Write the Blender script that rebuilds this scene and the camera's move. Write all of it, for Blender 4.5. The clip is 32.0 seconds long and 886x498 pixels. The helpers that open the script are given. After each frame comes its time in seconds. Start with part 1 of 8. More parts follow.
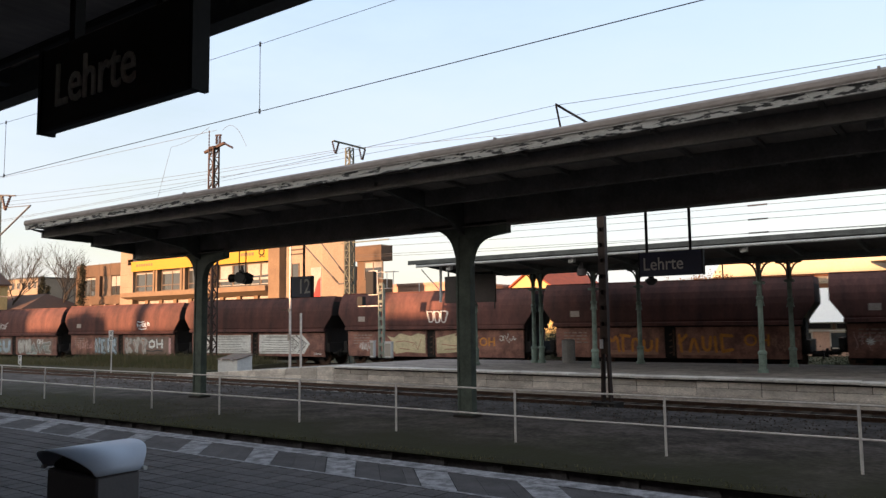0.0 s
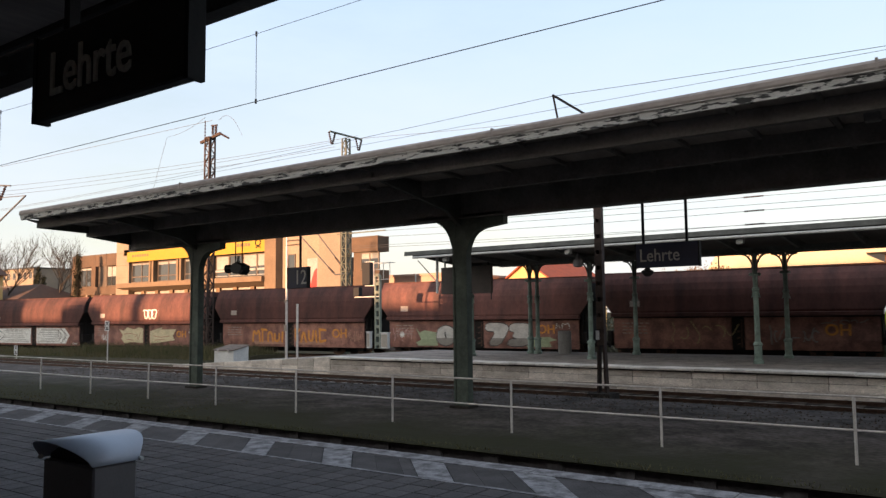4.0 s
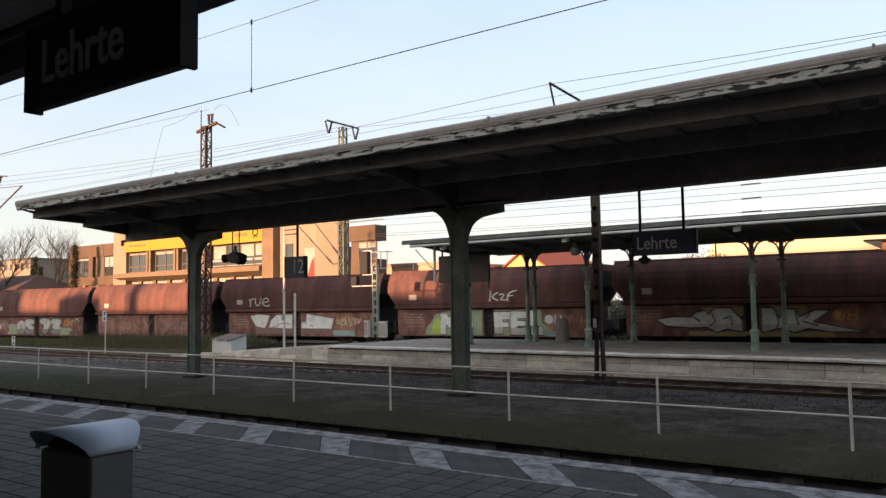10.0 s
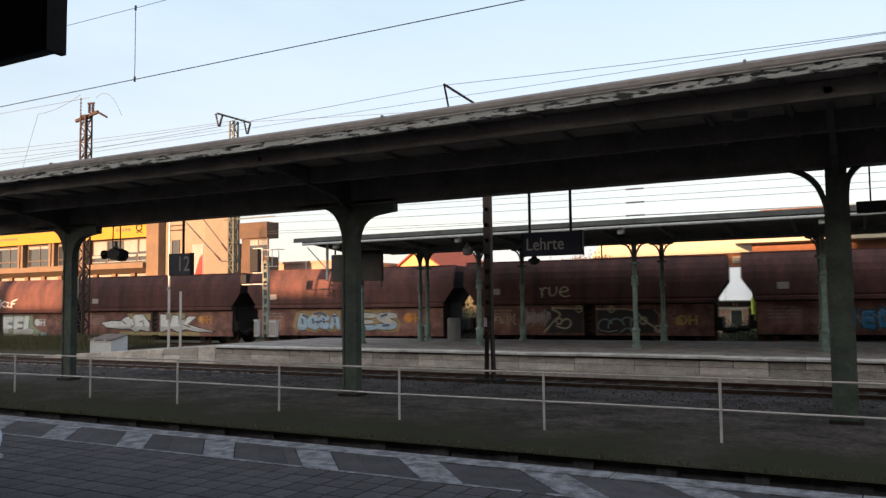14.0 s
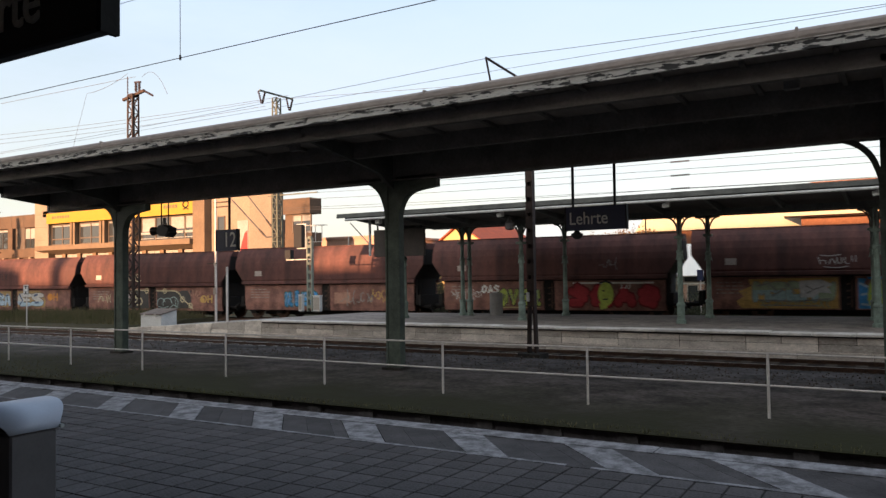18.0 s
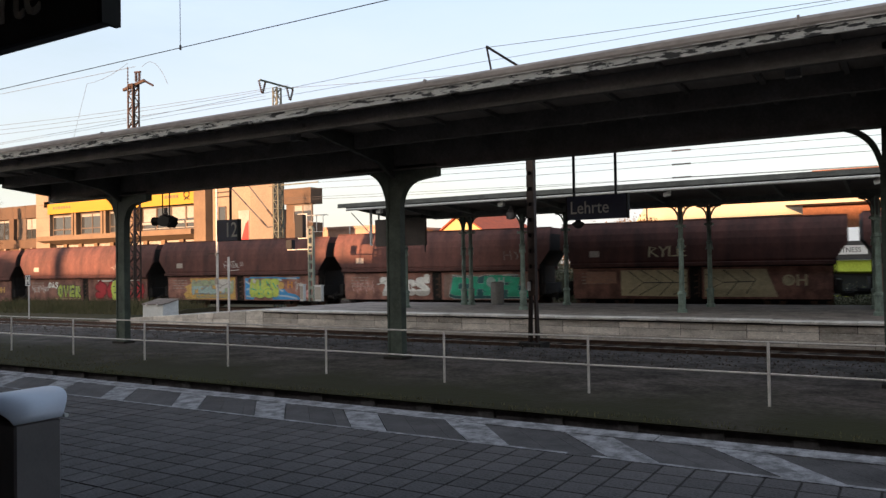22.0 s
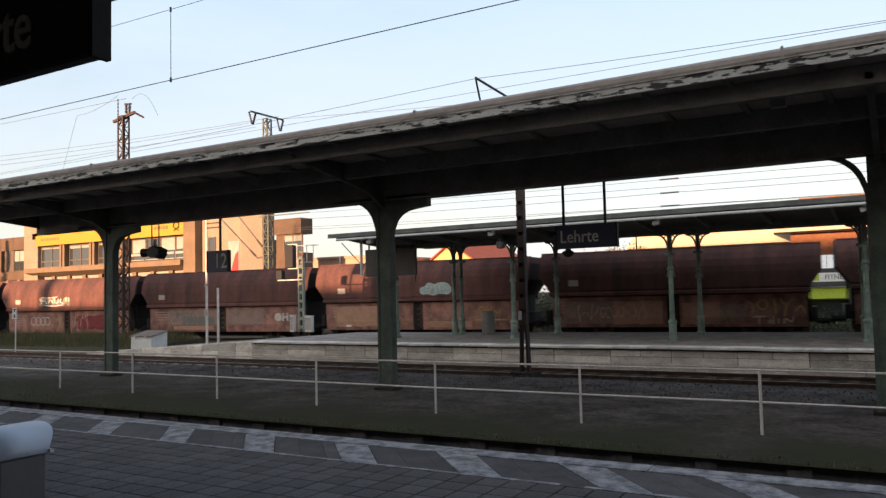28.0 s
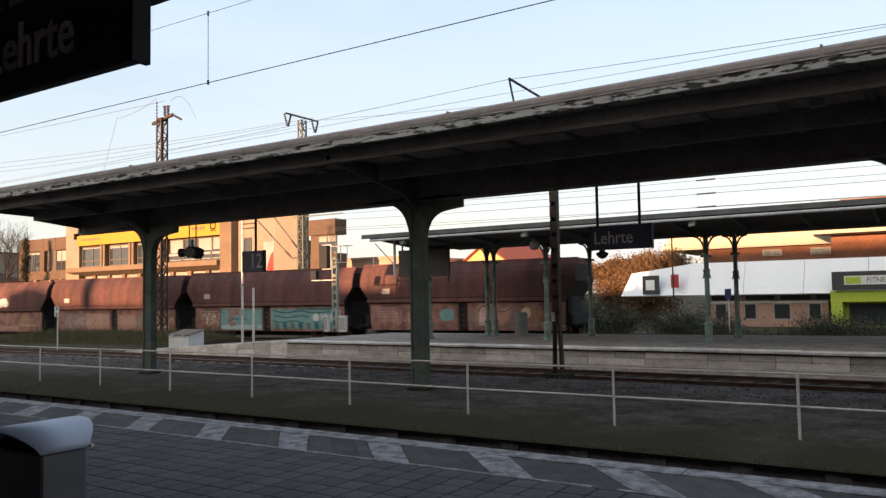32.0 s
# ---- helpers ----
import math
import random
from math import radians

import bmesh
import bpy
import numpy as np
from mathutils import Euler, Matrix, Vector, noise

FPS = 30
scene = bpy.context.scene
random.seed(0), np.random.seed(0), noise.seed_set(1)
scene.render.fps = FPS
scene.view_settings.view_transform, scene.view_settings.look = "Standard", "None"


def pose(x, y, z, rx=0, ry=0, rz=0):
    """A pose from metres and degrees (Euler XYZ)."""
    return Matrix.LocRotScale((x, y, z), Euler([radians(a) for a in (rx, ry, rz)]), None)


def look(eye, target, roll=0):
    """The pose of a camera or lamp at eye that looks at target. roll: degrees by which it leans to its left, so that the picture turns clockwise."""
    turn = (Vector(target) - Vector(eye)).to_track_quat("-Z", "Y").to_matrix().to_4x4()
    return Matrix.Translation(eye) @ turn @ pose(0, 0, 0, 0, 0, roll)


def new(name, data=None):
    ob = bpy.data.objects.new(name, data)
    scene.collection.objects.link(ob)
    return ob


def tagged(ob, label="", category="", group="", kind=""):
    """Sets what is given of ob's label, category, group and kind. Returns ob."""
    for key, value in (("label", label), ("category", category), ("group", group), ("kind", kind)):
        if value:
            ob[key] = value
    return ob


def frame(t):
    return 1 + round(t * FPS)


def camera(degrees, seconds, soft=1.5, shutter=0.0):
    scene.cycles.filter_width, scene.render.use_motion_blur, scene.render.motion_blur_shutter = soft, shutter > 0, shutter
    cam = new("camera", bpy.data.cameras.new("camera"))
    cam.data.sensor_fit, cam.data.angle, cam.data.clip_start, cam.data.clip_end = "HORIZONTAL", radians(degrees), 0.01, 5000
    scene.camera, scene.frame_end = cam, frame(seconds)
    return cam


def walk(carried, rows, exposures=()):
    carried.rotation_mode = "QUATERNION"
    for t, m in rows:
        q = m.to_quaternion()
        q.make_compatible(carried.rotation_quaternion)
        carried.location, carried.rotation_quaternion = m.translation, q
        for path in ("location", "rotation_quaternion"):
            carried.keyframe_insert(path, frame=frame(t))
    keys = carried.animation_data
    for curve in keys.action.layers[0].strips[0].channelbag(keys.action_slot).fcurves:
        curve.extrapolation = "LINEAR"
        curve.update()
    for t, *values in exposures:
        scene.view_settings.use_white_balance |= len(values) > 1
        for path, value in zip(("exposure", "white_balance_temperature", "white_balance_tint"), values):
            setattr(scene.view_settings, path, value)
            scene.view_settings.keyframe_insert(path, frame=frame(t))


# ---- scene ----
cam = camera(59.2, 32.0, soft=1.4, shutter=0.4)

EYE = (0.0, 0.0, 1.6)          # held by hand on the home platform, about head height
TURNS = [                       # seconds, yaw, pitch, roll, sway of the hand
    (0, 36.10, 5.40, 0.70, -0.002, -0.001, -0.000),
    (0.5, 36.04, 5.36, 0.67, -0.005, -0.001, -0.000),
    (1, 36.00, 5.25, 0.67, -0.009, 0.001, -0.000),
    (1.5, 35.90, 5.06, 0.58, -0.013, 0.003, -0.000),
    (2, 35.86, 4.89, 0.61, -0.016, 0.004, -0.000),
    (2.5, 35.84, 4.82, 0.61, -0.015, 0.005, -0.000),
    (3, 35.84, 4.76, 0.61, -0.013, 0.004, -0.000),
    (3.5, 35.84, 4.75, 0.61, -0.013, 0.004, -0.000),
    (5.5, 35.67, 4.73, 0.81, 0.007, 0.001, 0.000),
    (6, 35.56, 4.78, 0.90, 0.007, 0.002, -0.000),
    (6.5, 35.64, 4.78, 1.01, 0.007, 0.003, -0.001),
    (7, 35.73, 4.77, 1.00, 0.006, 0.004, -0.001),
    (7.5, 35.75, 4.77, 0.91, 0.006, 0.005, -0.002),
    (8, 35.76, 4.63, 0.96, 0.003, 0.006, -0.003),
    (8.5, 35.88, 4.42, 0.93, -0.001, 0.009, -0.004),
    (9, 35.84, 4.26, 0.96, -0.004, 0.010, -0.005),
    (9.5, 35.81, 4.10, 0.86, -0.007, 0.012, -0.005),
    (10, 35.67, 3.92, 0.87, -0.006, 0.014, -0.005),
    (10.5, 35.12, 3.94, 0.83, 0.001, 0.015, -0.006),
    (11, 33.07, 4.48, 0.66, 0.012, 0.017, -0.005),
    (11.5, 30.17, 4.90, 0.76, 0.019, 0.023, -0.003),
    (12, 29.03, 4.68, 0.72, 0.021, 0.029, -0.002),
    (12.5, 28.65, 4.50, 0.77, 0.021, 0.034, -0.002),
    (13, 28.25, 3.97, 0.70, 0.019, 0.038, -0.002),
    (13.5, 28.27, 3.61, 0.65, 0.019, 0.039, -0.001),
    (14, 27.90, 3.74, 0.70, 0.022, 0.039, -0.001),
    (14.5, 27.62, 3.96, 0.71, 0.024, 0.038, -0.001),
    (16.5, 29.41, 3.00, 0.88, 0.012, 0.020, 0.005),
    (17, 30.61, 2.65, 0.77, 0.013, 0.019, 0.005),
    (17.5, 30.55, 2.40, 0.79, 0.012, 0.019, 0.003),
    (18, 30.95, 1.93, 0.81, 0.007, 0.020, 0.001),
    (18.5, 30.65, 1.41, 0.81, 0.001, 0.021, 0.001),
    (19, 30.81, 1.00, 0.89, -0.001, 0.021, 0.000),
    (19.5, 30.71, 0.85, 0.95, 0.001, 0.019, 0.000),
    (20, 30.72, 0.73, 1.02, 0.006, 0.017, 0.000),
    (20.5, 30.72, 0.69, 1.00, 0.012, 0.014, -0.000),
    (21, 30.78, 0.86, 1.00, 0.015, 0.011, 0.000),
    (21.5, 30.81, 0.96, 0.96, 0.016, 0.009, 0.001),
    (22, 31.04, 1.16, 0.95, 0.016, 0.008, 0.002),
    (22.5, 31.27, 1.33, 0.87, 0.013, 0.008, 0.002),
    (23, 31.39, 1.40, 0.83, 0.011, 0.008, 0.002),
    (23.5, 31.33, 1.47, 0.83, 0.012, 0.007, 0.003),
    (24, 29.78, 2.64, 0.80, 0.014, 0.006, 0.004),
    (24.5, 27.94, 3.28, 1.05, 0.015, 0.006, 0.005),
    (26.5, 28.87, 2.70, 1.04, -0.002, 0.016, 0.006),
    (27, 28.81, 2.75, 1.00, 0.002, 0.016, 0.006),
    (27.5, 29.40, 2.99, 1.17, 0.008, 0.014, 0.007),
    (28, 30.35, 3.31, 1.33, 0.014, 0.011, 0.007),
    (28.5, 30.90, 3.40, 1.35, 0.020, 0.008, 0.007),
    (29, 31.26, 3.40, 1.31, 0.026, 0.006, 0.006),
    (29.5, 31.49, 3.40, 1.28, 0.028, 0.005, 0.005),
    (30, 31.94, 3.35, 1.26, 0.028, 0.005, 0.005),
    (30.5, 32.27, 3.28, 1.17, 0.028, 0.003, 0.004),
    (31, 32.51, 3.34, 1.11, 0.029, 0.001, 0.004),
    (31.5, 32.68, 3.40, 1.06, 0.029, -0.000, 0.004),
    (32, 32.78, 3.43, 1.02, 0.030, -0.001, 0.003),
]
walk(cam, [(t, pose(EYE[0] + i, EYE[1] + j, EYE[2] + k, 90 + p, r, y)) for t, y, p, r, i, j, k in TURNS], [(0, 1.72, 6500, 12), (32, 1.72, 6500, 12)])

# ------------------------------------------------------------------ light
SUN_TO = Vector((0.10, 0.992, -0.0496)).normalized()     # the way the evening light travels
world = bpy.data.worlds.new("evening_sky")
scene.world = world
world.use_nodes = True
wn = world.node_tree
sky = wn.nodes.new("ShaderNodeTexSky")
sky.sky_type = "NISHITA"
sky.sun_disc = False
sky.sun_elevation = math.asin(-SUN_TO.z)
sky.sun_rotation = math.atan2(-SUN_TO.x, -SUN_TO.y)
sky.air_density, sky.dust_density, sky.ozone_density = 1.0, 0.6, 1.0
wn.nodes["Background"].inputs["Strength"].default_value = 0.15
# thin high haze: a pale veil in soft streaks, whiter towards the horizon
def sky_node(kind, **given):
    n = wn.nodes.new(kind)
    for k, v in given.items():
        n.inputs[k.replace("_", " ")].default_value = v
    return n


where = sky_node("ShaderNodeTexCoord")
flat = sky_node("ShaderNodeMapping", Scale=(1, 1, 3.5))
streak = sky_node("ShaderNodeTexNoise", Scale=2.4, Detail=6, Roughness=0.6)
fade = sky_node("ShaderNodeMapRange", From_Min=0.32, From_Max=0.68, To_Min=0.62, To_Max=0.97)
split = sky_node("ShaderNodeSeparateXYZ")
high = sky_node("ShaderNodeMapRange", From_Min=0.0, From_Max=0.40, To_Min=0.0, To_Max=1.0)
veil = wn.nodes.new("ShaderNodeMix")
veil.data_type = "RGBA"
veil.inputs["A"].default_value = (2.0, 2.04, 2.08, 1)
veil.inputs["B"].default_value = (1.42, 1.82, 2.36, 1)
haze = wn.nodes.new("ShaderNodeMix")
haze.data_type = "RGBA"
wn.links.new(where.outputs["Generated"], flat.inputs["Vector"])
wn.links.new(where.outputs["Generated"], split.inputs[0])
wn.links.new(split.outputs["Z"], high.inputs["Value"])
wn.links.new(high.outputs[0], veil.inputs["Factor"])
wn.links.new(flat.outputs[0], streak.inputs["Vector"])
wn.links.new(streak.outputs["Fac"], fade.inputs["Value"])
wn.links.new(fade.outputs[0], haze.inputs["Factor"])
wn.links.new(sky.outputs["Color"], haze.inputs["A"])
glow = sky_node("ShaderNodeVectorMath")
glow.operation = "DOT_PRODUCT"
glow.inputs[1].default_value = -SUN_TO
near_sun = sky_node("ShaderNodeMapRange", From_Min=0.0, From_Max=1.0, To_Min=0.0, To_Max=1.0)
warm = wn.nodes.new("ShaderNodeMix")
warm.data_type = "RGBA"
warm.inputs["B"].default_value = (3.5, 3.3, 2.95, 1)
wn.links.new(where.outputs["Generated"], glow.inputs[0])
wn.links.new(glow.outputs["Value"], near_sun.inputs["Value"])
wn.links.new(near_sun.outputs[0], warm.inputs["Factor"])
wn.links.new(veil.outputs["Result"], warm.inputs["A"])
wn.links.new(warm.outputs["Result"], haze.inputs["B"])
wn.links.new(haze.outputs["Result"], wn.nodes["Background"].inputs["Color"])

sun_data = bpy.data.lights.new("sun", "SUN")
sun_data.energy = 4.4
sun_data.angle = radians(1.0)
sun_data.color = (1.0, 0.56, 0.30)
sun = new("sun", sun_data)
sun.matrix_world = look((0, 0, 60), Vector((0, 0, 60)) + SUN_TO)

# ------------------------------------------------------------------ materials
def mat(name, col, col2=None, rough=0.8, metal=0.0, scale=3.0, fine=40.0, bump=0.15, stretch=(1, 1, 1), vary=0.0, spec=0.4, low=0.35, high=0.65, coords="Object", grain=0.45):
    """Two-tone noise at a coarse and a fine scale, with relief; vary: brightness from piece to piece."""
    m = bpy.data.materials.new(name)
    m.use_nodes = True
    n, l = m.node_tree.nodes, m.node_tree.links
    b = n["Principled BSDF"]
    b.inputs["Metallic"].default_value = metal
    b.inputs["Specular IOR Level"].default_value = spec
    tc = n.new("ShaderNodeTexCoord")
    mp = n.new("ShaderNodeMapping")
    mp.inputs["Scale"].default_value = stretch
    l.new(tc.outputs[coords], mp.inputs["Vector"])
    big = n.new("ShaderNodeTexNoise")
    big.inputs["Scale"].default_value = scale
    big.inputs["Detail"].default_value = 6
    big.inputs["Roughness"].default_value = 0.65
    l.new(mp.outputs[0], big.inputs["Vector"])
    small = n.new("ShaderNodeTexNoise")
    small.inputs["Scale"].default_value = fine
    small.inputs["Detail"].default_value = 3
    l.new(mp.outputs[0], small.inputs["Vector"])
    ramp = n.new("ShaderNodeValToRGB")
    c2 = col2 or tuple(c * 0.72 for c in col)
    ramp.color_ramp.elements[0].position, ramp.color_ramp.elements[0].color = low, (*c2, 1)
    ramp.color_ramp.elements[1].position, ramp.color_ramp.elements[1].color = high, (*col, 1)
    l.new(big.outputs["Fac"], ramp.inputs["Fac"])
    mul = n.new("ShaderNodeMix")
    mul.data_type, mul.blend_type = "RGBA", "MULTIPLY"
    mul.inputs["Factor"].default_value = grain
    l.new(ramp.outputs["Color"], mul.inputs["A"])
    grey = n.new("ShaderNodeMapRange")
    grey.inputs["From Min"].default_value, grey.inputs["From Max"].default_value = 0.3, 0.7
    grey.inputs["To Min"].default_value, grey.inputs["To Max"].default_value = 0.55, 1.15
    l.new(small.outputs["Fac"], grey.inputs["Value"])
    l.new(grey.outputs[0], mul.inputs["B"])
    out = mul.outputs["Result"]
    if vary:
        info = n.new("ShaderNodeObjectInfo")
        hsv = n.new("ShaderNodeHueSaturation")
        mr = n.new("ShaderNodeMapRange")
        mr.inputs["To Min"].default_value, mr.inputs["To Max"].default_value = 1 - vary, 1 + vary
        l.new(info.outputs["Random"], mr.inputs["Value"])
        l.new(mr.outputs[0], hsv.inputs["Value"])
        l.new(out, hsv.inputs["Color"])
        out = hsv.outputs["Color"]
    l.new(out, b.inputs["Base Color"])
    rr = n.new("ShaderNodeMapRange")
    rr.inputs["To Min"].default_value, rr.inputs["To Max"].default_value = max(rough - 0.12, 0.02), min(rough + 0.1, 1)
    l.new(big.outputs["Fac"], rr.inputs["Value"])
    l.new(rr.outputs[0], b.inputs["Roughness"])
    if bump:
        bp = n.new("ShaderNodeBump")
        bp.inputs["Strength"].default_value = bump
        bp.inputs["Distance"].default_value = 0.02
        l.new(small.outputs["Fac"], bp.inputs["Height"])
        l.new(bp.outputs[0], b.inputs["Normal"])
    return m


def glass_mat(name, tint, rough=0.06):
    m = bpy.data.materials.new(name)
    m.use_nodes = True
    b = m.node_tree.nodes["Principled BSDF"]
    b.inputs["Base Color"].default_value = (*tint, 1)
    b.inputs["Roughness"].default_value = rough
    b.inputs["Specular IOR Level"].default_value = 0.9
    return m


def peel_mat():
    """White paint flaking off dark metal in long patches."""
    m = mat("peeling_white_paint", (0.62, 0.61, 0.58), (0.05, 0.05, 0.05), rough=0.85, scale=2.6, fine=24, bump=0.5, stretch=(1.1, 2, 6), low=0.455, high=0.485)
    return m


M = {}


def low_platform_mat():
    """Gritty asphalt that turns to moss and soil towards the track edge, in uneven patches."""
    m = mat("old_platform_surface", (0.150, 0.130, 0.120), (0.056, 0.049, 0.045), rough=1.0, scale=1.6, fine=11, bump=0.8, spec=0.03, grain=0.95)
    n, l = m.node_tree.nodes, m.node_tree.links
    b = n["Principled BSDF"]
    old = b.inputs["Base Color"].links[0].from_socket
    tc = n.new("ShaderNodeTexCoord")
    sep = n.new("ShaderNodeSeparateXYZ")
    l.new(tc.outputs["Object"], sep.inputs[0])
    noise = n.new("ShaderNodeTexNoise")
    noise.inputs["Scale"].default_value, noise.inputs["Detail"].default_value = 0.55, 7
    l.new(tc.outputs["Object"], noise.inputs["Vector"])
    wob = n.new("ShaderNodeMath")
    wob.operation = "MULTIPLY_ADD"
    wob.inputs[1].default_value, wob.inputs[2].default_value = 5.0, -2.5
    l.new(noise.outputs["Fac"], wob.inputs[0])
    add = n.new("ShaderNodeMath")
    l.new(sep.outputs["Y"], add.inputs[0])
    l.new(wob.outputs[0], add.inputs[1])
    # wetter and greener to the west
    west = n.new("ShaderNodeMath")
    west.operation = "MULTIPLY_ADD"
    west.inputs[1].default_value = 0.085
    l.new(sep.outputs["X"], west.inputs[0])
    l.new(add.outputs[0], west.inputs[2])
    f = n.new("ShaderNodeMapRange")
    f.inputs["From Min"].default_value, f.inputs["From Max"].default_value = 9.8, 12.7
    l.new(west.outputs[0], f.inputs["Value"])
    mix = n.new("ShaderNodeMix")
    mix.data_type = "RGBA"
    tone = n.new("ShaderNodeMix")
    tone.data_type = "RGBA"
    tone.inputs["A"].default_value, tone.inputs["B"].default_value = (0.042, 0.045, 0.024, 1), (0.034, 0.030, 0.027, 1)
    l.new(noise.outputs["Fac"], tone.inputs["Factor"])
    l.new(tone.outputs["Result"], mix.inputs["A"])
    l.new(old, mix.inputs["B"])
    l.new(f.outputs[0], mix.inputs["Factor"])
    l.new(mix.outputs["Result"], b.inputs["Base Color"])
    return m


M["low_platform"] = low_platform_mat()
M["ballast"] = mat("dark_ballast", (0.165, 0.130, 0.108), (0.046, 0.036, 0.030), rough=1, scale=3, fine=20, bump=0.5, low=0.35, high=0.65, spec=0.05, grain=0.9)
M["bed"] = mat("fine_dark_ballast", (0.062, 0.049, 0.041), (0.016, 0.013, 0.012), rough=1, scale=5, fine=16, bump=1.0, low=0.38, high=0.6, spec=0.03, grain=1.0)
M["ground"] = mat("rough_ground", (0.085, 0.070, 0.045), (0.050, 0.048, 0.028), rough=1, scale=0.3, fine=5, bump=0.4, spec=0.03)
M["paver"] = mat("grey_concrete_paver", (0.118, 0.106, 0.104), (0.070, 0.063, 0.062), rough=0.9, scale=2.2, fine=45, bump=0.4, vary=0.16, spec=0.12, grain=0.7)
M["joint"] = mat("dirty_joint_sand", (0.050, 0.045, 0.043), (0.040, 0.036, 0.034), rough=1, scale=5, spec=0.03)
M["edge"] = mat("white_edge_paint", (0.285, 0.272, 0.275), (0.110, 0.103, 0.104), rough=0.85, scale=6, fine=40, bump=0.25, low=0.40, high=0.60, spec=0.15)
M["slab"] = mat("darker_edge_slab", (0.094, 0.085, 0.084), (0.056, 0.051, 0.050), rough=0.9, scale=3, fine=50, bump=0.3, vary=0.14, spec=0.12)
M["concrete"] = mat("weathered_concrete", (0.74, 0.665, 0.585), (0.46, 0.405, 0.35), rough=0.92, scale=1.6, fine=14, bump=0.35, vary=0.24, stretch=(1, 1, 2.2), low=0.3, high=0.6, spec=0.15, grain=0.5)
M["concrete_stained"] = mat("stained_concrete", (0.60, 0.535, 0.47), (0.34, 0.30, 0.26), rough=0.95, scale=2.2, fine=14, bump=0.4, vary=0.2, stretch=(1, 1, 1.6), low=0.3, high=0.6, spec=0.1, grain=0.6)
M["coping"] = mat("pale_coping_stone", (0.80, 0.74, 0.67), (0.50, 0.455, 0.405), rough=0.88, scale=1.8, fine=30, bump=0.3, vary=0.12, spec=0.15)
M["sleeper_pale"] = mat("concrete_sleeper", (0.42, 0.36, 0.31), (0.20, 0.17, 0.145), rough=0.9, scale=4, fine=30, bump=0.3)
M["edge_post"] = mat("grey_edge_post", (0.13, 0.12, 0.12), (0.065, 0.06, 0.06), rough=0.95, scale=3, fine=14, bump=0.4, spec=0.05, grain=0.7)
M["concrete_dark"] = mat("dark_concrete", (0.060, 0.054, 0.048), (0.030, 0.027, 0.024), rough=0.97, scale=1.8, fine=24, bump=0.4, spec=0.05)
M["recess"] = mat("grey_recess_concrete", (0.15, 0.135, 0.14), (0.06, 0.055, 0.056), rough=0.95, scale=1.4, fine=18, bump=0.4, spec=0.05)
M["p2floor"] = mat("grey_paving", (0.36, 0.310, 0.278), (0.21, 0.182, 0.162), rough=0.95, scale=1.2, fine=7, bump=0.3, spec=0.1, grain=0.6)
M["black_green"] = mat("blackened_green_paint", (0.140, 0.145, 0.135), (0.080, 0.082, 0.076), rough=0.75, scale=2.5, fine=30, bump=0.25)
# beam colour lightened to lift the dim canopy underside, in place of lens flare
M["beam_paint"] = mat("lifted_dark_beam_paint", (0.260, 0.245, 0.230), (0.160, 0.150, 0.140), rough=0.85, scale=1.6, fine=20, bump=0.25)
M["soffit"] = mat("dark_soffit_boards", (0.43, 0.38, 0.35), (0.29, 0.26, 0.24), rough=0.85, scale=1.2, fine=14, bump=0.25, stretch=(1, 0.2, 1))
# soffit boards again, coloured darker to deepen the shade under the far canopy
M["far_soffit"] = mat("shaded_soffit_boards", (0.110, 0.098, 0.088), (0.060, 0.054, 0.050), rough=0.9, scale=1.2, fine=14, bump=0.25, stretch=(1, 0.2, 1))
M["col_green"] = mat("dark_green_column_paint", (0.105, 0.130, 0.105), (0.055, 0.068, 0.056), rough=0.6, scale=2.4, fine=26, bump=0.25, spec=0.3)
M["p2green"] = mat("pale_green_cast_iron", (0.27, 0.36, 0.31), (0.13, 0.17, 0.145), rough=0.6, scale=3, fine=30, bump=0.25)
M["gutter"] = mat("grey_zinc_gutter", (0.34, 0.295, 0.265), (0.21, 0.18, 0.165), rough=0.6, metal=0.1, scale=1.2, fine=18, bump=0.15, stretch=(0.4, 1, 1))
M["peel"] = peel_mat()
M["peel_pale"] = mat("old_white_paint", (0.50, 0.47, 0.43), (0.22, 0.20, 0.18), rough=0.85, scale=2.5, fine=25, bump=0.3, stretch=(1, 2, 4), low=0.4, high=0.5)
M["galv"] = mat("galvanised_tube", (0.66, 0.61, 0.57), (0.48, 0.44, 0.41), rough=0.6, metal=0.15, scale=6, fine=60, bump=0.1)
M["lid"] = mat("pale_blue_grey_metal", (0.46, 0.49, 0.56), (0.43, 0.46, 0.53), rough=0.5, metal=0.15, scale=2, fine=60, bump=0.0, grain=0.08)
M["bin"] = mat("grey_bin_body", (0.135, 0.125, 0.128), (0.105, 0.098, 0.10), rough=0.55, metal=0.2, scale=3, fine=60, bump=0.05, grain=0.15)
M["black"] = mat("matt_black", (0.014, 0.014, 0.015), rough=0.7, scale=4, fine=40, bump=0.1)
# black raised a little in colour, standing in for hazy lifted shadows
M["sign_dark"] = mat("lifted_black_sign_box", (0.040, 0.037, 0.036), (0.028, 0.026, 0.025), rough=0.6, scale=3, fine=40, bump=0.05)
M["navy"] = mat("dark_blue_enamel", (0.030, 0.040, 0.095), (0.024, 0.031, 0.072), rough=0.4, scale=2, fine=30, bump=0.02)
M["letter"] = mat("white_lettering", (0.72, 0.72, 0.72), (0.62, 0.62, 0.62), rough=0.5, scale=3, bump=0)
M["letter_dull"] = mat("unlit_lettering", (0.80, 0.80, 0.70), (0.74, 0.74, 0.66), rough=0.6, scale=3, bump=0)
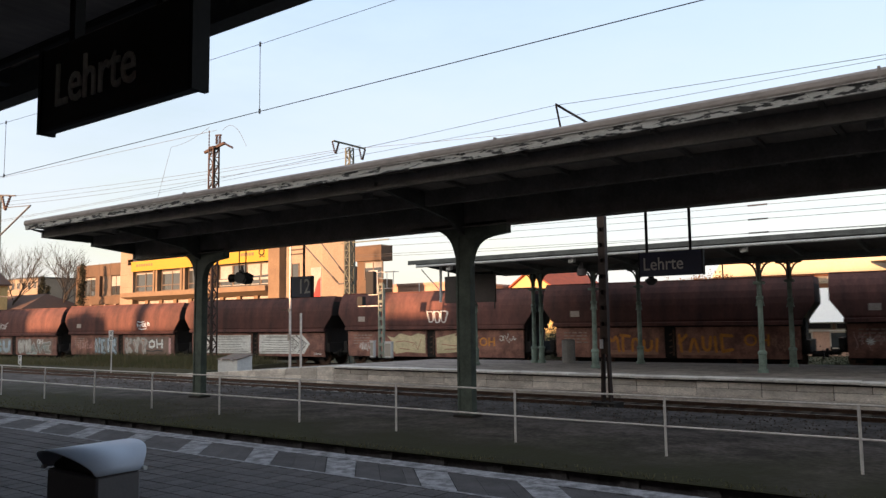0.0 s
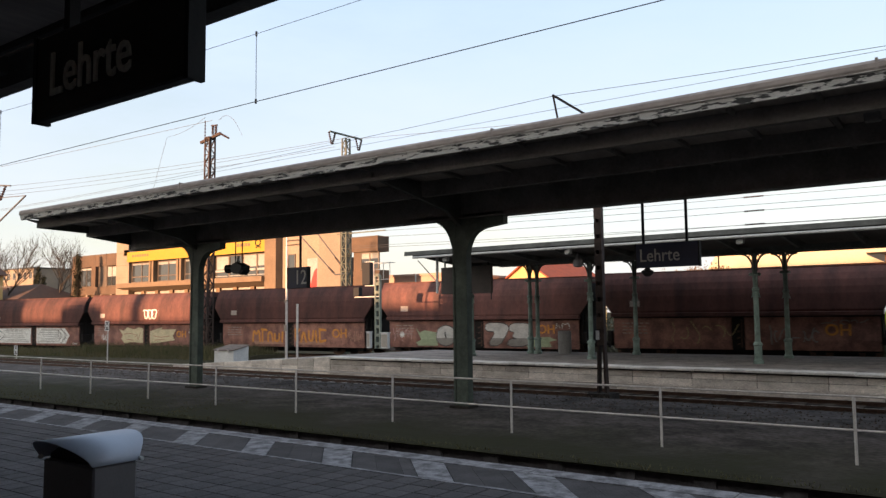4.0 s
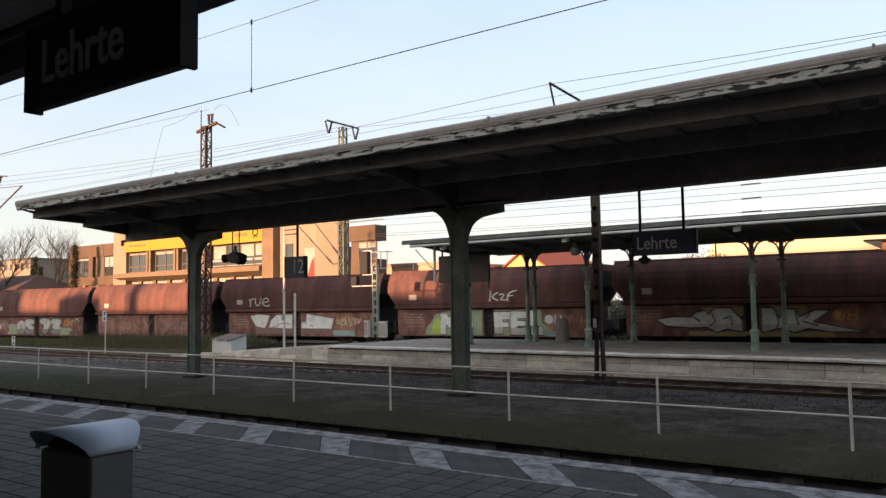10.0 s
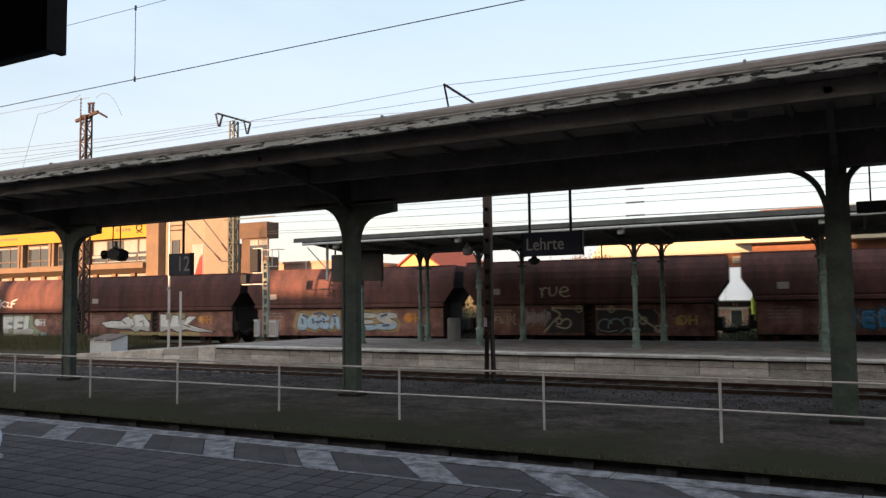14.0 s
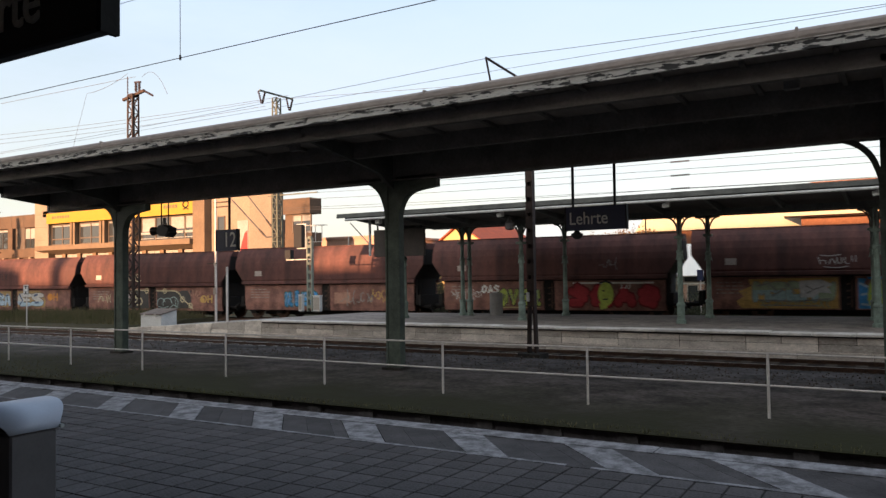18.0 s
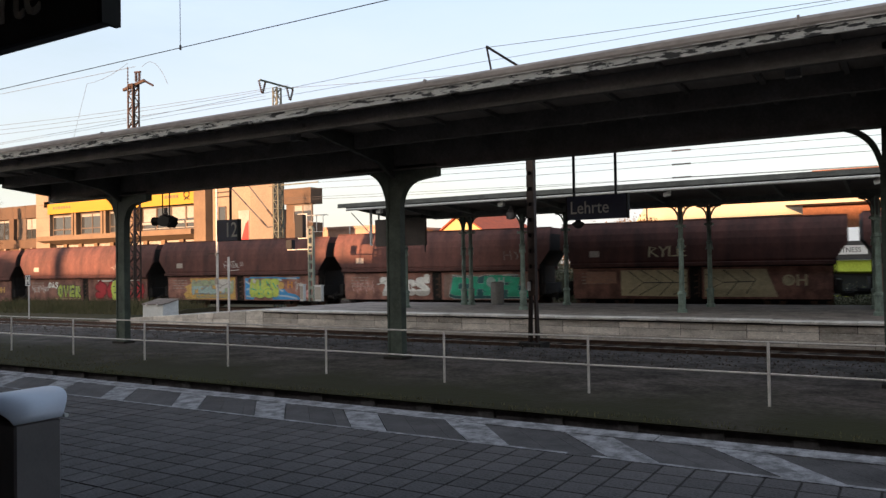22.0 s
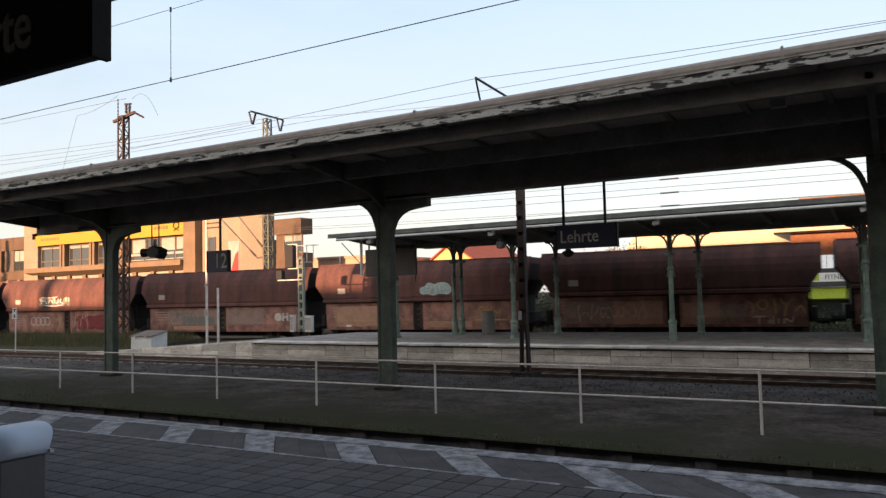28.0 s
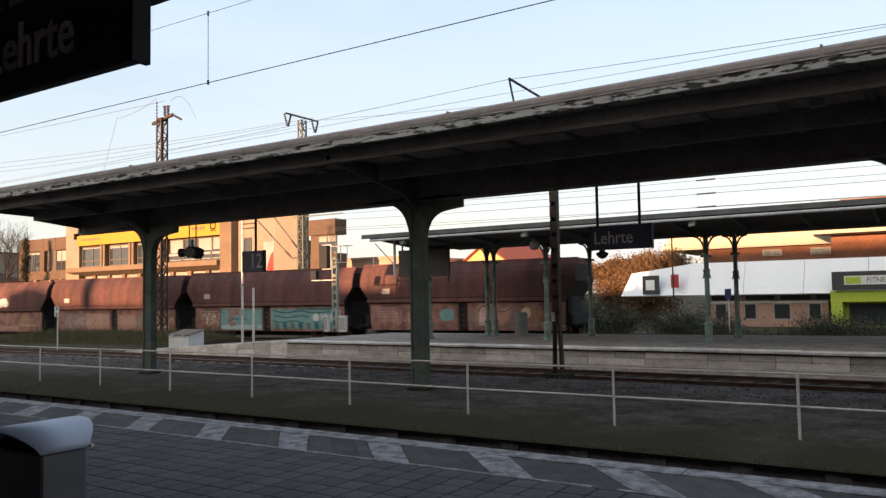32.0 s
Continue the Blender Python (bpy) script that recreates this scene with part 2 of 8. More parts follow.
M["rail"] = mat("rusty_rail", (0.13, 0.075, 0.05), (0.07, 0.04, 0.03), rough=0.7, metal=0.3, scale=5, fine=40)
M["railtop"] = mat("worn_rail_head", (0.32, 0.29, 0.27), rough=0.3, metal=0.9, scale=8, bump=0.02)
M["sleeper"] = mat("old_sleeper", (0.10, 0.080, 0.065), (0.05, 0.04, 0.033), rough=0.97, scale=3, fine=25, bump=0.5, spec=0.05)
M["mast"] = mat("rust_brown_mast", (0.060, 0.036, 0.028), (0.034, 0.022, 0.018), rough=0.8, scale=3, fine=30)
M["mast_face"] = mat("weathered_brown_plate", (0.105, 0.068, 0.052), (0.060, 0.040, 0.032), rough=0.85, scale=3, fine=30)
M["mast_green"] = mat("grey_green_mast", (0.14, 0.15, 0.12), (0.08, 0.09, 0.07), rough=0.75, scale=3, fine=30)
M["wire"] = mat("dark_wire", (0.10, 0.095, 0.095), rough=0.6, metal=0.2, scale=3, bump=0)
M["insul"] = mat("brown_insulator", (0.06, 0.035, 0.03), rough=0.25, scale=3, bump=0)
M["white"] = mat("white_sheet_metal", (0.62, 0.62, 0.60), (0.50, 0.50, 0.48), rough=0.6, scale=1.5, fine=20, bump=0.08)
M["rust"] = mat("rusty_red_wagon_paint", (0.146, 0.066, 0.057), (0.068, 0.037, 0.034), rough=0.84, scale=0.9, fine=12, bump=0.25, stretch=(1.6, 1, 0.4), vary=0.2, spec=0.2)
# flap red brightened well above the hopper's, in place of low sky and bounce light
M["rust_low"] = mat("brightened_red_brown_flap", (0.350, 0.170, 0.132), (0.165, 0.082, 0.067), rough=0.8, scale=2.0, fine=16, bump=0.25, vary=0.18, stretch=(1, 1, 0.8), low=0.38, high=0.62)
M["wagon_black"] = mat("near_black_wagon_metal", (0.018, 0.014, 0.013), (0.010, 0.009, 0.009), rough=0.9, scale=2, fine=15)
M["coal"] = mat("coal", (0.02, 0.02, 0.02), rough=0.7, scale=5, fine=20, bump=1.0)
M["post_wall"] = mat("beige_exposed_aggregate", (0.201, 0.141, 0.090), (0.148, 0.101, 0.067), rough=0.9, scale=0.5, fine=9, bump=0.3)
M["post_pale"] = mat("pale_render", (0.271, 0.214, 0.158), (0.227, 0.177, 0.133), rough=0.85, scale=0.4, fine=8, bump=0.2)
M["post_brown"] = mat("brown_panel", (0.116, 0.074, 0.049), (0.084, 0.055, 0.037), rough=0.85, scale=0.6, fine=9, bump=0.2)
M["yellow"] = mat("yellow_fascia", (0.383, 0.220, 0.016), (0.358, 0.204, 0.014), rough=0.45, scale=0.5, fine=6, bump=0.03, grain=0.1)
M["pane"] = glass_mat("window_pane", (0.035, 0.04, 0.045))
M["blind"] = mat("pale_blind", (0.320, 0.312, 0.296), (0.256, 0.256, 0.240), rough=0.7, scale=0.8, fine=5, bump=0.0)
M["frame"] = mat("brown_window_frame", (0.12, 0.09, 0.07), rough=0.6, scale=2, bump=0.05)
M["frame_white"] = mat("pale_window_frame", (0.40, 0.36, 0.31), rough=0.5, scale=2, bump=0.03)
M["brick"] = mat("orange_brick_wall", (0.253, 0.113, 0.063), (0.196, 0.085, 0.050), rough=0.9, scale=0.8, fine=8, bump=0.3)
M["pinkbrick"] = mat("pale_pink_brick_wall", (0.46, 0.29, 0.22), (0.38, 0.235, 0.185), rough=0.9, scale=0.8, fine=8, bump=0.3)
M["redroof"] = mat("red_tile_roof", (0.328, 0.078, 0.039), (0.234, 0.058, 0.031), rough=0.85, scale=1.2, fine=10, bump=0.3)
M["brownroof"] = mat("brown_tile_roof", (0.112, 0.060, 0.040), (0.080, 0.044, 0.030), rough=0.9, scale=1.2, fine=10, bump=0.3)
M["house_yellow"] = mat("yellow_render", (0.492, 0.376, 0.171), (0.437, 0.329, 0.150), rough=0.9, scale=0.5, fine=7, bump=0.1)
M["cream"] = mat("cream_roof_edge", (0.452, 0.397, 0.287), (0.410, 0.356, 0.260), rough=0.7, scale=0.5, fine=7, bump=0.05, grain=0.15)
M["whiteroof"] = mat("white_roof_sheet", (0.84, 0.84, 0.82), (0.80, 0.80, 0.79), rough=0.5, scale=0.25, fine=6, bump=0.0, grain=0.08)
M["darkgrey"] = mat("dark_grey_panel", (0.05, 0.05, 0.052), rough=0.6, scale=1, bump=0.03)
M["lime"] = mat("lime_green_render", (0.42, 0.52, 0.06), (0.36, 0.46, 0.05), rough=0.8, scale=0.8, fine=9, bump=0.08)
M["red"] = mat("red_paint", (0.50, 0.035, 0.03), rough=0.5, scale=1, bump=0.02)
M["bark"] = mat("bark", (0.10, 0.075, 0.055), (0.05, 0.04, 0.03), rough=0.95, scale=4, fine=20, bump=0.5)
M["leaf"] = mat("dark_green_leaves", (0.090, 0.095, 0.056), (0.045, 0.050, 0.030), rough=0.8, scale=0.8, fine=4, bump=0, spec=0.2)
M["leaf_brown"] = mat("autumn_leaves", (0.165, 0.098, 0.050), (0.105, 0.064, 0.036), rough=0.85, scale=0.6, fine=4, bump=0, spec=0.15)
M["needle"] = mat("dark_conifer_needles", (0.045, 0.045, 0.030), (0.022, 0.023, 0.017), rough=0.9, scale=0.8, fine=4, bump=0, spec=0.1)
M["grass"] = mat("grass_blades", (0.085, 0.084, 0.040), (0.125, 0.105, 0.060), rough=0.95, scale=0.9, fine=5, bump=0, spec=0.05)
M["station"] = mat("shade_wall_brick", (0.30, 0.17, 0.12), (0.22, 0.13, 0.1), rough=0.9, scale=0.6, fine=8, bump=0.3)
M["board_brown"] = mat("dull_brown_board", (0.085, 0.070, 0.062), (0.055, 0.046, 0.042), rough=0.7, scale=2, fine=20, bump=0.05)
M["lid_wood"] = mat("stained_brown_lid", (0.20, 0.15, 0.12), (0.10, 0.075, 0.06), rough=0.9, scale=3, fine=25, bump=0.3)
M["shade_lamp"] = mat("dark_lamp_housing", (0.02, 0.02, 0.021), rough=0.45, metal=0.3, scale=4, bump=0.05)

M["signal_green"] = mat("pale_grey_green_steel", (0.30, 0.32, 0.26), (0.18, 0.20, 0.16), rough=0.7, scale=3, fine=30)

M["bin_grey"] = mat("grey_fibre_cement", (0.30, 0.29, 0.28), (0.23, 0.22, 0.21), rough=0.9, scale=3, fine=30, bump=0.15)


def paint(name, c, dark=0.72):
    if name not in M:
        M[name] = mat(name, c, tuple(v * dark for v in c), rough=0.75, scale=2.2, fine=14, bump=0.1, low=0.3, high=0.55)
    return M[name]


# ------------------------------------------------------------------ mesh tools
def bm_new():
    return bmesh.new()


def box(bm, x0, x1, y0, y1, z0, z1):
    v = [bm.verts.new(p) for p in ((x0, y0, z0), (x1, y0, z0), (x1, y1, z0), (x0, y1, z0), (x0, y0, z1), (x1, y0, z1), (x1, y1, z1), (x0, y1, z1))]
    for f in ((3, 2, 1, 0), (4, 5, 6, 7), (0, 1, 5, 4), (1, 2, 6, 5), (2, 3, 7, 6), (3, 0, 4, 7)):
        bm.faces.new([v[i] for i in f])
    return bm


def tube(bm, a, b, r, n=8, r2=None):
    """A closed round bar from a to b."""
    a, b = Vector(a), Vector(b)
    d = (b - a).normalized()
    s = d.orthogonal().normalized()
    w = d.cross(s)
    r2 = r if r2 is None else r2
    rings = []
    for c, q in ((a, r), (b, r2)):
        rings.append([bm.verts.new(c + q * (math.cos(k * 2 * math.pi / n) * s + math.sin(k * 2 * math.pi / n) * w)) for k in range(n)])
    for k in range(n):
        bm.faces.new((rings[0][k], rings[0][(k + 1) % n], rings[1][(k + 1) % n], rings[1][k]))
    bm.faces.new(rings[0][::-1])
    bm.faces.new(rings[1])
    return bm


def bar(bm, a, b, w, h=None):
    """A square bar from a to b."""
    a, b = Vector(a), Vector(b)
    h = w if h is None else h
    d = (b - a).normalized()
    up = Vector((0, 0, 1)) if abs(d.z) < 0.9 else Vector((0, 1, 0))
    s = d.cross(up).normalized() * w / 2
    u = s.cross(d).normalized() * h / 2
    lo = [bm.verts.new(a + i * s + j * u) for i, j in ((-1, -1), (1, -1), (1, 1), (-1, 1))]
    hi = [bm.verts.new(b + i * s + j * u) for i, j in ((-1, -1), (1, -1), (1, 1), (-1, 1))]
    for k in range(4):
        bm.faces.new((lo[k], lo[(k + 1) % 4], hi[(k + 1) % 4], hi[k]))
    bm.faces.new(lo[::-1])
    bm.faces.new(hi)
    return bm


def sweep(bm, pts, r, n=6):
    """A round bar along a line of points, in one piece."""
    pts = [Vector(p) for p in pts]
    rings = []
    for i, p in enumerate(pts):
        d = (pts[min(i + 1, len(pts) - 1)] - pts[max(i - 1, 0)]).normalized()
        up = Vector((0, 0, 1)) if abs(d.z) < 0.95 else Vector((0, 1, 0))
        s = d.cross(up).normalized()
        w = s.cross(d)
        rings.append([bm.verts.new(p + r * (math.cos(k * 2 * math.pi / n) * s + math.sin(k * 2 * math.pi / n) * w)) for k in range(n)])
    for a, b in zip(rings, rings[1:]):
        for k in range(n):
            bm.faces.new((a[k], a[(k + 1) % n], b[(k + 1) % n], b[k]))
    bm.faces.new(rings[0][::-1])
    bm.faces.new(rings[-1])
    return bm


def prism(bm, poly, axis, a, b):
    """A polygon in the plane across axis ('x' takes (y, z), 'y' takes (x, z), 'z' takes (x, y)), drawn out from a to b."""
    def at(p, q):
        return {"x": (q, p[0], p[1]), "y": (p[0], q, p[1]), "z": (p[0], p[1], q)}[axis]
    lo = [bm.verts.new(at(p, a)) for p in poly]
    hi = [bm.verts.new(at(p, b)) for p in poly]
    n = len(poly)
    for k in range(n):
        bm.faces.new((lo[k], lo[(k + 1) % n], hi[(k + 1) % n], hi[k]))
    bm.faces.new(lo[::-1])
    bm.faces.new(hi)
    return bm


def turned(bm, c, profile, n=12):
    """A turned shape about the upright line through c: profile of (radius, z) upwards."""
    rings = []
    for r, z in profile:
        rings.append([bm.verts.new((c[0] + r * math.cos(k * 2 * math.pi / n), c[1] + r * math.sin(k * 2 * math.pi / n), c[2] + z)) for k in range(n)])
    for lo, hi in zip(rings, rings[1:]):
        for k in range(n):
            bm.faces.new((lo[k], lo[(k + 1) % n], hi[(k + 1) % n], hi[k]))
    bm.faces.new(rings[0][::-1])
    bm.faces.new(rings[-1])
    return bm


def mesh_of(name, bm, material, smooth=False, bevel=0.0):
    if bevel:
        bmesh.ops.bevel(bm, geom=[e for e in bm.edges], offset=bevel, segments=1, affect="EDGES", clamp_overlap=True)
    bmesh.ops.recalc_face_normals(bm, faces=bm.faces)
    if smooth:
        for e in bm.edges:
            e.smooth = e.calc_face_angle(0) < .9
    me = bpy.data.meshes.new(name)
    bm.to_mesh(me)
    bm.free()
    me.materials.append(material)
    if smooth:
        for p in me.polygons:
            p.use_smooth = True
    return me


def part(name, bm, material, parent, label="", smooth=False, bevel=0.0, kind=""):
    """One mesh object under a thing or under a part."""
    ob = new(name, mesh_of(name, bm, material, smooth, bevel))
    ob.parent = parent
    return tagged(ob, label=label, kind=kind)


def thing(name, label, category, at=None, group="", kind=""):
    ob = new(name)
    ob.empty_display_size = 0.1
    ob.matrix_world = at or Matrix.Identity(4)
    return tagged(ob, label, category, group, kind)


def solid(name, bm, material, label, category, kind="", group="", smooth=False, bevel=0.0):
    """A top-level thing in one mesh."""
    return tagged(new(name, mesh_of(name, bm, material, smooth, bevel)), label, category, group, kind)


def text_mesh(name, words, size, material, thick=0.004, bold=0.0, align="CENTER"):
    cu = bpy.data.curves.new(name, "FONT")
    cu.body, cu.size, cu.extrude, cu.offset = words, size, thick, bold
    cu.align_x, cu.align_y = align, "CENTER"
    cu.resolution_u = 3
    tmp = new(name + "_outline", cu)
    bpy.context.view_layer.update()
    me = bpy.data.meshes.new_from_object(tmp.evaluated_get(bpy.context.evaluated_depsgraph_get()))
    bpy.data.objects.remove(tmp)
    bpy.data.curves.remove(cu)
    me.name = name
    me.materials.clear()
    me.materials.append(material)
    return me


def lettering(name, words, size, material, parent, m, bold=0.0, label="", squeeze=1.0):
    ob = new(name, text_mesh(name, words, size, material, bold=bold))
    ob.parent = parent
    ob.matrix_basis = m @ Matrix.Diagonal((squeeze, 1, 1, 1))
    return tagged(ob, label=label)


# ------------------------------------------------------------------ ground and platforms
PY0, PY1 = -11.9, 7.2          # home platform
MID0, MID1, MIDZ = 10.35, 16.9, -0.38
P2Y, P2X0 = 21.9, -21.2         # front edge of the far platform and where its ramp begins


# the freight line: straight past the platforms, bent parallel to the other tracks far to the west; it climbs a little to the east
LINE_U = np.arange(-360.0, 260.1, 1.0)
LINE_SLOPE = np.interp(LINE_U, (-115, -85), (0, .1))
LINE_X = np.concatenate(([0], np.cumsum(np.cos(np.arctan(LINE_SLOPE[:-1])))))
LINE_Y = np.concatenate(([0], np.cumsum(np.sin(np.arctan(LINE_SLOPE[:-1])))))
LINE_X += -19.9 - LINE_X[340]
LINE_Y += 33.67 - LINE_Y[340]
SIDE = 1.365                    # from a wagon's flaps to its middle


def on_line(u, aside=0.0):
    """Place on the freight line's middle, u metres along it: x, y, height of the rails, heading in degrees."""
    a = math.atan(float(np.interp(u, LINE_U, LINE_SLOPE)))
    off = SIDE + aside
    return (float(np.interp(u, LINE_U, LINE_X)) - off * math.sin(a), float(np.interp(u, LINE_U, LINE_Y)) + off * math.cos(a),
            -.65 + .0068 * (min(max(u, -65), 12) + 20), math.degrees(a))


def ground():
    bm = bm_new()
    box(bm, -2500, 2500, -600, 3500, -1.6, -1.05)
    solid("ground", bm, M["ground"], "rough dry ground round the station", "ground", "structure")


def home_platform():
    bm = bm_new()
    box(bm, -90, 40, PY0, 6.2, -1.04, -0.012)
    floor = solid("platform", bm, M["joint"], "paved platform bed with sandy joints", "platform", "structure")
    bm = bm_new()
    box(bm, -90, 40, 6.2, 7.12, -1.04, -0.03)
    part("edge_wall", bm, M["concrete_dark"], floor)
    # painted coping along the edge
    bm = bm_new()
    for k in range(-45, 20):
        box(bm, k * 2 + 0.006, k * 2 + 1.994, 6.93, 7.2, -0.16, 0.004)
    part("coping", bm, M["edge"], floor, "white painted edge stones")
    # thin painted line, with a short break
    bm = bm_new()
    for a, b in ((-90, -2.52), (-2.30, 40)):
        box(bm, a, b, 6.16, 6.215, -0.03, 0.002)
    part("painted_line", bm, M["edge"], floor, "thin white painted line")
    bm = bm_new()
    box(bm, -2.515, -2.305, 6.16, 6.215, -.03, -.003)
    part("bare_line_patch", bm, M["slab"], floor)
    return floor


def home_pavers(floor):
    """Square pavers; those by the camera are pieces of their own, the rest one sheet."""
    rnd = random.Random(5)
    s = 0.25
    shapes = []
    for k in range(4):
        bm = bm_new()
        g = 0.0075
        box(bm, g, s - g, g, s - g, -0.05, 0)
        bmesh.ops.bevel(bm, geom=[e for e in bm.edges if min(v.co.z for v in e.verts) > -0.01], offset=0.004, segments=1, affect="EDGES")
        shapes.append(mesh_of("paver", bm, M["paver"]))
    rest = bm_new()
    n = 0
    for j in range(1, 26):
        y = 6.16 - s * j
        for i in range(-140, 46):
            x = i * s + 0.05
            z = -0.003 + rnd.uniform(-0.0008, 0.0008)
            if n < 300 and -7.6 < x < 1.2 and y > 2.2:
                ob = new("paver", shapes[rnd.randrange(4)])
                ob.matrix_world = pose(x, y, z, rnd.uniform(-.04, .04), rnd.uniform(-.04, .04), 0)
                ob.parent = floor
                n += 1
            elif y > -.1 and x > -34:
                box(rest, x + .009, x + s - .009, y + .009, y + s - .009, z - .03, z)
    for j in range(26, 58):
        for i in range(-28, 18):
            x, y = i * s + 0.05, 6.16 - s * j
            box(rest, x + .009, x + s - .009, y + .009, y + s - .009, -.03, -.003 + rnd.uniform(-.0008, .0008))
    part("paver_field", rest, M["paver"], floor, kind="stuff")
    # hatched warning band between coping and line
    for k in range(-30, 8):
        x = -5.48 + 1.325 * k
        bm = bm_new()
        prism(bm, [(x, 6.93), (x + .46, 6.93), (x + 1.09, 6.22), (x + .66, 6.22)], "z", -0.03, 0.0)
        part("warning_stripe", bm, M["edge"], floor, "worn white hatch mark")
        for a, b in ((0.004, 0.398), (0.402, 0.798), (0.802, 0.996)):
            bm = bm_new()
            top0, top1 = x + .468 + .849 * a, x + .468 + .849 * b
            low0, low1 = x + 1.098 + .879 * a, x + 1.098 + .879 * b
            prism(bm, [(top0, 6.927), (top1, 6.927), (low1, 6.223), (low0, 6.223)], "z", -0.03, -0.003 - .002 * ((k + int(a * 5)) % 2))
            part("dark_slab", bm, M["slab"], floor)



def track(y, rail_z, x0, x1, name, label, bed=(2.2, 2.6), base=None):
    """Ballast bed, sleepers and two rails along a line through (0, y)."""
    t = thing(name, label, "railway track", pose(0, y, 0), kind="structure")
    bm = bm_new()
    lo = -1.05
    prism(bm, [(-bed[0], lo), (bed[1], lo), (bed[1] - .2, rail_z - .11), (-bed[0] + .5, rail_z - .11)], "x", x0, x1)
    part("ballast_bed", bm, M["bed"], t, kind="stuff")
    for sy in (-0.7525, 0.7525):
        bm = bm_new()
        prism(bm, [(sy - .075, rail_z - .16), (sy + .075, rail_z - .16), (sy + .075, rail_z - .145), (sy + .01, rail_z - .12), (sy + .01, rail_z - .04), (sy + .036, rail_z - .03), (sy + .036, rail_z),
                   (sy - .036, rail_z), (sy - .036, rail_z - .03), (sy - .01, rail_z - .04), (sy - .01, rail_z - .12), (sy - .075, rail_z - .145)], "x", x0, x1)
        r = part("rail", bm, M["rail"], t)
        bm = bm_new()
        box(bm, x0, x1, sy - .03, sy + .03, rail_z - 0.004, rail_z + .002)
        part("rail_head", bm, M["railtop"], r, "shiny worn rail head")
    bm = bm_new()
    box(bm, -.13, .13, -1.3, 1.3, rail_z - .3, rail_z - .095)
    me = mesh_of("sleeper", bm, M["sleeper"])
    n = 0
    for k in range(int((x1 - x0) / 0.65)):
        if -34 < x0 + .65 * k < 8 and n < 66:
            ob = new("sleeper", me)
            ob.parent = t
            ob.matrix_basis = pose(x0 + .65 * k, 0, 0)
            n += 1
    return t


def stones(name, x0, x1, y0, y1, z, n, seed, parent, size=0.045):
    """Loose ballast stones as one mesh."""
    r = np.random.RandomState(seed)
    base = np.array([(1, 0, 0), (-.9, .2, 0), (0, 1, .1), (.1, -1, 0), (0, .1, .9), (0, 0, -.7)])
    fac = np.array([(0, 2, 4), (2, 1, 4), (1, 3, 4), (3, 0, 4), (2, 0, 5), (1, 2, 5), (3, 1, 5), (0, 3, 5)])
    c = np.column_stack([r.uniform(x0, x1, n), r.uniform(y0, y1, n), np.full(n, z) + r.uniform(-.01, .03, n)])
    s = r.uniform(.5, 1.3, (n, 1, 3)) * size
    a = r.uniform(0, 6.28, n)
    ca, sa = np.cos(a), np.sin(a)
    v = base[None] * s
    v = np.stack([v[..., 0] * ca[:, None] - v[..., 1] * sa[:, None], v[..., 0] * sa[:, None] + v[..., 1] * ca[:, None], v[..., 2]], -1) + c[:, None]
    f = fac[None] + 6 * np.arange(n)[:, None, None]
    me = bpy.data.meshes.new(name)
    me.from_pydata(v.reshape(-1, 3).tolist(), [], f.reshape(-1, 3).tolist())
    me.materials.append(M["ballast"])
    ob = new(name, me)
    ob.parent = parent
    return tagged(ob, kind="stuff")


def blades(name, regions, seed, material, label):
    """Grass: thin leaning blades, one mesh. regions: x0, x1, y0, y1, z, count, height."""
    r = np.random.RandomState(seed)
    vs, fs = [], []
    k = 0
    for x0, x1, y0, y1, z, n, h in regions:
        x, y = r.uniform(x0, x1, n), r.uniform(y0, y1, n)
        a, hh = r.uniform(0, 6.28, n), h * r.uniform(.4, 1.2, n)
        lean = r.uniform(0, .6, n) * hh
        b = r.uniform(0, 6.28, n)
        w = .012 + .012 * h
        for i in range(n):
            dx, dy = math.cos(a[i]) * w, math.sin(a[i]) * w
            vs += [(x[i] - dx, y[i] - dy, z), (x[i] + dx, y[i] + dy, z), (x[i] + lean[i] * math.cos(b[i]), y[i] + lean[i] * math.sin(b[i]), z + hh[i])]
            fs.append((k, k + 1, k + 2))
            k += 3
    me = bpy.data.meshes.new(name)
    me.from_pydata(vs, [], fs)
    me.materials.append(material)
    return tagged(new(name, me), label, "grass", kind="stuff")


def middle_platform():
    bm = bm_new()
    prism(bm, [(10.62, -1.04), (MID1 + .9, -1.04), (MID1 + .5, -0.6), (MID1, MIDZ), (11.4, MIDZ), (10.4, -.386), (10.05, -.405), (9.88, -.43), (9.86, -.45), (9.88, -.47), (10.62, -.47)], "x", -75, 40)
    mid = solid("middle_platform", bm, M["low_platform"], "disused low platform with dark gritty mossy surface", "platform", "structure")
    bm = bm_new()
    for k in range(62):
        x = -5.29 - 1.05 * (k - 8)
        box(bm, x - .13, x + .13, 9.94, 10.2, -1.04, -.472)
    part("edge_block", bm, M["edge_post"], mid, "stained concrete support blocks")
    bm = bm_new()
    box(bm, -75, 40, 10.0, 10.6, -1.03, -.472)
    part("recess_wall", bm, M["recess"], mid)
    return mid


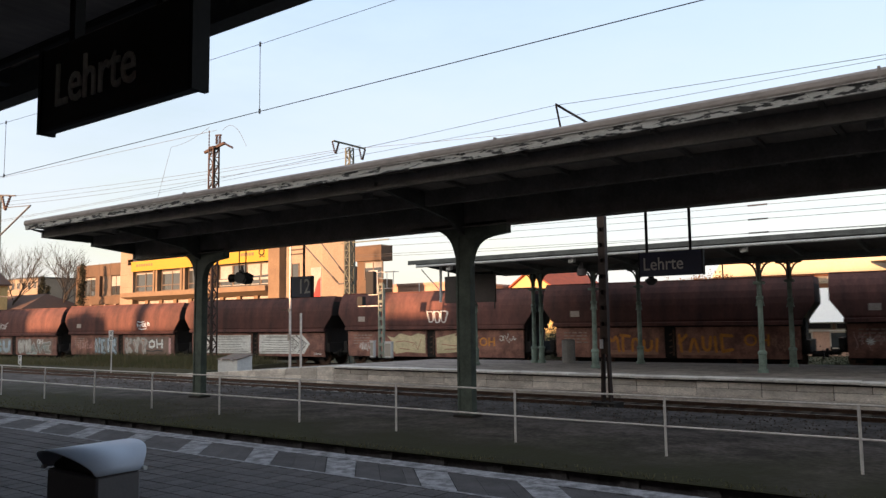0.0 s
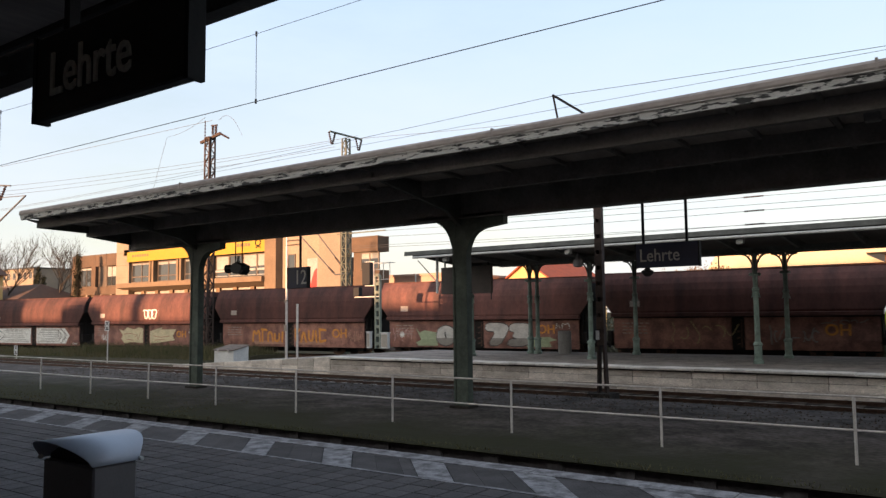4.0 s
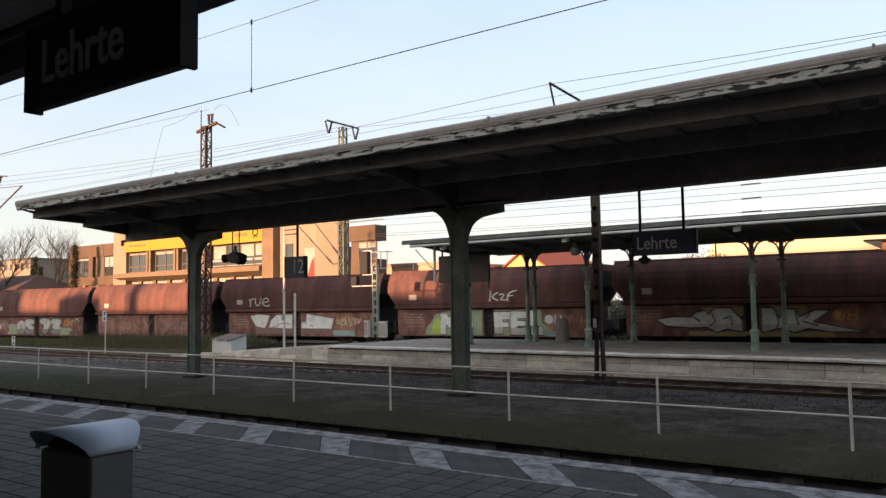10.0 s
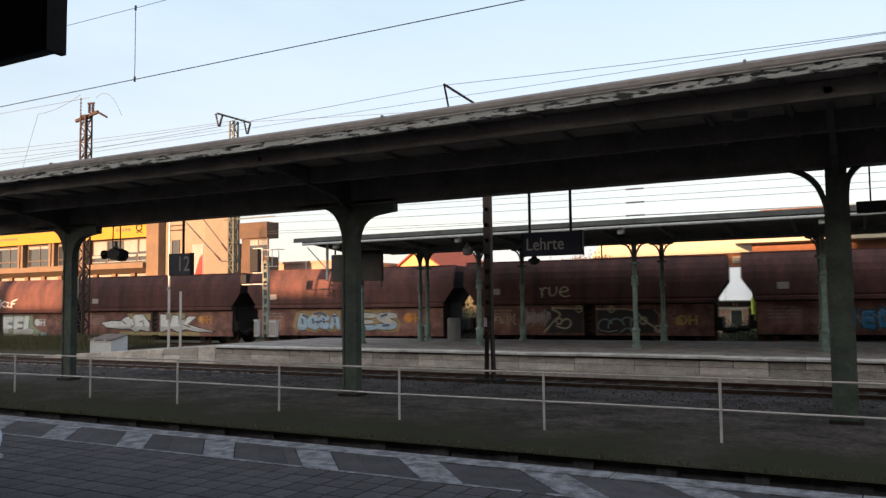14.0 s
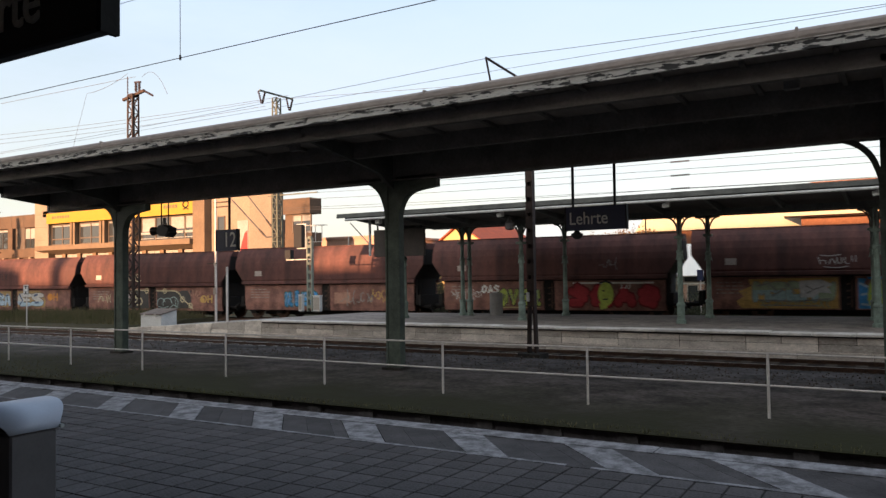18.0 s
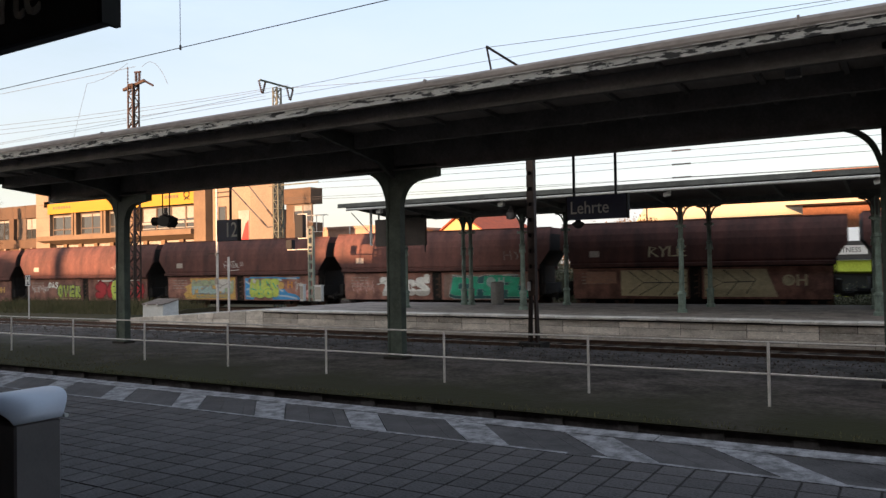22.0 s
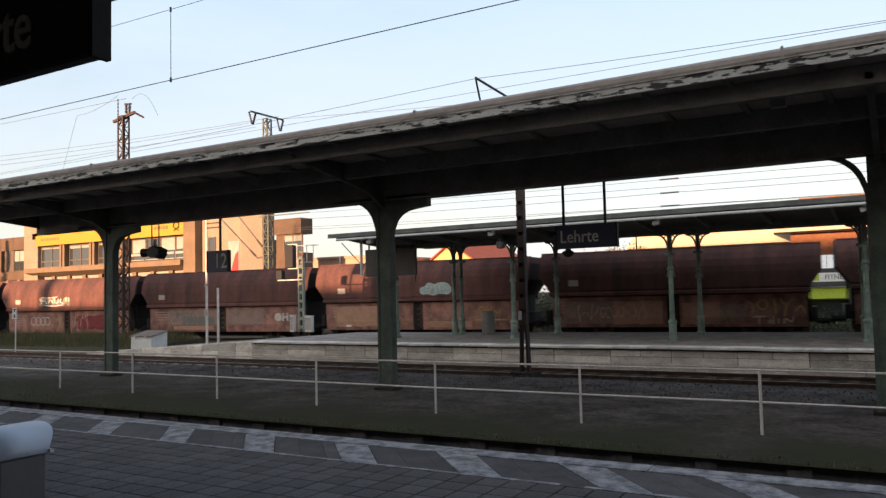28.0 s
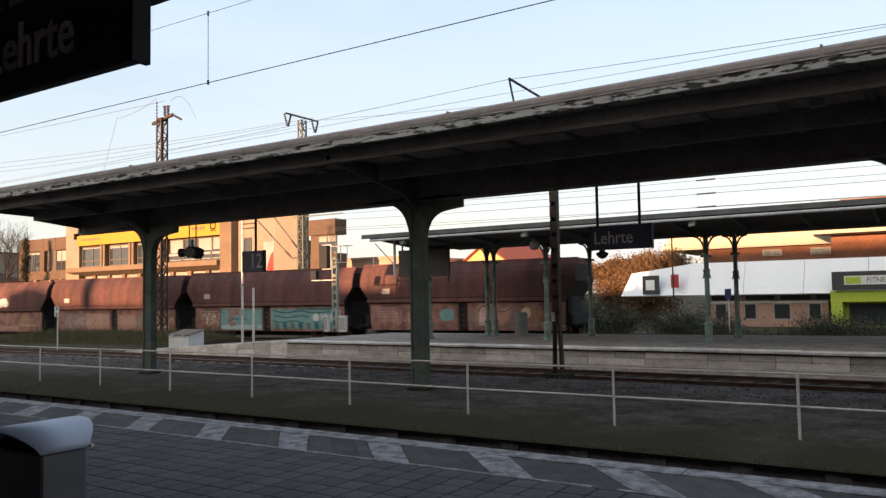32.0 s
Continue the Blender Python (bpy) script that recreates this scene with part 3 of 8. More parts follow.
def far_platform():
    """Platform with a concrete panel wall, narrowing to the left, where it ends in a ramp."""
    bm = bm_new()
    def back(x):
        return 30.6 + .09 * x
    box_poly = [(P2X0, P2Y + .3), (40, P2Y + .3), (40, back(40)), (P2X0, back(P2X0))]
    prism(bm, box_poly, "z", -1.04, -0.03)
    # ramp
    v = [bm.verts.new(p) for p in ((P2X0, P2Y + .3, -1.04), (-31, P2Y + .3, -1.04), (-31, back(-31), -1.04), (P2X0, back(P2X0), -1.04),
                                   (P2X0, P2Y + .3, -.03), (-31, P2Y + .3, -.62), (-31, back(-31), -.62), (P2X0, back(P2X0), -.03))]
    for f in ((0, 1, 5, 4), (1, 2, 6, 5), (2, 3, 7, 6), (4, 5, 6, 7), (3, 2, 1, 0), (0, 4, 7, 3)):
        bm.faces.new([v[i] for i in f])
    p2 = solid("far_platform", bm, M["p2floor"], "paved island platform with a worn grey surface", "platform", "structure")
    # coping stones, two block courses, a jutting lip and a foot course
    rnd = random.Random(3)
    x = P2X0
    while x < 12:
        bm = bm_new()
        box(bm, x + .008, x + .992, P2Y - .06, P2Y + .55, -.075, 0.0)
        ob = part("coping_stone", bm, M["coping"], p2, bevel=0.012)
        ob.matrix_basis = pose(0, rnd.uniform(-.012, .012), rnd.uniform(-.006, .008))
        x += 1.0
    for row, (z0, z1, w, shift) in enumerate(((-.285, -.118, .87, 0), (-.475, -.294, 1.74, .0), (-.72, -.515, 1.74, .5))):
        x = P2X0 - shift
        while x < 12:
            a = max(x, P2X0)
            bm = bm_new()
            box(bm, a + .007, x + w - .007, P2Y + .02 + rnd.uniform(-.006, .006) - .03 * (row == 2), P2Y + .29, z0, z1)
            part("wall_block", bm, M["concrete_stained"] if rnd.random() < .10 or (row and x > -2.2) else M["concrete"], p2, bevel=0.01)
            x += w
    bm = bm_new()
    box(bm, P2X0, 40, P2Y - .03, P2Y + .28, -.51, -.48)
    part("lip", bm, M["concrete"], p2, "thin jutting concrete lip")
    # core coloured dark, so the gap below the coping reads as a shadow line
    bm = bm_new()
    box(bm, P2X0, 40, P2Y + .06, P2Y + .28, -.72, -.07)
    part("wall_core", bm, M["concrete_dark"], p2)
    # the ramp's edge in sloping blocks
    for k in range(11):
        xa, xb = P2X0 - .9 * k, P2X0 - .9 * (k + 1)
        za, zb = -.004 - .059 * .9 * k, -.004 - .059 * .9 * (k + 1)
        mid = .52 if k < 5 else .0
        bm = bm_new()
        prism(bm, [(xa - .007, -.70 + .3 * (mid > 0)), (xa - .007, za), (xb + .007, zb), (xb + .007, -.70 + .3 * (mid > 0))], "y", P2Y + .02 + rnd.uniform(-.006, .006), P2Y + .29)
        part("ramp_block", bm, M["concrete"], p2, bevel=.01)
        if mid:
            bm = bm_new()
            box(bm, xb + .007, xa - .007, P2Y + rnd.uniform(-.01, .01), P2Y + .29, -.72, -.408)
            part("ramp_block", bm, M["concrete"], p2, bevel=.01)
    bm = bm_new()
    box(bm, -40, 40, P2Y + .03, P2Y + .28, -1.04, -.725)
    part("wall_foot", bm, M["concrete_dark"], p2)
    # paving slabs as shallow slabs in rows
    bm = bm_new()
    for j in range(7):
        for i in range(40):
            x0 = P2X0 + i * .9
            y0 = P2Y + .56 + j * 1.0
            if y0 + 1 < back(x0) - .1:
                box(bm, x0 + .006, x0 + .894, y0 + .006, y0 + .994, -.035, -.024)
    part("paving_slab_field", bm, M["p2floor"], p2, kind="stuff")
    return p2


ground()
platform = home_platform()
track(8.85, -0.76, -90, 40, "track_1", "rusty track in dark ballast below the platform edge", (1.7, 1.45))
mid_platform = middle_platform()
track2 = track(20.45, -0.6, -120, 40, "track_2", "rusty track in dark ballast by a concrete wall", (3.1, 1.4))
for k in range(30):
    bm = bm_new()
    box(bm, -.14, .14, -.22, .22, -.08, .05)
    e = part("sleeper_end", bm, M["sleeper_pale"], track2, "pale concrete sleeper end", bevel=.03)
    e.matrix_basis = pose(-34.0 + .62 * k, -1.42, -.675, 0, 0, (k * 37 % 11) - 5)
stones("ballast_stone", -34, 6, 17.6, 19.6, -.70, 17000, 11, track2, .055)
stones("ballast_stone", -34, 6, 19.8, 21.1, -.70, 8000, 12, track2, .055)
stones("grit", -30, 5, 14.3, 17.2, MIDZ - .01, 5000, 13, mid_platform, .022)
far_plat = far_platform()
TRAIN_TURN = math.degrees(math.atan(0.1))


def curved_track(u0, u1, step=5):
    t = thing("track_3", "freight track in ballast behind the far platform", "railway track", pose(0, 0, 0), kind="structure")
    stops = [u0 + step * k for k in range(int((u1 - u0) / step) + 1)]
    bm = bm_new()
    rows = []
    for u in stops:
        rows.append([bm.verts.new((*on_line(u, a)[:2], z if z < -1 else on_line(u)[2] - .17)) for a, z in ((-2.4, -1.055), (-1.9, 0), (1.9, 0), (2.4, -1.055))])
    for p, q in zip(rows, rows[1:]):
        for k in range(3):
            bm.faces.new((p[k], q[k], q[k + 1], p[k + 1]))
    part("ballast_bed", bm, M["bed"], t, kind="stuff")
    for a in (-.7525, .7525):
        bm = bm_new()
        for p, q in zip(stops, stops[1:]):
            A, B = on_line(p, a), on_line(q, a)
            bar(bm, (A[0], A[1], A[2] - .08), (B[0], B[1], B[2] - .08), .07, .16)
        part("rail", bm, M["rail"], t)
    bm = bm_new()
    box(bm, -.13, .13, -1.3, 1.3, -.3, -.15)
    me = mesh_of("sleeper", bm, M["sleeper"])
    for k in range(110):
        x, y, z, a = on_line(-66 + .65 * k)
        ob = new("sleeper", me)
        ob.parent = t
        ob.matrix_basis = pose(x, y, z, 0, 0, a)
    return t


curved_track(-340, 240)
blades("grass", [(-34, -14, 10.0, 12.4, -.39, 7000, .03), (-34, 4, 9.86, 10.05, -.44, 2600, .06), (-60, -20, 17.0, 17.8, -.8, 1200, .15)], 2, M["grass"], "dry rough grass beside the tracks")


# ------------------------------------------------------------------ middle canopy
CAN_X0, CAN_X1 = -21.7, 14.0
COLS = (-18.45, -9.42, -0.19, 8.95)


def settle(bm):
    """The old roof edge has sunk a little between the columns and rises towards the east."""
    for v in bm.verts:
        v.co.z += float(np.interp(v.co.x, (-21.7, -12, -7, -4, 0, 14), (-.005, -.02, -.02, .005, .04, .06)))
    return bm


def run_along(poly, x0, x1, step=3.0):
    """A profile in y and z drawn along x, which follows the settled roof edge."""
    bm = bm_new()
    n = max(1, int(round((x1 - x0) / step)))
    rows = [[bm.verts.new((x0 + (x1 - x0) * k / n, y, z)) for y, z in poly] for k in range(n + 1)]
    for a, b in zip(rows, rows[1:]):
        for k in range(len(poly)):
            bm.faces.new((a[k], a[(k + 1) % len(poly)], b[(k + 1) % len(poly)], b[k]))
    bm.faces.new(rows[0][::-1])
    bm.faces.new(rows[-1])
    bmesh.ops.recalc_face_normals(bm, faces=bm.faces)
    return settle(bm)


def middle_canopy():
    t = thing("platform_canopy", "old dark platform canopy with peeling white edge on riveted columns", "platform canopy", pose(0, 0, 0))
    # roof deck
    bm = bm_new()
    prism(bm, [(10.46, 4.34), (13.75, 4.17), (17.1, 4.34), (17.1, 4.44), (13.75, 4.30), (10.46, 4.45)], "x", CAN_X0 + .02, CAN_X1)
    part("roof", bm, M["soffit"], t, "dark sagging roof boards")
    # gutter with a rolled lip, and the peeling board below it
    bm = run_along([(10.37, 4.405), (10.46, 4.40), (10.62, 4.44), (10.62, 4.50), (10.44, 4.54), (10.39, 4.528), (10.36, 4.49), (10.36, 4.43)], CAN_X0, CAN_X1)
    g = part("gutter", bm, M["gutter"], t, "grey zinc gutter along the roof edge")
    for k in range(5):
        x = (-14.6, -6.52, -1.12, 4.6, 10.4)[k]
        bm = bm_new()
        box(bm, x, x + .03, 10.355, 10.625, 4.402, 4.545)
        part("gutter_joint", settle(bm), M["gutter"], g)
    bm = run_along([(10.365, 4.388), (10.40, 4.388), (10.40, 4.402), (10.365, 4.402)], CAN_X0, CAN_X1)
    part("drip_strip", bm, M["peel_pale"], t, "thin pale painted strip under the gutter")
    bm = run_along([(10.415, 4.27), (10.45, 4.265), (10.455, 4.386), (10.385, 4.386)], CAN_X0, CAN_X1)
    part("fascia_board", bm, M["peel"], t, "white paint flaking off dark board")
    bm = bm_new()
    prism(bm, [(17.0, 4.20), (17.14, 4.20), (17.14, 4.50), (17.0, 4.50)], "x", CAN_X0, CAN_X1)
    part("back_board", bm, M["black_green"], t)
    # lengthwise beams under the roof, lower towards the middle
    for y, z0, z1 in ((10.92, 4.07, 4.31), (12.36, 3.93, 4.24), (15.14, 3.93, 4.24), (16.58, 4.07, 4.31)):
        bm = bm_new()
        box(bm, CAN_X0 + .1, CAN_X1, y - .07, y + .07, z0, z1)
        part("purlin", bm, M["beam_paint"], t)
    bm = bm_new()
    box(bm, CAN_X0 + .1, CAN_X1, 13.66, 13.84, 3.62, 4.2)
    box(bm, CAN_X0 + .1, CAN_X1, 13.58, 13.92, 3.61, 3.64)
    part("girder", bm, M["beam_paint"], t, "riveted lengthwise girder")
    # stepped end rafter, and shallow battens between the beams
    half = [(10.46, 4.30), (10.84, 4.215), (10.84, 4.08), (12.28, 4.04), (12.28, 3.94), (13.64, 3.80), (13.64, 3.63)]
    bm = bm_new()
    prism(bm, half + [(27.5 - y, z) for y, z in half[::-1]] + [(13.75, 4.19)], "x", CAN_X0 + .02, CAN_X0 + .12)
    part("end_rafter", bm, M["black_green"], t)
    x = CAN_X0 + 1.2
    while x < CAN_X1:
        bm = bm_new()
        prism(bm, [(10.6, 4.27), (13.6, 4.11), (13.9, 4.11), (16.95, 4.27), (16.95, 4.325), (13.75, 4.168), (10.6, 4.325)], "x", x - .035, x + .035)
        part("batten", bm, M["beam_paint"], t)
        x += 1.1
    # lighter boards between the battens
    rnd = random.Random(8)
    x = CAN_X0 + .2
    while x < CAN_X1 - 1.2:
        for y0, y1, za, zb in ((11.02, 12.26, 4.305, 4.242), (12.46, 13.62, 4.232, 4.172), (13.9, 15.0, 4.172, 4.228)):
            bm = bm_new()
            d = rnd.uniform(.008, .02)
            prism(bm, [(y0, za - d), (y1, zb - d), (y1, zb + .01), (y0, za + .01)], "x", x + .06, x + .92)
            part("soffit_panel", bm, M["soffit"], t)
        x += 1.1
    for cx in COLS:
        riveted_column(t, cx)
    return t


def riveted_column(t, cx):
    """A flat box column of plates, with curved plates out to the girder on both sides."""
    y, hx, hy = 13.75, .155, .075
    bm = bm_new()
    box(bm, cx - hx, cx + hx, y - hy, y + hy, MIDZ, 3.72)
    col = part("column", bm, M["col_green"], t, "dark green riveted steel column")
    for sx in (-1, 1):
        bm = bm_new()
        box(bm, cx + sx * hx - .03, cx + sx * hx + .022, y - hy - .018, y + hy + .018, MIDZ, 3.0)
        part("flange", bm, M["col_green"], col)
    east = cx > -5
    left = [(-.17, 2.7), (-.18, 2.92), (-.21, 3.06), (-.30, 3.32), (-.46, 3.50), (-.66, 3.60), (-.95, 3.645), (-1.35, 3.66)]
    right = [(.17, 2.7), (.18, 2.90), (.21, 3.02), (.29, 3.20), (.42, 3.32), (.60, 3.39), (1.10, 3.444)] if not east else [(.17, 3.0), (.18, 3.25), (.21, 3.43), (.30, 3.55), (.41, 3.632), (.70, 3.66), (1.0, 3.665)]
    for pts, sx in ((smooth_curve(left), -1), (smooth_curve(right), 1)):
        bm = bm_new()
        if east:
            # open braces: curved bands with gaps in the corners
            band = pts + [(p + (-sx) * .075, q + .05) for p, q in pts[::-1] if q < 3.63]
            prism(bm, [(cx + p, min(q, 3.70)) for p, q in band], "y", y - .07, y + .07)
        else:
            prism(bm, [(cx + p, q) for p, q in pts] + [(cx + pts[-1][0], 3.70), (cx + sx * .1, 3.70), (cx + sx * .1, 2.7)], "y", y - .09, y + .09)
        part("haunch", bm, M["col_green"], col, "curved plate between column and girder")
    for sy in (-1, 1):
        bm = bm_new()
        prism(bm, [(y + sy * .07, 3.45), (y + sy * .6, 3.74), (y + sy * 2.9, 4.13), (y + sy * 2.9, 4.22), (y + sy * .07, 4.16)], "x", cx - .045, cx + .045)
        part("cantilever_arm", bm, M["black_green"], col)
    bm = bm_new()
    z = MIDZ + .1
    while z < 2.95:
        for sx in (-.15, .15):
            tube(bm, (cx + sx, y - hy - .03, z), (cx + sx, y - hy - .012, z), .015, 6)
        z += .115
    part("rivet", bm, M["col_green"], col, kind="stuff")
    bm = bm_new()
    box(bm, cx - .24, cx + .24, y - .18, y + .18, MIDZ - .02, MIDZ + .05)
    part("foot_plate", bm, M["concrete_dark"], col)
    return col


def smooth_curve(pts, times=2):
    for _ in range(times):
        q = [pts[0]]
        for a, b in zip(pts, pts[1:]):
            q += [(a[0] * .75 + b[0] * .25, a[1] * .75 + b[1] * .25), (a[0] * .25 + b[0] * .75, a[1] * .25 + b[1] * .75)]
        pts = q + [pts[-1]]
    return pts


canopy = middle_canopy()


def small_canopy_lamp(x, y, z, name="junction_box"):
    bm = bm_new()
    box(bm, x - .1, x + .1, y - .06, y + .06, z - .17, z)
    solid(name, bm, M["bin_grey"], "small grey box fixed under the canopy", "junction box", bevel=.01)


for jx in (-19.0, -10.15, -1.3):
    small_canopy_lamp(jx, 11.45, 4.215)


def railing():
    t = thing("railing", "thin galvanised tube railing along the low platform", "railing", pose(0, 11.3, MIDZ))
    xs = [-1.68 - 2.553 * k for k in range(-3, 17)]
    for x in xs:
        bm = bm_new()
        tube(bm, (x, 0, -.02), (x, 0, .87), .020, 8)
        part("post", bm, M["galv"], t, smooth=True)
    for z in (.86, .43):
        bm = bm_new()
        sweep(bm, [(a, 0, z + .006 * math.sin(a * 3)) for a in xs], .015, 8)
        part("rail", bm, M["galv"], t, smooth=True)


railing()


def station_sign(name, x0, x1, y, z0, z1, words, size, material, label, depth=.1, hang=None, text_x=0.5, dull=False):
    t = thing(name, label, "station sign", pose(0, 0, 0))
    bm = bm_new()
    box(bm, x0, x1, y, y + depth, z0, z1)
    b = part("board", bm, material, t, bevel=.008)
    for xx in (x0 - .012, x1 - .012):
        bm = bm_new()
        box(bm, xx, xx + .024, y - .008, y + depth + .008, z0 - .006, z1 + .006)
        part("edge_trim", bm, M["black"], b)
    lettering("lettering", words, size, M["letter_dull" if dull else "letter"], t, pose(x0 + (x1 - x0) * text_x, y - .006, (z0 + z1) / 2 - .01, 90, 0, 0), squeeze=.86, bold=0.002)
    for hx, hz in hang or ():
        bm = bm_new()
        bar(bm, (hx, y + depth / 2, z1 - .02), (hx, y + depth / 2, hz), .045)
        part("hanger", bm, M["black"], t)
    return t


station_sign("station_sign", -6.03, -4.76, 15.0, 2.47, 2.95, "Lehrte", .36, M["navy"], "dark blue station name board hung from the canopy on two rods", hang=((-5.88, 4.0), (-5.0, 4.0)), text_x=.385)
station_sign("platform_number_sign", -15.5, -14.755, 14.4, 2.31, 2.86, "12", .54, M["navy"], "dark blue platform number board on a single rod", hang=((-15.06, 4.0),), text_x=.67)


def hanging_lamp(x, y, z):
    t = thing("hanging_loudspeaker_lamp", "dark double lamp hanging from two rods", "lamp", pose(x, y, z))
    bm = bm_new()
    prism(bm, [(-.16, .02), (-.06, .13), (.08, .15), (.34, .05), (.31, -.06), (.20, -.17), (-.02, -.16), (-.14, -.08)], "y", -.15, .15)
    part("housing", bm, M["shade_lamp"], t, bevel=.012)
    bm = bm_new()
    tube(bm, (-.14, 0, .0), (-.37, -.05, -.01), .09, 10, .12)
    part("snout", bm, M["shade_lamp"], t)
    bm = bm_new()
    tube(bm, (-.37, -.05, -.01), (-.40, -.055, -.012), .125, 10, .125)
    part("rim", bm, M["shade_lamp"], t)
    bm = bm_new()
    prism(bm, [(.20, -.17), (.33, -.05), (.36, -.07), (.23, -.20)], "y", -.13, .13)
    part("flap", bm, M["shade_lamp"], t)
    for sx in (-.11, .17):
        bm = bm_new()
        tube(bm, (sx, 0, .10), (sx, 0, .75), .016, 6)
        part("rod", bm, M["black"], t)
    bm = bm_new()
    tube(bm, (.01, 0, .12), (.01, 0, .34), .045, 8)
    tube(bm, (-.06, 0, .18), (.08, 0, .18), .03, 8)
    part("junction", bm, M["galv"], t)


hanging_lamp(-17.26, 14.2, 2.92)


def narrow_board(x0, x1, y, z0, z1):
    t = thing("hanging_board", "narrow dark board hung under the canopy on a thin rod", "information board", pose(0, 0, 0))
    bm = bm_new()
    box(bm, x0, x1, y, y + .12, z0, z1)
    part("board", bm, M["darkgrey"], t, bevel=.01)
    for x in (x0 + .22, x1 - .22):
        bm = bm_new()
        tube(bm, (x, y + .06, z1 - .01), (x, y + .06, 4.0), .014, 6)
        part("rod", bm, M["black"], t)


narrow_board(.08, 1.25, 15.05, 2.99, 3.19)


# ------------------------------------------------------------------ canopy over the camera, sign and bin
def home_canopy():
    t = thing("home_canopy", "dark canopy over the home platform", "platform canopy", pose(0, 0, 0))
    bm = bm_new()
    box(bm, -23, 14, -11.5, 3.16, 3.86, 3.98)
    part("roof", bm, M["soffit"], t)
    bm = bm_new()
    box(bm, -23, 14, 3.17, 3.31, 3.6, 4.0)
    part("edge_beam", bm, M["black_green"], t)
    bm = bm_new()
    box(bm, -23, 14, 1.2, 1.35, 3.62, 3.85)
    part("beam", bm, M["black_green"], t)
    for k in range(12):
        bm = bm_new()
        x = -22 + k * 3
        box(bm, x, x + .12, -11, 3.15, 3.7, 3.85)
        part("rafter", bm, M["black_green"], t)
    for x in (-20, -10, 9):
        bm = bm_new()
        box(bm, x - .14, x + .14, -1.64, -1.36, 0, 3.85)
        part("column", bm, M["col_green"], t)
    bm = bm_new()
    tube(bm, (-22, 2.6, 3.52), (-1, 2.6, 3.52), .035, 8)
    part("pipe", bm, M["black"], t)
    return t


home_canopy()
station_sign("station_sign", -3.35, -2.29, 1.65, 2.436, 2.80, "Lehrte", .262, M["sign_dark"], "unlit dark station name box under the canopy", depth=.057, text_x=.40, dull=True, hang=((-3.12, 3.88), (-2.5, 3.88)))


def litter_bin(x, y):
    t = thing("litter_bin", "grey metal litter bin with a curved pale hood", "litter bin", pose(x, y, 0))
    bm = bm_new()
    box(bm, -.29, .29, -.14, .15, 0.02, .71)
    b = part("body", bm, M["bin"], t, bevel=.012)
    bm = bm_new()
    box(bm, -.27, .27, -.12, .13, 0, .03)
    part("plinth", bm, M["black"], b)
    # hood: a rolled sheet whose ends are cut aslant, so that its crest juts out
    bm = bm_new()
    rings = []
    n = 16
    for k in range(n + 1):
        a = math.pi * k / n
        px, s = .303 * math.cos(a) - .05 * math.sin(a), math.sin(a)
        rings.append((bm.verts.new((px, -.15 - .115 * s, .715 + .138 * s ** .8)), bm.verts.new((px, .155 + .17 * s ** 1.4, .715 + .138 * s ** .8))))
    for p, q in zip(rings, rings[1:]):
        bm.faces.new((p[0], q[0], q[1], p[1]))
    h = part("hood", bm, M["lid"], t, "pale curved metal hood", smooth=True)
    sol = h.modifiers.new("thickness", "SOLIDIFY")
    sol.thickness, sol.offset = .006, -1
    bm = bm_new()
    prism(bm, [(.26, .712), (.18, .78), (.0, .815), (-.15, .80), (-.27, .74), (-.28, .712)], "y", -.10, .12)
    part("inner_liner", bm, M["black"], t)
    for sx, sy in ((-.305, -.15), (.305, .165)):
        bm = bm_new()
        tube(bm, (sx - .014, sy, .722), (sx + .014, sy, .722), .014, 8)
        part("hinge", bm, M["white"], t)


litter_bin(-4.755, 2.75)


# ------------------------------------------------------------------ far platform: canopy and furniture
def cast_column(parent, x, y, top=3.32):
    bm = bm_new()
    turned(bm, (x, y, -.03), [(.16, 0), (.16, .10), (.12, .13), (.12, .55), (.15, .58), (.13, .64), (.085, .68), (.075, 2.2), (.11, 2.24), (.11, 2.3), (.075, 2.34), (.07, top)], 12)
    c = part("column", bm, M["p2green"], parent, "pale green cast-iron column", smooth=False)
    bm = bm_new()
    box(bm, x - .14, x + .14, y - .14, y + .14, top - .7, top - .62)
    part("capital", bm, M["p2green"], c)
    for dx, dy in ((1, 0), (-1, 0), (0, 1), (0, -1)):
        bm = bm_new()
        arc = [(.05 + .30 * (1 - math.cos(k / 6 * math.pi / 2)), top - .56 + .52 * math.sin(k / 6 * math.pi / 2)) for k in range(7)]
        sweep(bm, [(x + dx * a, y + dy * a, z) for a, z in arc], .032, 6)
        sweep(bm, [(x + dx * (.08 + .09 * math.cos(k)), y + dy * (.08 + .09 * math.cos(k)), top - .14 + .09 * math.sin(k)) for k in range(7)], .02, 5)
        bar(bm, (x + dx * .05, y + dy * .05, top - .03), (x + dx * .42, y + dy * .42, top - .03), .05)
        part("bracket", bm, M["black_green"], c)
    for dx in (-1, 1):
        bm = bm_new()
        prism(bm, [(x + dx * .07, 2.24), (x + dx * .08, 2.24), (x + dx * .135, 1.98), (x + dx * .07, 2.02)], "y", y - .012, y + .012)
        part("fin", bm, M["p2green"], c, "small pale metal fin")
    return c


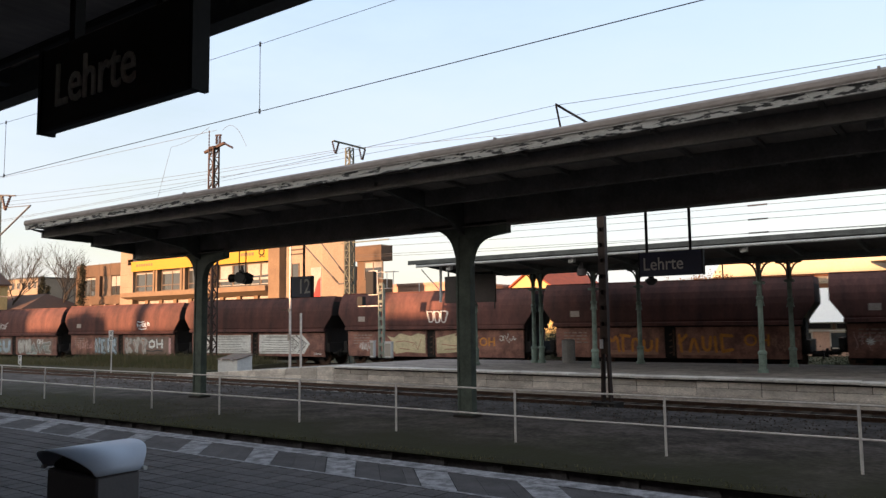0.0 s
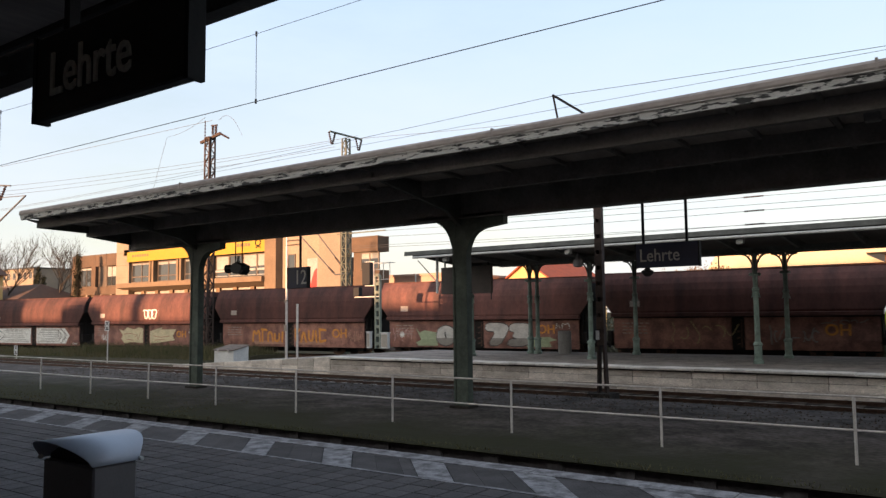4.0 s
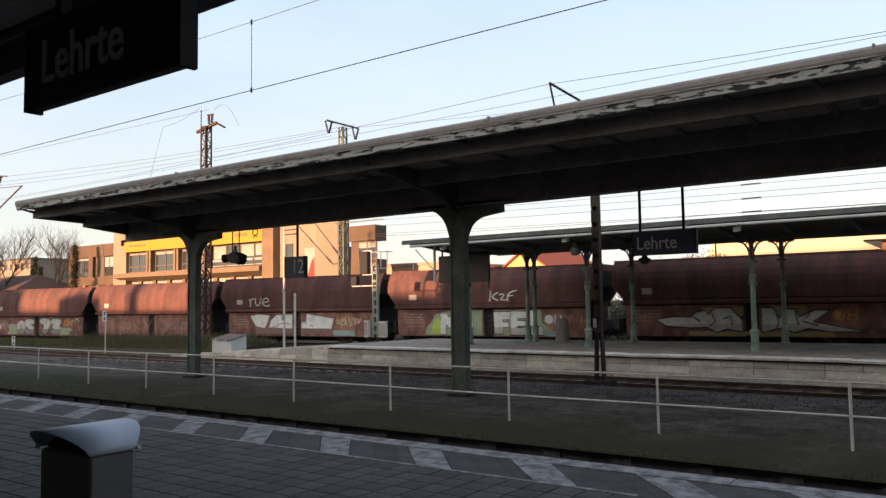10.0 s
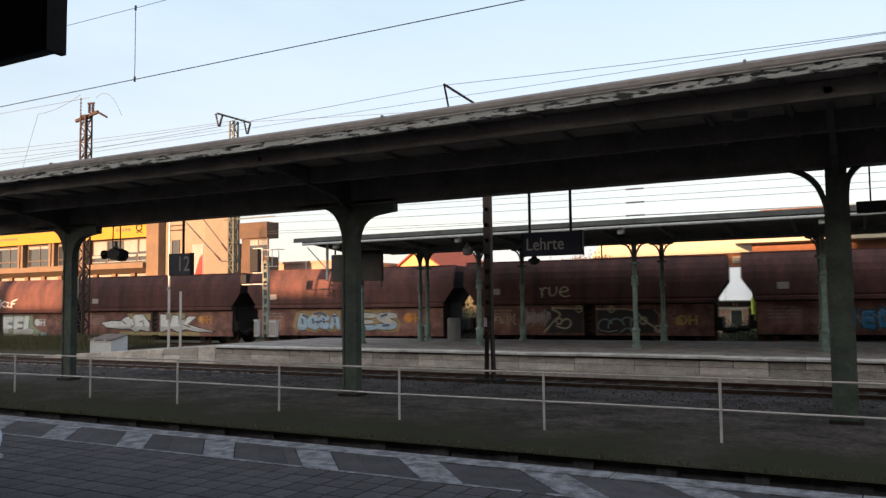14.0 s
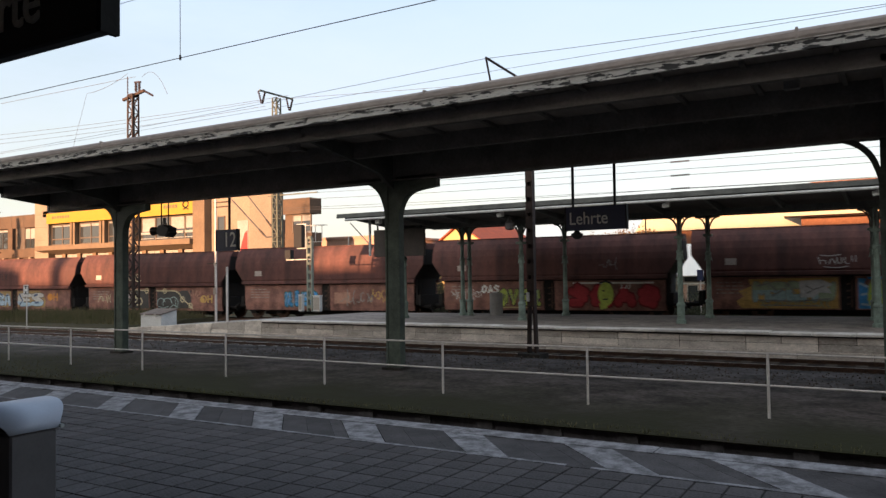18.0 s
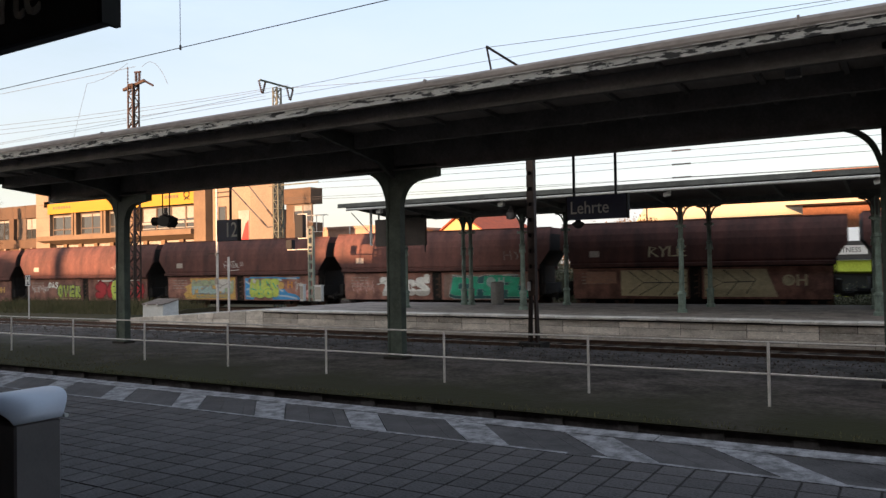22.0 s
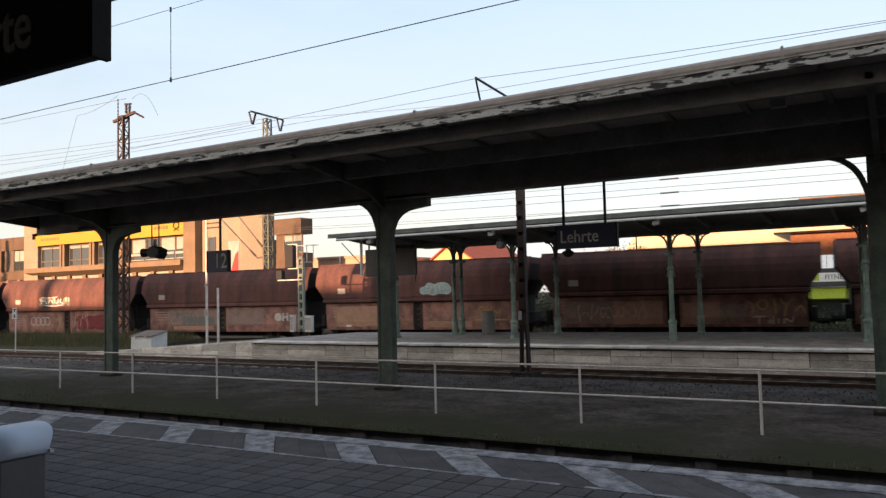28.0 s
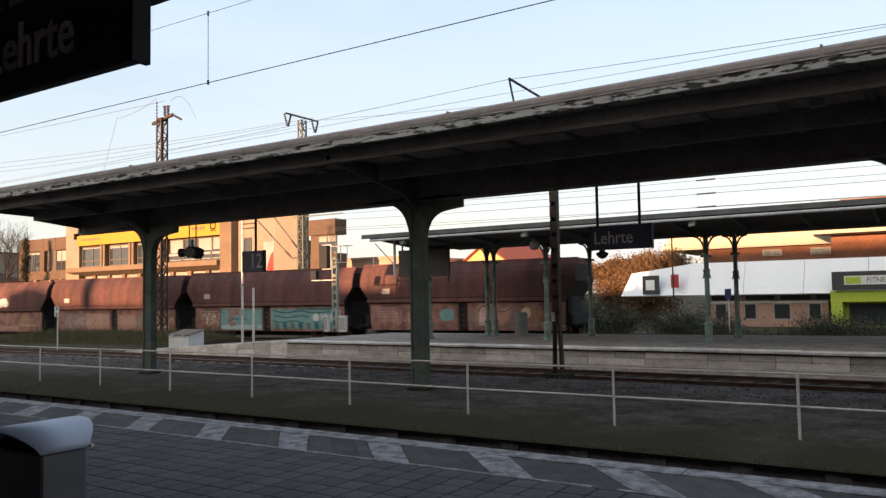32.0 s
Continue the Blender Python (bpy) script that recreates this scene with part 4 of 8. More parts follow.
def far_canopy():
    t = thing("platform_canopy", "low canopy on pale green cast-iron columns with a white gutter edge", "platform canopy", pose(0, 0, 0))
    x0, x1 = -18.0, 14.0
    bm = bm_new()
    # back slope past y 29.6 is unseen, added to keep sky light off the wagons
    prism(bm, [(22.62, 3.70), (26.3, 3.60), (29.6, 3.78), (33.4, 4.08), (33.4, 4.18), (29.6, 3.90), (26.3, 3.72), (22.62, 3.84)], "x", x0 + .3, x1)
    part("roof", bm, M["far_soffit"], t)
    bm = bm_new()
    prism(bm, [(22.5, 3.74), (22.6, 3.74), (22.68, 3.8), (22.68, 3.88), (22.52, 3.89)], "x", x0, x1)
    part("roof_edge", bm, M["black_green"], t, "dark roof edge")
    bm = bm_new()
    tube(bm, (x0 + .4, 22.52, 3.66), (x1, 22.52, 3.66), .045, 8)
    part("gutter", bm, M["white"], t, "pale gutter pipe", smooth=True)
    for y, z in ((25.0, 3.36), (28.3, 3.54)):
        bm = bm_new()
        box(bm, x0 + .6, x1, y - .09, y + .09, z, z + .17)
        part("girder", bm, M["black_green"], t)
    x = x0 + .8
    while x < x1:
        bm = bm_new()
        prism(bm, [(22.75, 3.62), (24.8, 3.44), (28.5, 3.56), (29.5, 3.70), (29.5, 3.76), (26.3, 3.60), (22.75, 3.68)], "x", x - .04, x + .04)
        part("rib", bm, M["black_green"], t)
        x += 1.75
    for x in (-16.7, -11.75, -6.24, -.80, 4.4):
        cast_column(t, x, 25.0, 3.36)
    for x in (-15.55, -15.22, -11.45, -6.08, -1.0, 4.2):
        cast_column(t, x, 28.3 if x > -15 else 27.5, 3.54)
    # white down pipe at the open end
    bm = bm_new()
    tube(bm, (-17.0, 23.2, 2.35), (-17.0, 23.2, 3.7), .05, 8)
    part("down_pipe", bm, M["white"], t)
    bm = bm_new()
    bar(bm, (-17.9, 23.2, 3.6), (-17.0, 23.2, 2.75), .03)
    part("stay", bm, M["galv"], t)
    return t


far_canopy()


def hung_panel():
    t = thing("hanging_board", "large dark board hung under the far canopy", "information board", pose(-16.65, 24.6, 0))
    bm = bm_new()
    box(bm, -1.15, 1.15, -.06, .06, 2.35, 3.38)
    part("board", bm, M["board_brown"], t, bevel=.01)
    for x in (-1.0, 1.0):
        bm = bm_new()
        bar(bm, (x, 0, 3.34), (x, 0, 3.6), .05)
        part("hanger", bm, M["black"], t)
    bm = bm_new()
    tube(bm, (1.1, 0, 2.1), (1.1, 0, 2.36), .025, 6)
    part("cable", bm, M["black"], t)


hung_panel()


def flood_lamp(x):
    t = thing("canopy_lamp", "small white lamp under the canopy edge", "lamp", pose(x, 22.75, 3.6), group="lamps under the far canopy")
    bm = bm_new()
    prism(bm, [(-.09, -.02), (.12, .05), (.11, -.11), (-.07, -.14)], "y", -.09, .09)
    part("housing", bm, M["white"], t, bevel=.01)
    bm = bm_new()
    tube(bm, (0, .05, 0), (0, .25, .1), .02, 6)
    part("arm", bm, M["black"], t)


for lx in (-16.3, -11.43, -6.05, -0.7):
    flood_lamp(lx)


def loudspeaker(x, y, z):
    t = thing("loudspeaker", "round grey loudspeaker under the canopy", "loudspeaker", pose(x, y, z))
    bm = bm_new()
    turned(bm, (0, 0, 0), [(.05, -.16), (.15, -.13), (.16, .06), (.09, .14), (.03, .3)], 12)
    part("housing", bm, M["bin"], t)


loudspeaker(-11.3, 23.2, 3.22)


def dome_lamp(x, y, z):
    t = thing("dome_lamp", "dark round lamp below the name board", "lamp", pose(x, y, z))
    bm = bm_new()
    turned(bm, (0, 0, 0), [(.06, -.13), (.12, -.1), (.2, 0), (.2, .05), (.1, .1), (.03, .3)], 12)
    part("housing", bm, M["black"], t)


dome_lamp(-9.42, 24.4, 2.86)


def round_bin(x, y):
    t = thing("litter_bin", "pale grey cylindrical concrete litter bin", "litter bin", pose(x, y, -.03))
    bm = bm_new()
    turned(bm, (0, 0, 0), [(.25, 0), (.26, .05), (.26, .86), (.23, .9)], 14)
    b = part("body", bm, M["bin_grey"], t)
    bm = bm_new()
    turned(bm, (0, 0, .9), [(.2, 0), (.2, .012)], 14)
    part("opening", bm, M["black"], b)


round_bin(-14.3, 28.0)


def cabinet(x, y, w, h, z=-.03):
    t = thing("trackside_cabinet", "white sheet-metal trackside cabinet", "cabinet", pose(x, y, z), group="cabinets by the signal")
    bm = bm_new()
    box(bm, -w / 2, w / 2, -.09, .09, .05, h)
    b = part("body", bm, M["white"], t, bevel=.012)
    bm = bm_new()
    box(bm, -w / 2 - .02, w / 2 + .02, -.11, .11, h, h + .03)
    part("roof", bm, M["white"], b)
    bm = bm_new()
    box(bm, -w / 2 + .03, w / 2 - .03, -.10, -.088, .12, h - .06)
    part("door", bm, M["frame_white"], b)
    bm = bm_new()
    box(bm, -w / 2 + .02, w / 2 - .02, -.08, .08, 0, .05)
    part("plinth", bm, M["concrete_dark"], b)


cabinet(-24.53, 28.0, .22, .80)
cabinet(-23.55, 28.0, .42, .76)


def lattice(bm, h, w0, w1, step, d0=None, d1=None, leg=.06, brace=.03):
    """Four corner angles and cross bracing on all faces; w: width along x, d: along y."""
    d0, d1 = d0 or w0, d1 or w1
    def at(sx, sy, z):
        f = z / h
        return (sx * (w0 + (w1 - w0) * f) / 2, sy * (d0 + (d1 - d0) * f) / 2, z)
    for sx in (-1, 1):
        for sy in (-1, 1):
            bar(bm, at(sx, sy, 0), at(sx, sy, h), leg)
    z, flip = 0.0, 1
    while z < h - .05:
        z1 = min(z + step, h)
        for sy in (-1, 1):
            bar(bm, at(-flip, sy, z), at(flip, sy, z1), brace)
            bar(bm, at(-1, sy, z1), at(1, sy, z1), brace)
        for sx in (-1, 1):
            bar(bm, at(sx, -flip, z), at(sx, flip, z1), brace)
        z, flip = z1, -flip


def insulator(bm, a, b, r=.07, n=6):
    a, b = Vector(a), Vector(b)
    tube(bm, a, b, r * .4, 6)
    for k in range(n):
        c = a.lerp(b, (k + .5) / n)
        d = (b - a) / n * .25
        tube(bm, c - d, c + d, r, 8, r * .7)


def signal_mast():
    t = thing("signal_mast", "grey-green lattice signal mast with a black signal head", "railway signal", pose(-24.5, 28.6, -.03))
    bm = bm_new()
    for sx in (-.13, .13):
        box(bm, sx - .035, sx + .035, -.07, .07, 0, 3.5)
    for k in range(9):
        box(bm, -.095, .095, -.06, .06, .16 + .41 * k, .30 + .41 * k)
    part("mast", bm, M["signal_green"], t)
    bm = bm_new()
    box(bm, -.85, -.35, -.2, .05, 3.05, 4.15)
    h = part("signal_head", bm, M["black"], t, bevel=.02)
    bm = bm_new()
    box(bm, -.9, -.3, .06, .09, 3.0, 4.2)
    part("backplate", bm, M["white"], h)
    bm = bm_new()
    for a, b in (((-.3, 0, 4.1), (.75, 0, 4.1)), ((.75, 0, 4.1), (.75, 0, 3.3)), ((.75, 0, 3.3), (-.3, 0, 3.3)), ((.35, 0, 4.1), (.35, 0, 3.3)), ((-.3, .4, 4.1), (.75, .4, 4.1)), ((.75, 0, 4.1), (.75, .4, 4.1))):
        bar(bm, a, b, .026)
    part("service_cage", bm, M["galv"], t)
    bm = bm_new()
    box(bm, -1.5, -1.15, -.1, .15, 2.52, 2.95)
    part("rear_box", bm, M["black"], t)
    bm = bm_new()
    bar(bm, (-1.5, 0, 2.48), (.1, 0, 2.48), .05)
    part("bracket", bm, M["galv"], t)


signal_mast()


def post_with_arms():
    t = thing("catenary_switch_post", "slim grey post with short cross arms and small plates", "post", pose(-25.87, 24.0, -.3))
    bm = bm_new()
    tube(bm, (0, 0, 0), (0, 0, 5.35), .055, 8, .045)
    part("post", bm, M["galv"], t)
    for z in (5.0, 5.2, 2.55):
        bm = bm_new()
        bar(bm, (-.5 if z < 3 else -.1, 0, z), (.1 if z < 3 else .9, 0, z), .05)
        part("arm", bm, M["mast"], t)
    for z, w, h in ((1.35, .085, .14), (2.52, .06, .06)):
        bm = bm_new()
        box(bm, -w, w, -.075, -.05, z - h, z + h)
        part("plate", bm, M["sleeper_pale"], t, "small pale plate")
    t2 = thing("marker_post", "short grey steel post", "post", pose(-25.4, 24.2, -.3))
    bm = bm_new()
    tube(bm, (0, 0, 0), (0, 0, 2.4), .05, 8)
    part("post", bm, M["galv"], t2)


post_with_arms()


def stop_board(x, y, z0, z1):
    t = thing("stop_board", "small dark board with a white H on a thin post", "railway sign", pose(x, y, z0), group="stop boards")
    bm = bm_new()
    tube(bm, (0, 0, 0), (0, 0, z1 - z0), .03, 8)
    part("post", bm, M["galv"], t)
    bm = bm_new()
    box(bm, -.2, .2, -.05, -.03, z1 - z0 - .5, z1 - z0)
    b = part("plate", bm, M["black"], t)
    for x0, x1, a, c in ((-.2, .2, 0, .04), (-.2, .2, .46, .5), (-.2, -.165, .04, .46), (.165, .2, .04, .46)):
        bm = bm_new()
        box(bm, x0, x1, -.055, -.05, z1 - z0 - .5 + a, z1 - z0 - .5 + c)
        part("border", bm, M["letter"], b)
    bm = bm_new()
    for x0, x1, a, c in ((-.13, -.06, .08, .42), (.06, .13, .08, .42), (-.06, .06, .21, .29)):
        box(bm, x0, x1, -.056, -.05, z1 - z0 - .5 + a, z1 - z0 - .5 + c)
    part("mark", bm, M["letter"], b)


stop_board(-36.6, 22.0, -1.05, 1.42)
stop_board(-45.8, 22.0, -1.05, .05)


def thin_pole(name, x, y, top, r, material, label, plate=None):
    t = thing(name, label, "post", pose(x, y, -1.05))
    bm = bm_new()
    tube(bm, (0, 0, 0), (0, 0, top + 1.05), r, 8)
    part("post", bm, material, t)
    if plate:
        bm = bm_new()
        box(bm, -plate[0], plate[0], -.06, -.035, top + 1.05 - plate[1], top + 1.05)
        part("plate", bm, M["navy"], t, "small blue plate")


thin_pole("parking_sign", -9.45, 42, 1.70, .035, M["galv"], "small blue sign on a thin grey post among the bushes", (.16, .55))
thin_pole("lamp_post", -15.21, 52, 5.26, .05, M["mast"], "thin dark brown lamp post in front of the shop")


def ramp_box():
    t = thing("concrete_box", "pale concrete box with a stained sloping lid beside the ramp", "concrete box", pose(-28.37, 22.6, -.5))
    bm = bm_new()
    prism(bm, [(0, 0), (.85, 0), (.85, .76), (0, .57)], "x", -.66, .66)
    part("base", bm, M["white"], t, bevel=.012)
    bm = bm_new()
    prism(bm, [(-.05, .56), (.88, .765), (.88, .81), (-.05, .605)], "x", -.70, .70)
    part("lid", bm, M["lid_wood"], t, "weathered brown sloping lid", bevel=.006)
    for x in (-.35, .35):
        bm = bm_new()
        box(bm, x - .05, x + .05, -.07, -.04, .50, .60)
        part("latch", bm, M["galv"], t)


ramp_box()


# ------------------------------------------------------------------ masts and wires
def near_pole():
    t = thing("catenary_pole", "brown steel catenary pole of two channels with lacing plates", "catenary mast", pose(-8.38, 18.45, -.55))
    for q in (-1, 1):
        bm = bm_new()
        box(bm, q * .07 - .024, q * .07 + .024, -.08, .08, 1.35, 7.1)
        prism(bm, [(q * .105 - .032, 0), (q * .105 + .032, 0), (q * .07 + .024, 1.35), (q * .07 - .024, 1.35)], "y", -.08, .08)
        part("channel", bm, M["mast"], t)
    bm = bm_new()
    box(bm, -.05, .05, .02, .045, 1.4, 7.0)
    part("web", bm, M["mast_face"], t)
    for k in range(15):
        bm = bm_new()
        z = 1.32 + .40 * k
        box(bm, -.098, .098, -.092, -.08, z, z + .30)
        part("lacing_plate", bm, M["mast_face"], t)
    bm = bm_new()
    box(bm, -.3, .3, -.3, .3, -.4, .12)
    part("footing", bm, M["concrete_dark"], t)
    bm = bm_new()
    box(bm, -.11, -.02, -.115, -.1, 1.45, 1.68)
    part("number_plate", bm, M["letter"], t, "small white plate")
    # bracket arm reaching over the track
    bm = bm_new()
    tip = Vector((0.0, -2.35, 7.23))
    tube(bm, (0, 0, 6.95), (0, -.1, 7.1), .05, 8)
    tube(bm, (0, -.1, 7.1), tip, .03, 8)
    tube(bm, tip, (0.0, -2.05, 6.5), .025, 8)
    part("bracket_arm", bm, M["mast"], t)
    bm = bm_new()
    insulator(bm, (0, -.1, 7.12), (0, -.5, 7.14), .07)
    part("insulator", bm, M["insul"], t)


near_pole()


def tall_mast(x, y, base, h, name_label, w0, w1, material):
    t = thing("catenary_mast", name_label, "catenary mast", pose(x, y, base))
    bm = bm_new()
    lattice(bm, h, w0, w1, .5, None, None, .075, .045)
    part("tower", bm, material, t)
    return t


mA = tall_mast(-39.2, 30.0, -1.05, 13.6, "tall rust-brown lattice mast with a crossarm and insulators", .46, .42, M["mast"])
bm = bm_new()
bar(bm, (-.9, 0, 13.4), (1.0, 0, 13.72), .14, .16)
part("crossarm", bm, M["mast"], mA)
for a, b, r in (((.25, 0, 13.75), (.25, 0, 14.3), .10), ((.55, 0, 13.75), (.55, 0, 14.3), .10), ((-.5, 0, 13.5), (-.5, 0, 14.75), .05), ((1.0, 0, 13.7), (1.8, 0, 13.3), .07)):
    bm = bm_new()
    insulator(bm, a, b, r)
    part("insulator", bm, M["insul"], mA)
bm = bm_new()
bar(bm, (.12, 0, 14.33), (.68, 0, 14.28), .08)
part("cap", bm, M["insul"], mA)
bm = bm_new()
box(bm, -.2, .15, -.55, -.45, 3.0, 4.2)
part("switch_box", bm, M["concrete"], mA)

mB = tall_mast(-35.3, 38.0, -1.05, 14.4, "lattice catenary mast with hanging insulators", .48, .36, M["mast_green"])
bm = bm_new()
bar(bm, (0, -1.55, 14.62), (0, 1.55, 14.62), .10)
part("crossarm", bm, M["mast_green"], mB)
bm = bm_new()
bar(bm, (-.8, 0, 8.0), (3.4, 0, 8.0), .07)
part("lower_arm", bm, M["mast_green"], mB)
for q in (-1.35, 1.25):
    for dq in (-.3, .3):
        bm = bm_new()
        insulator(bm, (0, q + dq, 14.58), (0, q + dq * .12, 13.8), .085)
        part("insulator", bm, M["insul"], mB)

mC = tall_mast(-65.4, 29.0, -1.05, 13.3, "grey lattice mast with bracket arms", .8, .5, M["mast_green"])
for a, b, r in (((0, 0, 13.3), (3.2, 0, 12.9), .1), ((0, 0, 9.6), (5.6, 0, 11.9), .09), ((0, 0, 12.2), (5.6, 0, 11.9), .05), ((0, 0, 5.2), (3.8, 0, 5.0), .06)):
    bm = bm_new()
    bar(bm, a, b, r)
    part("bracket", bm, M["wire"], mC)
bm = bm_new()
insulator(bm, (1.0, 0, 13.1), (1.6, 0, 11.9), .12)
part("insulator", bm, M["insul"], mC)
bm = bm_new()
insulator(bm, (2.4, 0, 13.0), (1.6, 0, 11.9), .12)
part("insulator", bm, M["insul"], mC)

# slanting bracket of the far catenary, behind the number board
t = thing("bracket_support", "slanting catenary bracket tubes with dark insulators", "catenary bracket", pose(-35.3, 38.0, -1.05))
bm = bm_new()
tube(bm, (-.97, 0, 5.31), (-5.6, 0, 9.25), .045, 8)
part("tube", bm, M["wire"], t)
bm = bm_new()
tube(bm, (.2, 0, 5.3), (-4.6, 0, 10.15), .04, 8)
part("tube", bm, M["wire"], t)
bm = bm_new()
tube(bm, (-.97, 0, 5.31), (.2, 0, 5.36), .04, 8)
part("tube", bm, M["wire"], t)
bm = bm_new()
insulator(bm, (-1.1, 0, 5.42), (-1.6, 0, 5.85), .075)
part("insulator", bm, M["insul"], t)
bm = bm_new()
insulator(bm, (-.5, 0, 6.0), (-1.0, 0, 6.5), .075)
part("insulator", bm, M["insul"], t)


def wire(name, pts, r, label):
    bm = bm_new()
    sweep(bm, pts, r, 5)
    return solid(name, bm, M["wire"], label, "wire")


def sag(a, b, drop, n=14):
    a, b = Vector(a), Vector(b)
    return [a.lerp(b, k / n) - Vector((0, 0, drop * 4 * (k / n) * (1 - k / n))) for k in range(n + 1)]


def near_catenary():
    t = thing("near_catenary", "contact wire hung from a catenary wire by thin droppers", "wire", pose(0, 8.8, 0))
    bm = bm_new()
    sweep(bm, [(-120, 0, 5.25), (30, 0, 5.27)], .0075, 5)
    part("contact_wire", bm, M["wire"], t)
    bm = bm_new()
    sweep(bm, [(x, 0, 6.46 + .0011 * (x + 9) ** 2) for x in range(-40, 46, 2)], .0045, 5)
    part("messenger_wire", bm, M["wire"], t)
    for dx in (-10.28, -19.5, -1.2, 8):
        top = 6.46 + .0011 * (dx + 9) ** 2
        bm = bm_new()
        tube(bm, (dx, 0, 5.26), (dx, 0, top), .006, 5)
        d = part("dropper", bm, M["wire"], t)
        for z in (5.27, top):
            bm = bm_new()
            tube(bm, (dx, 0, z - .04), (dx, 0, z + .04), .018, 6)
            part("clamp", bm, M["wire"], d)


near_catenary()
wire("messenger_wire", sag((-62, 16.1, 6.9), (-8.4, 16.1, 6.66), .45) + sag((-8.4, 16.1, 6.66), (22, 16.1, 6.66), .36)[1:], .006, "catenary wire over the middle track")
wire("contact_wire", sag((-62, 16.1, 6.3), (-8.5, 16.1, 6.34), .05) + sag((-8.5, 16.1, 6.34), (22, 16.1, 6.42), .03)[1:], .005, "contact wire over the middle track")
for a, b in (((-64.8, 29, 11.6), (-36.3, 38, 13.3)), ((-64.7, 29, 11.3), (-36.3, 38, 12.95)), ((-64.8, 29, 12.0), (-34.3, 38, 13.4)), ((-39.0, 30, 13.6), (-120, 22, 12.5))):
    wire("overhead_wire", sag(a, b, .3), .012, "overhead wire between the tall masts")
wire("overhead_wire", sag((-34.3, 38, 13.2), (60, 40, 9.5), .8), .012, "overhead wire running off the tall mast")


def section_wire(z, r):
    """An overhead wire with a long insulator in it."""
    t = thing("insulated_wire", "overhead wire with a long dark section insulator", "wire", pose(0, 40, z))
    bm = bm_new()
    sweep(bm, sag((-35.3, -2, .15), (-9.9, 0, 0), .12) + sag((-9.9, 0, 0), (45, 0, .1), .2)[1:], r, 5)
    part("strand", bm, M["wire"], t)
    bm = bm_new()
    insulator(bm, (-10.35, 0, 0), (-9.4, 0, 0), .055, 9)
    part("insulator", bm, M["insul"], t)


for z in (7.2, 6.5, 5.83):
    section_wire(z, .011)
for z, y in ((8.1, 40.3), (6.9, 41), (6.0, 43)):
    wire("overhead_wire", sag((-35.3, 38, z + .1), (45, y, z), .35), .010, "overhead wire behind the platforms")
wire("jumper_wire", sag((-39.7, 30, 13.9), (-43.6, 30, 13.2), .2, 5) + sag((-43.6, 30, 13.2), (-46.5, 30, 6.0), -.2, 6)[1:], .010, "thin earthing wire off the mast")
wire("jumper_wire", sag((-38.4, 30, 13.5), (-36.2, 30, 12.2), -.7, 8), .010, "thin looped wire by the mast")


# ------------------------------------------------------------------ buildings
def window(parent, x0, x1, y, z0, z1, frame_mat, bars=1, blind=0.0, mull=.07, depth=.12):
    """A window set into a front that faces -y at y."""
    bm = bm_new()
    f = mull
    box(bm, x0, x1, y - .05, y + depth, z0, z0 + f)
    box(bm, x0, x1, y - .05, y + depth, z1 - f, z1)
    for k in range(bars + 2):
        xx = x0 + (x1 - x0 - f) * k / (bars + 1)
        box(bm, xx, xx + f, y - .048, y + depth, z0 + f, z1 - f)
    w = part("window", bm, frame_mat, parent)
    bm = bm_new()
    box(bm, x0 + f, x1 - f, y + .02, y + .05, z0 + f, z1 - f)
    part("pane", bm, M["pane"], w)
    if blind:
        bm = bm_new()
        box(bm, x0 + f, x1 - f, y + .002, y + .018, z1 - f - (z1 - z0) * blind, z1 - f)
        part("blind", bm, M["blind"], w)
    return w


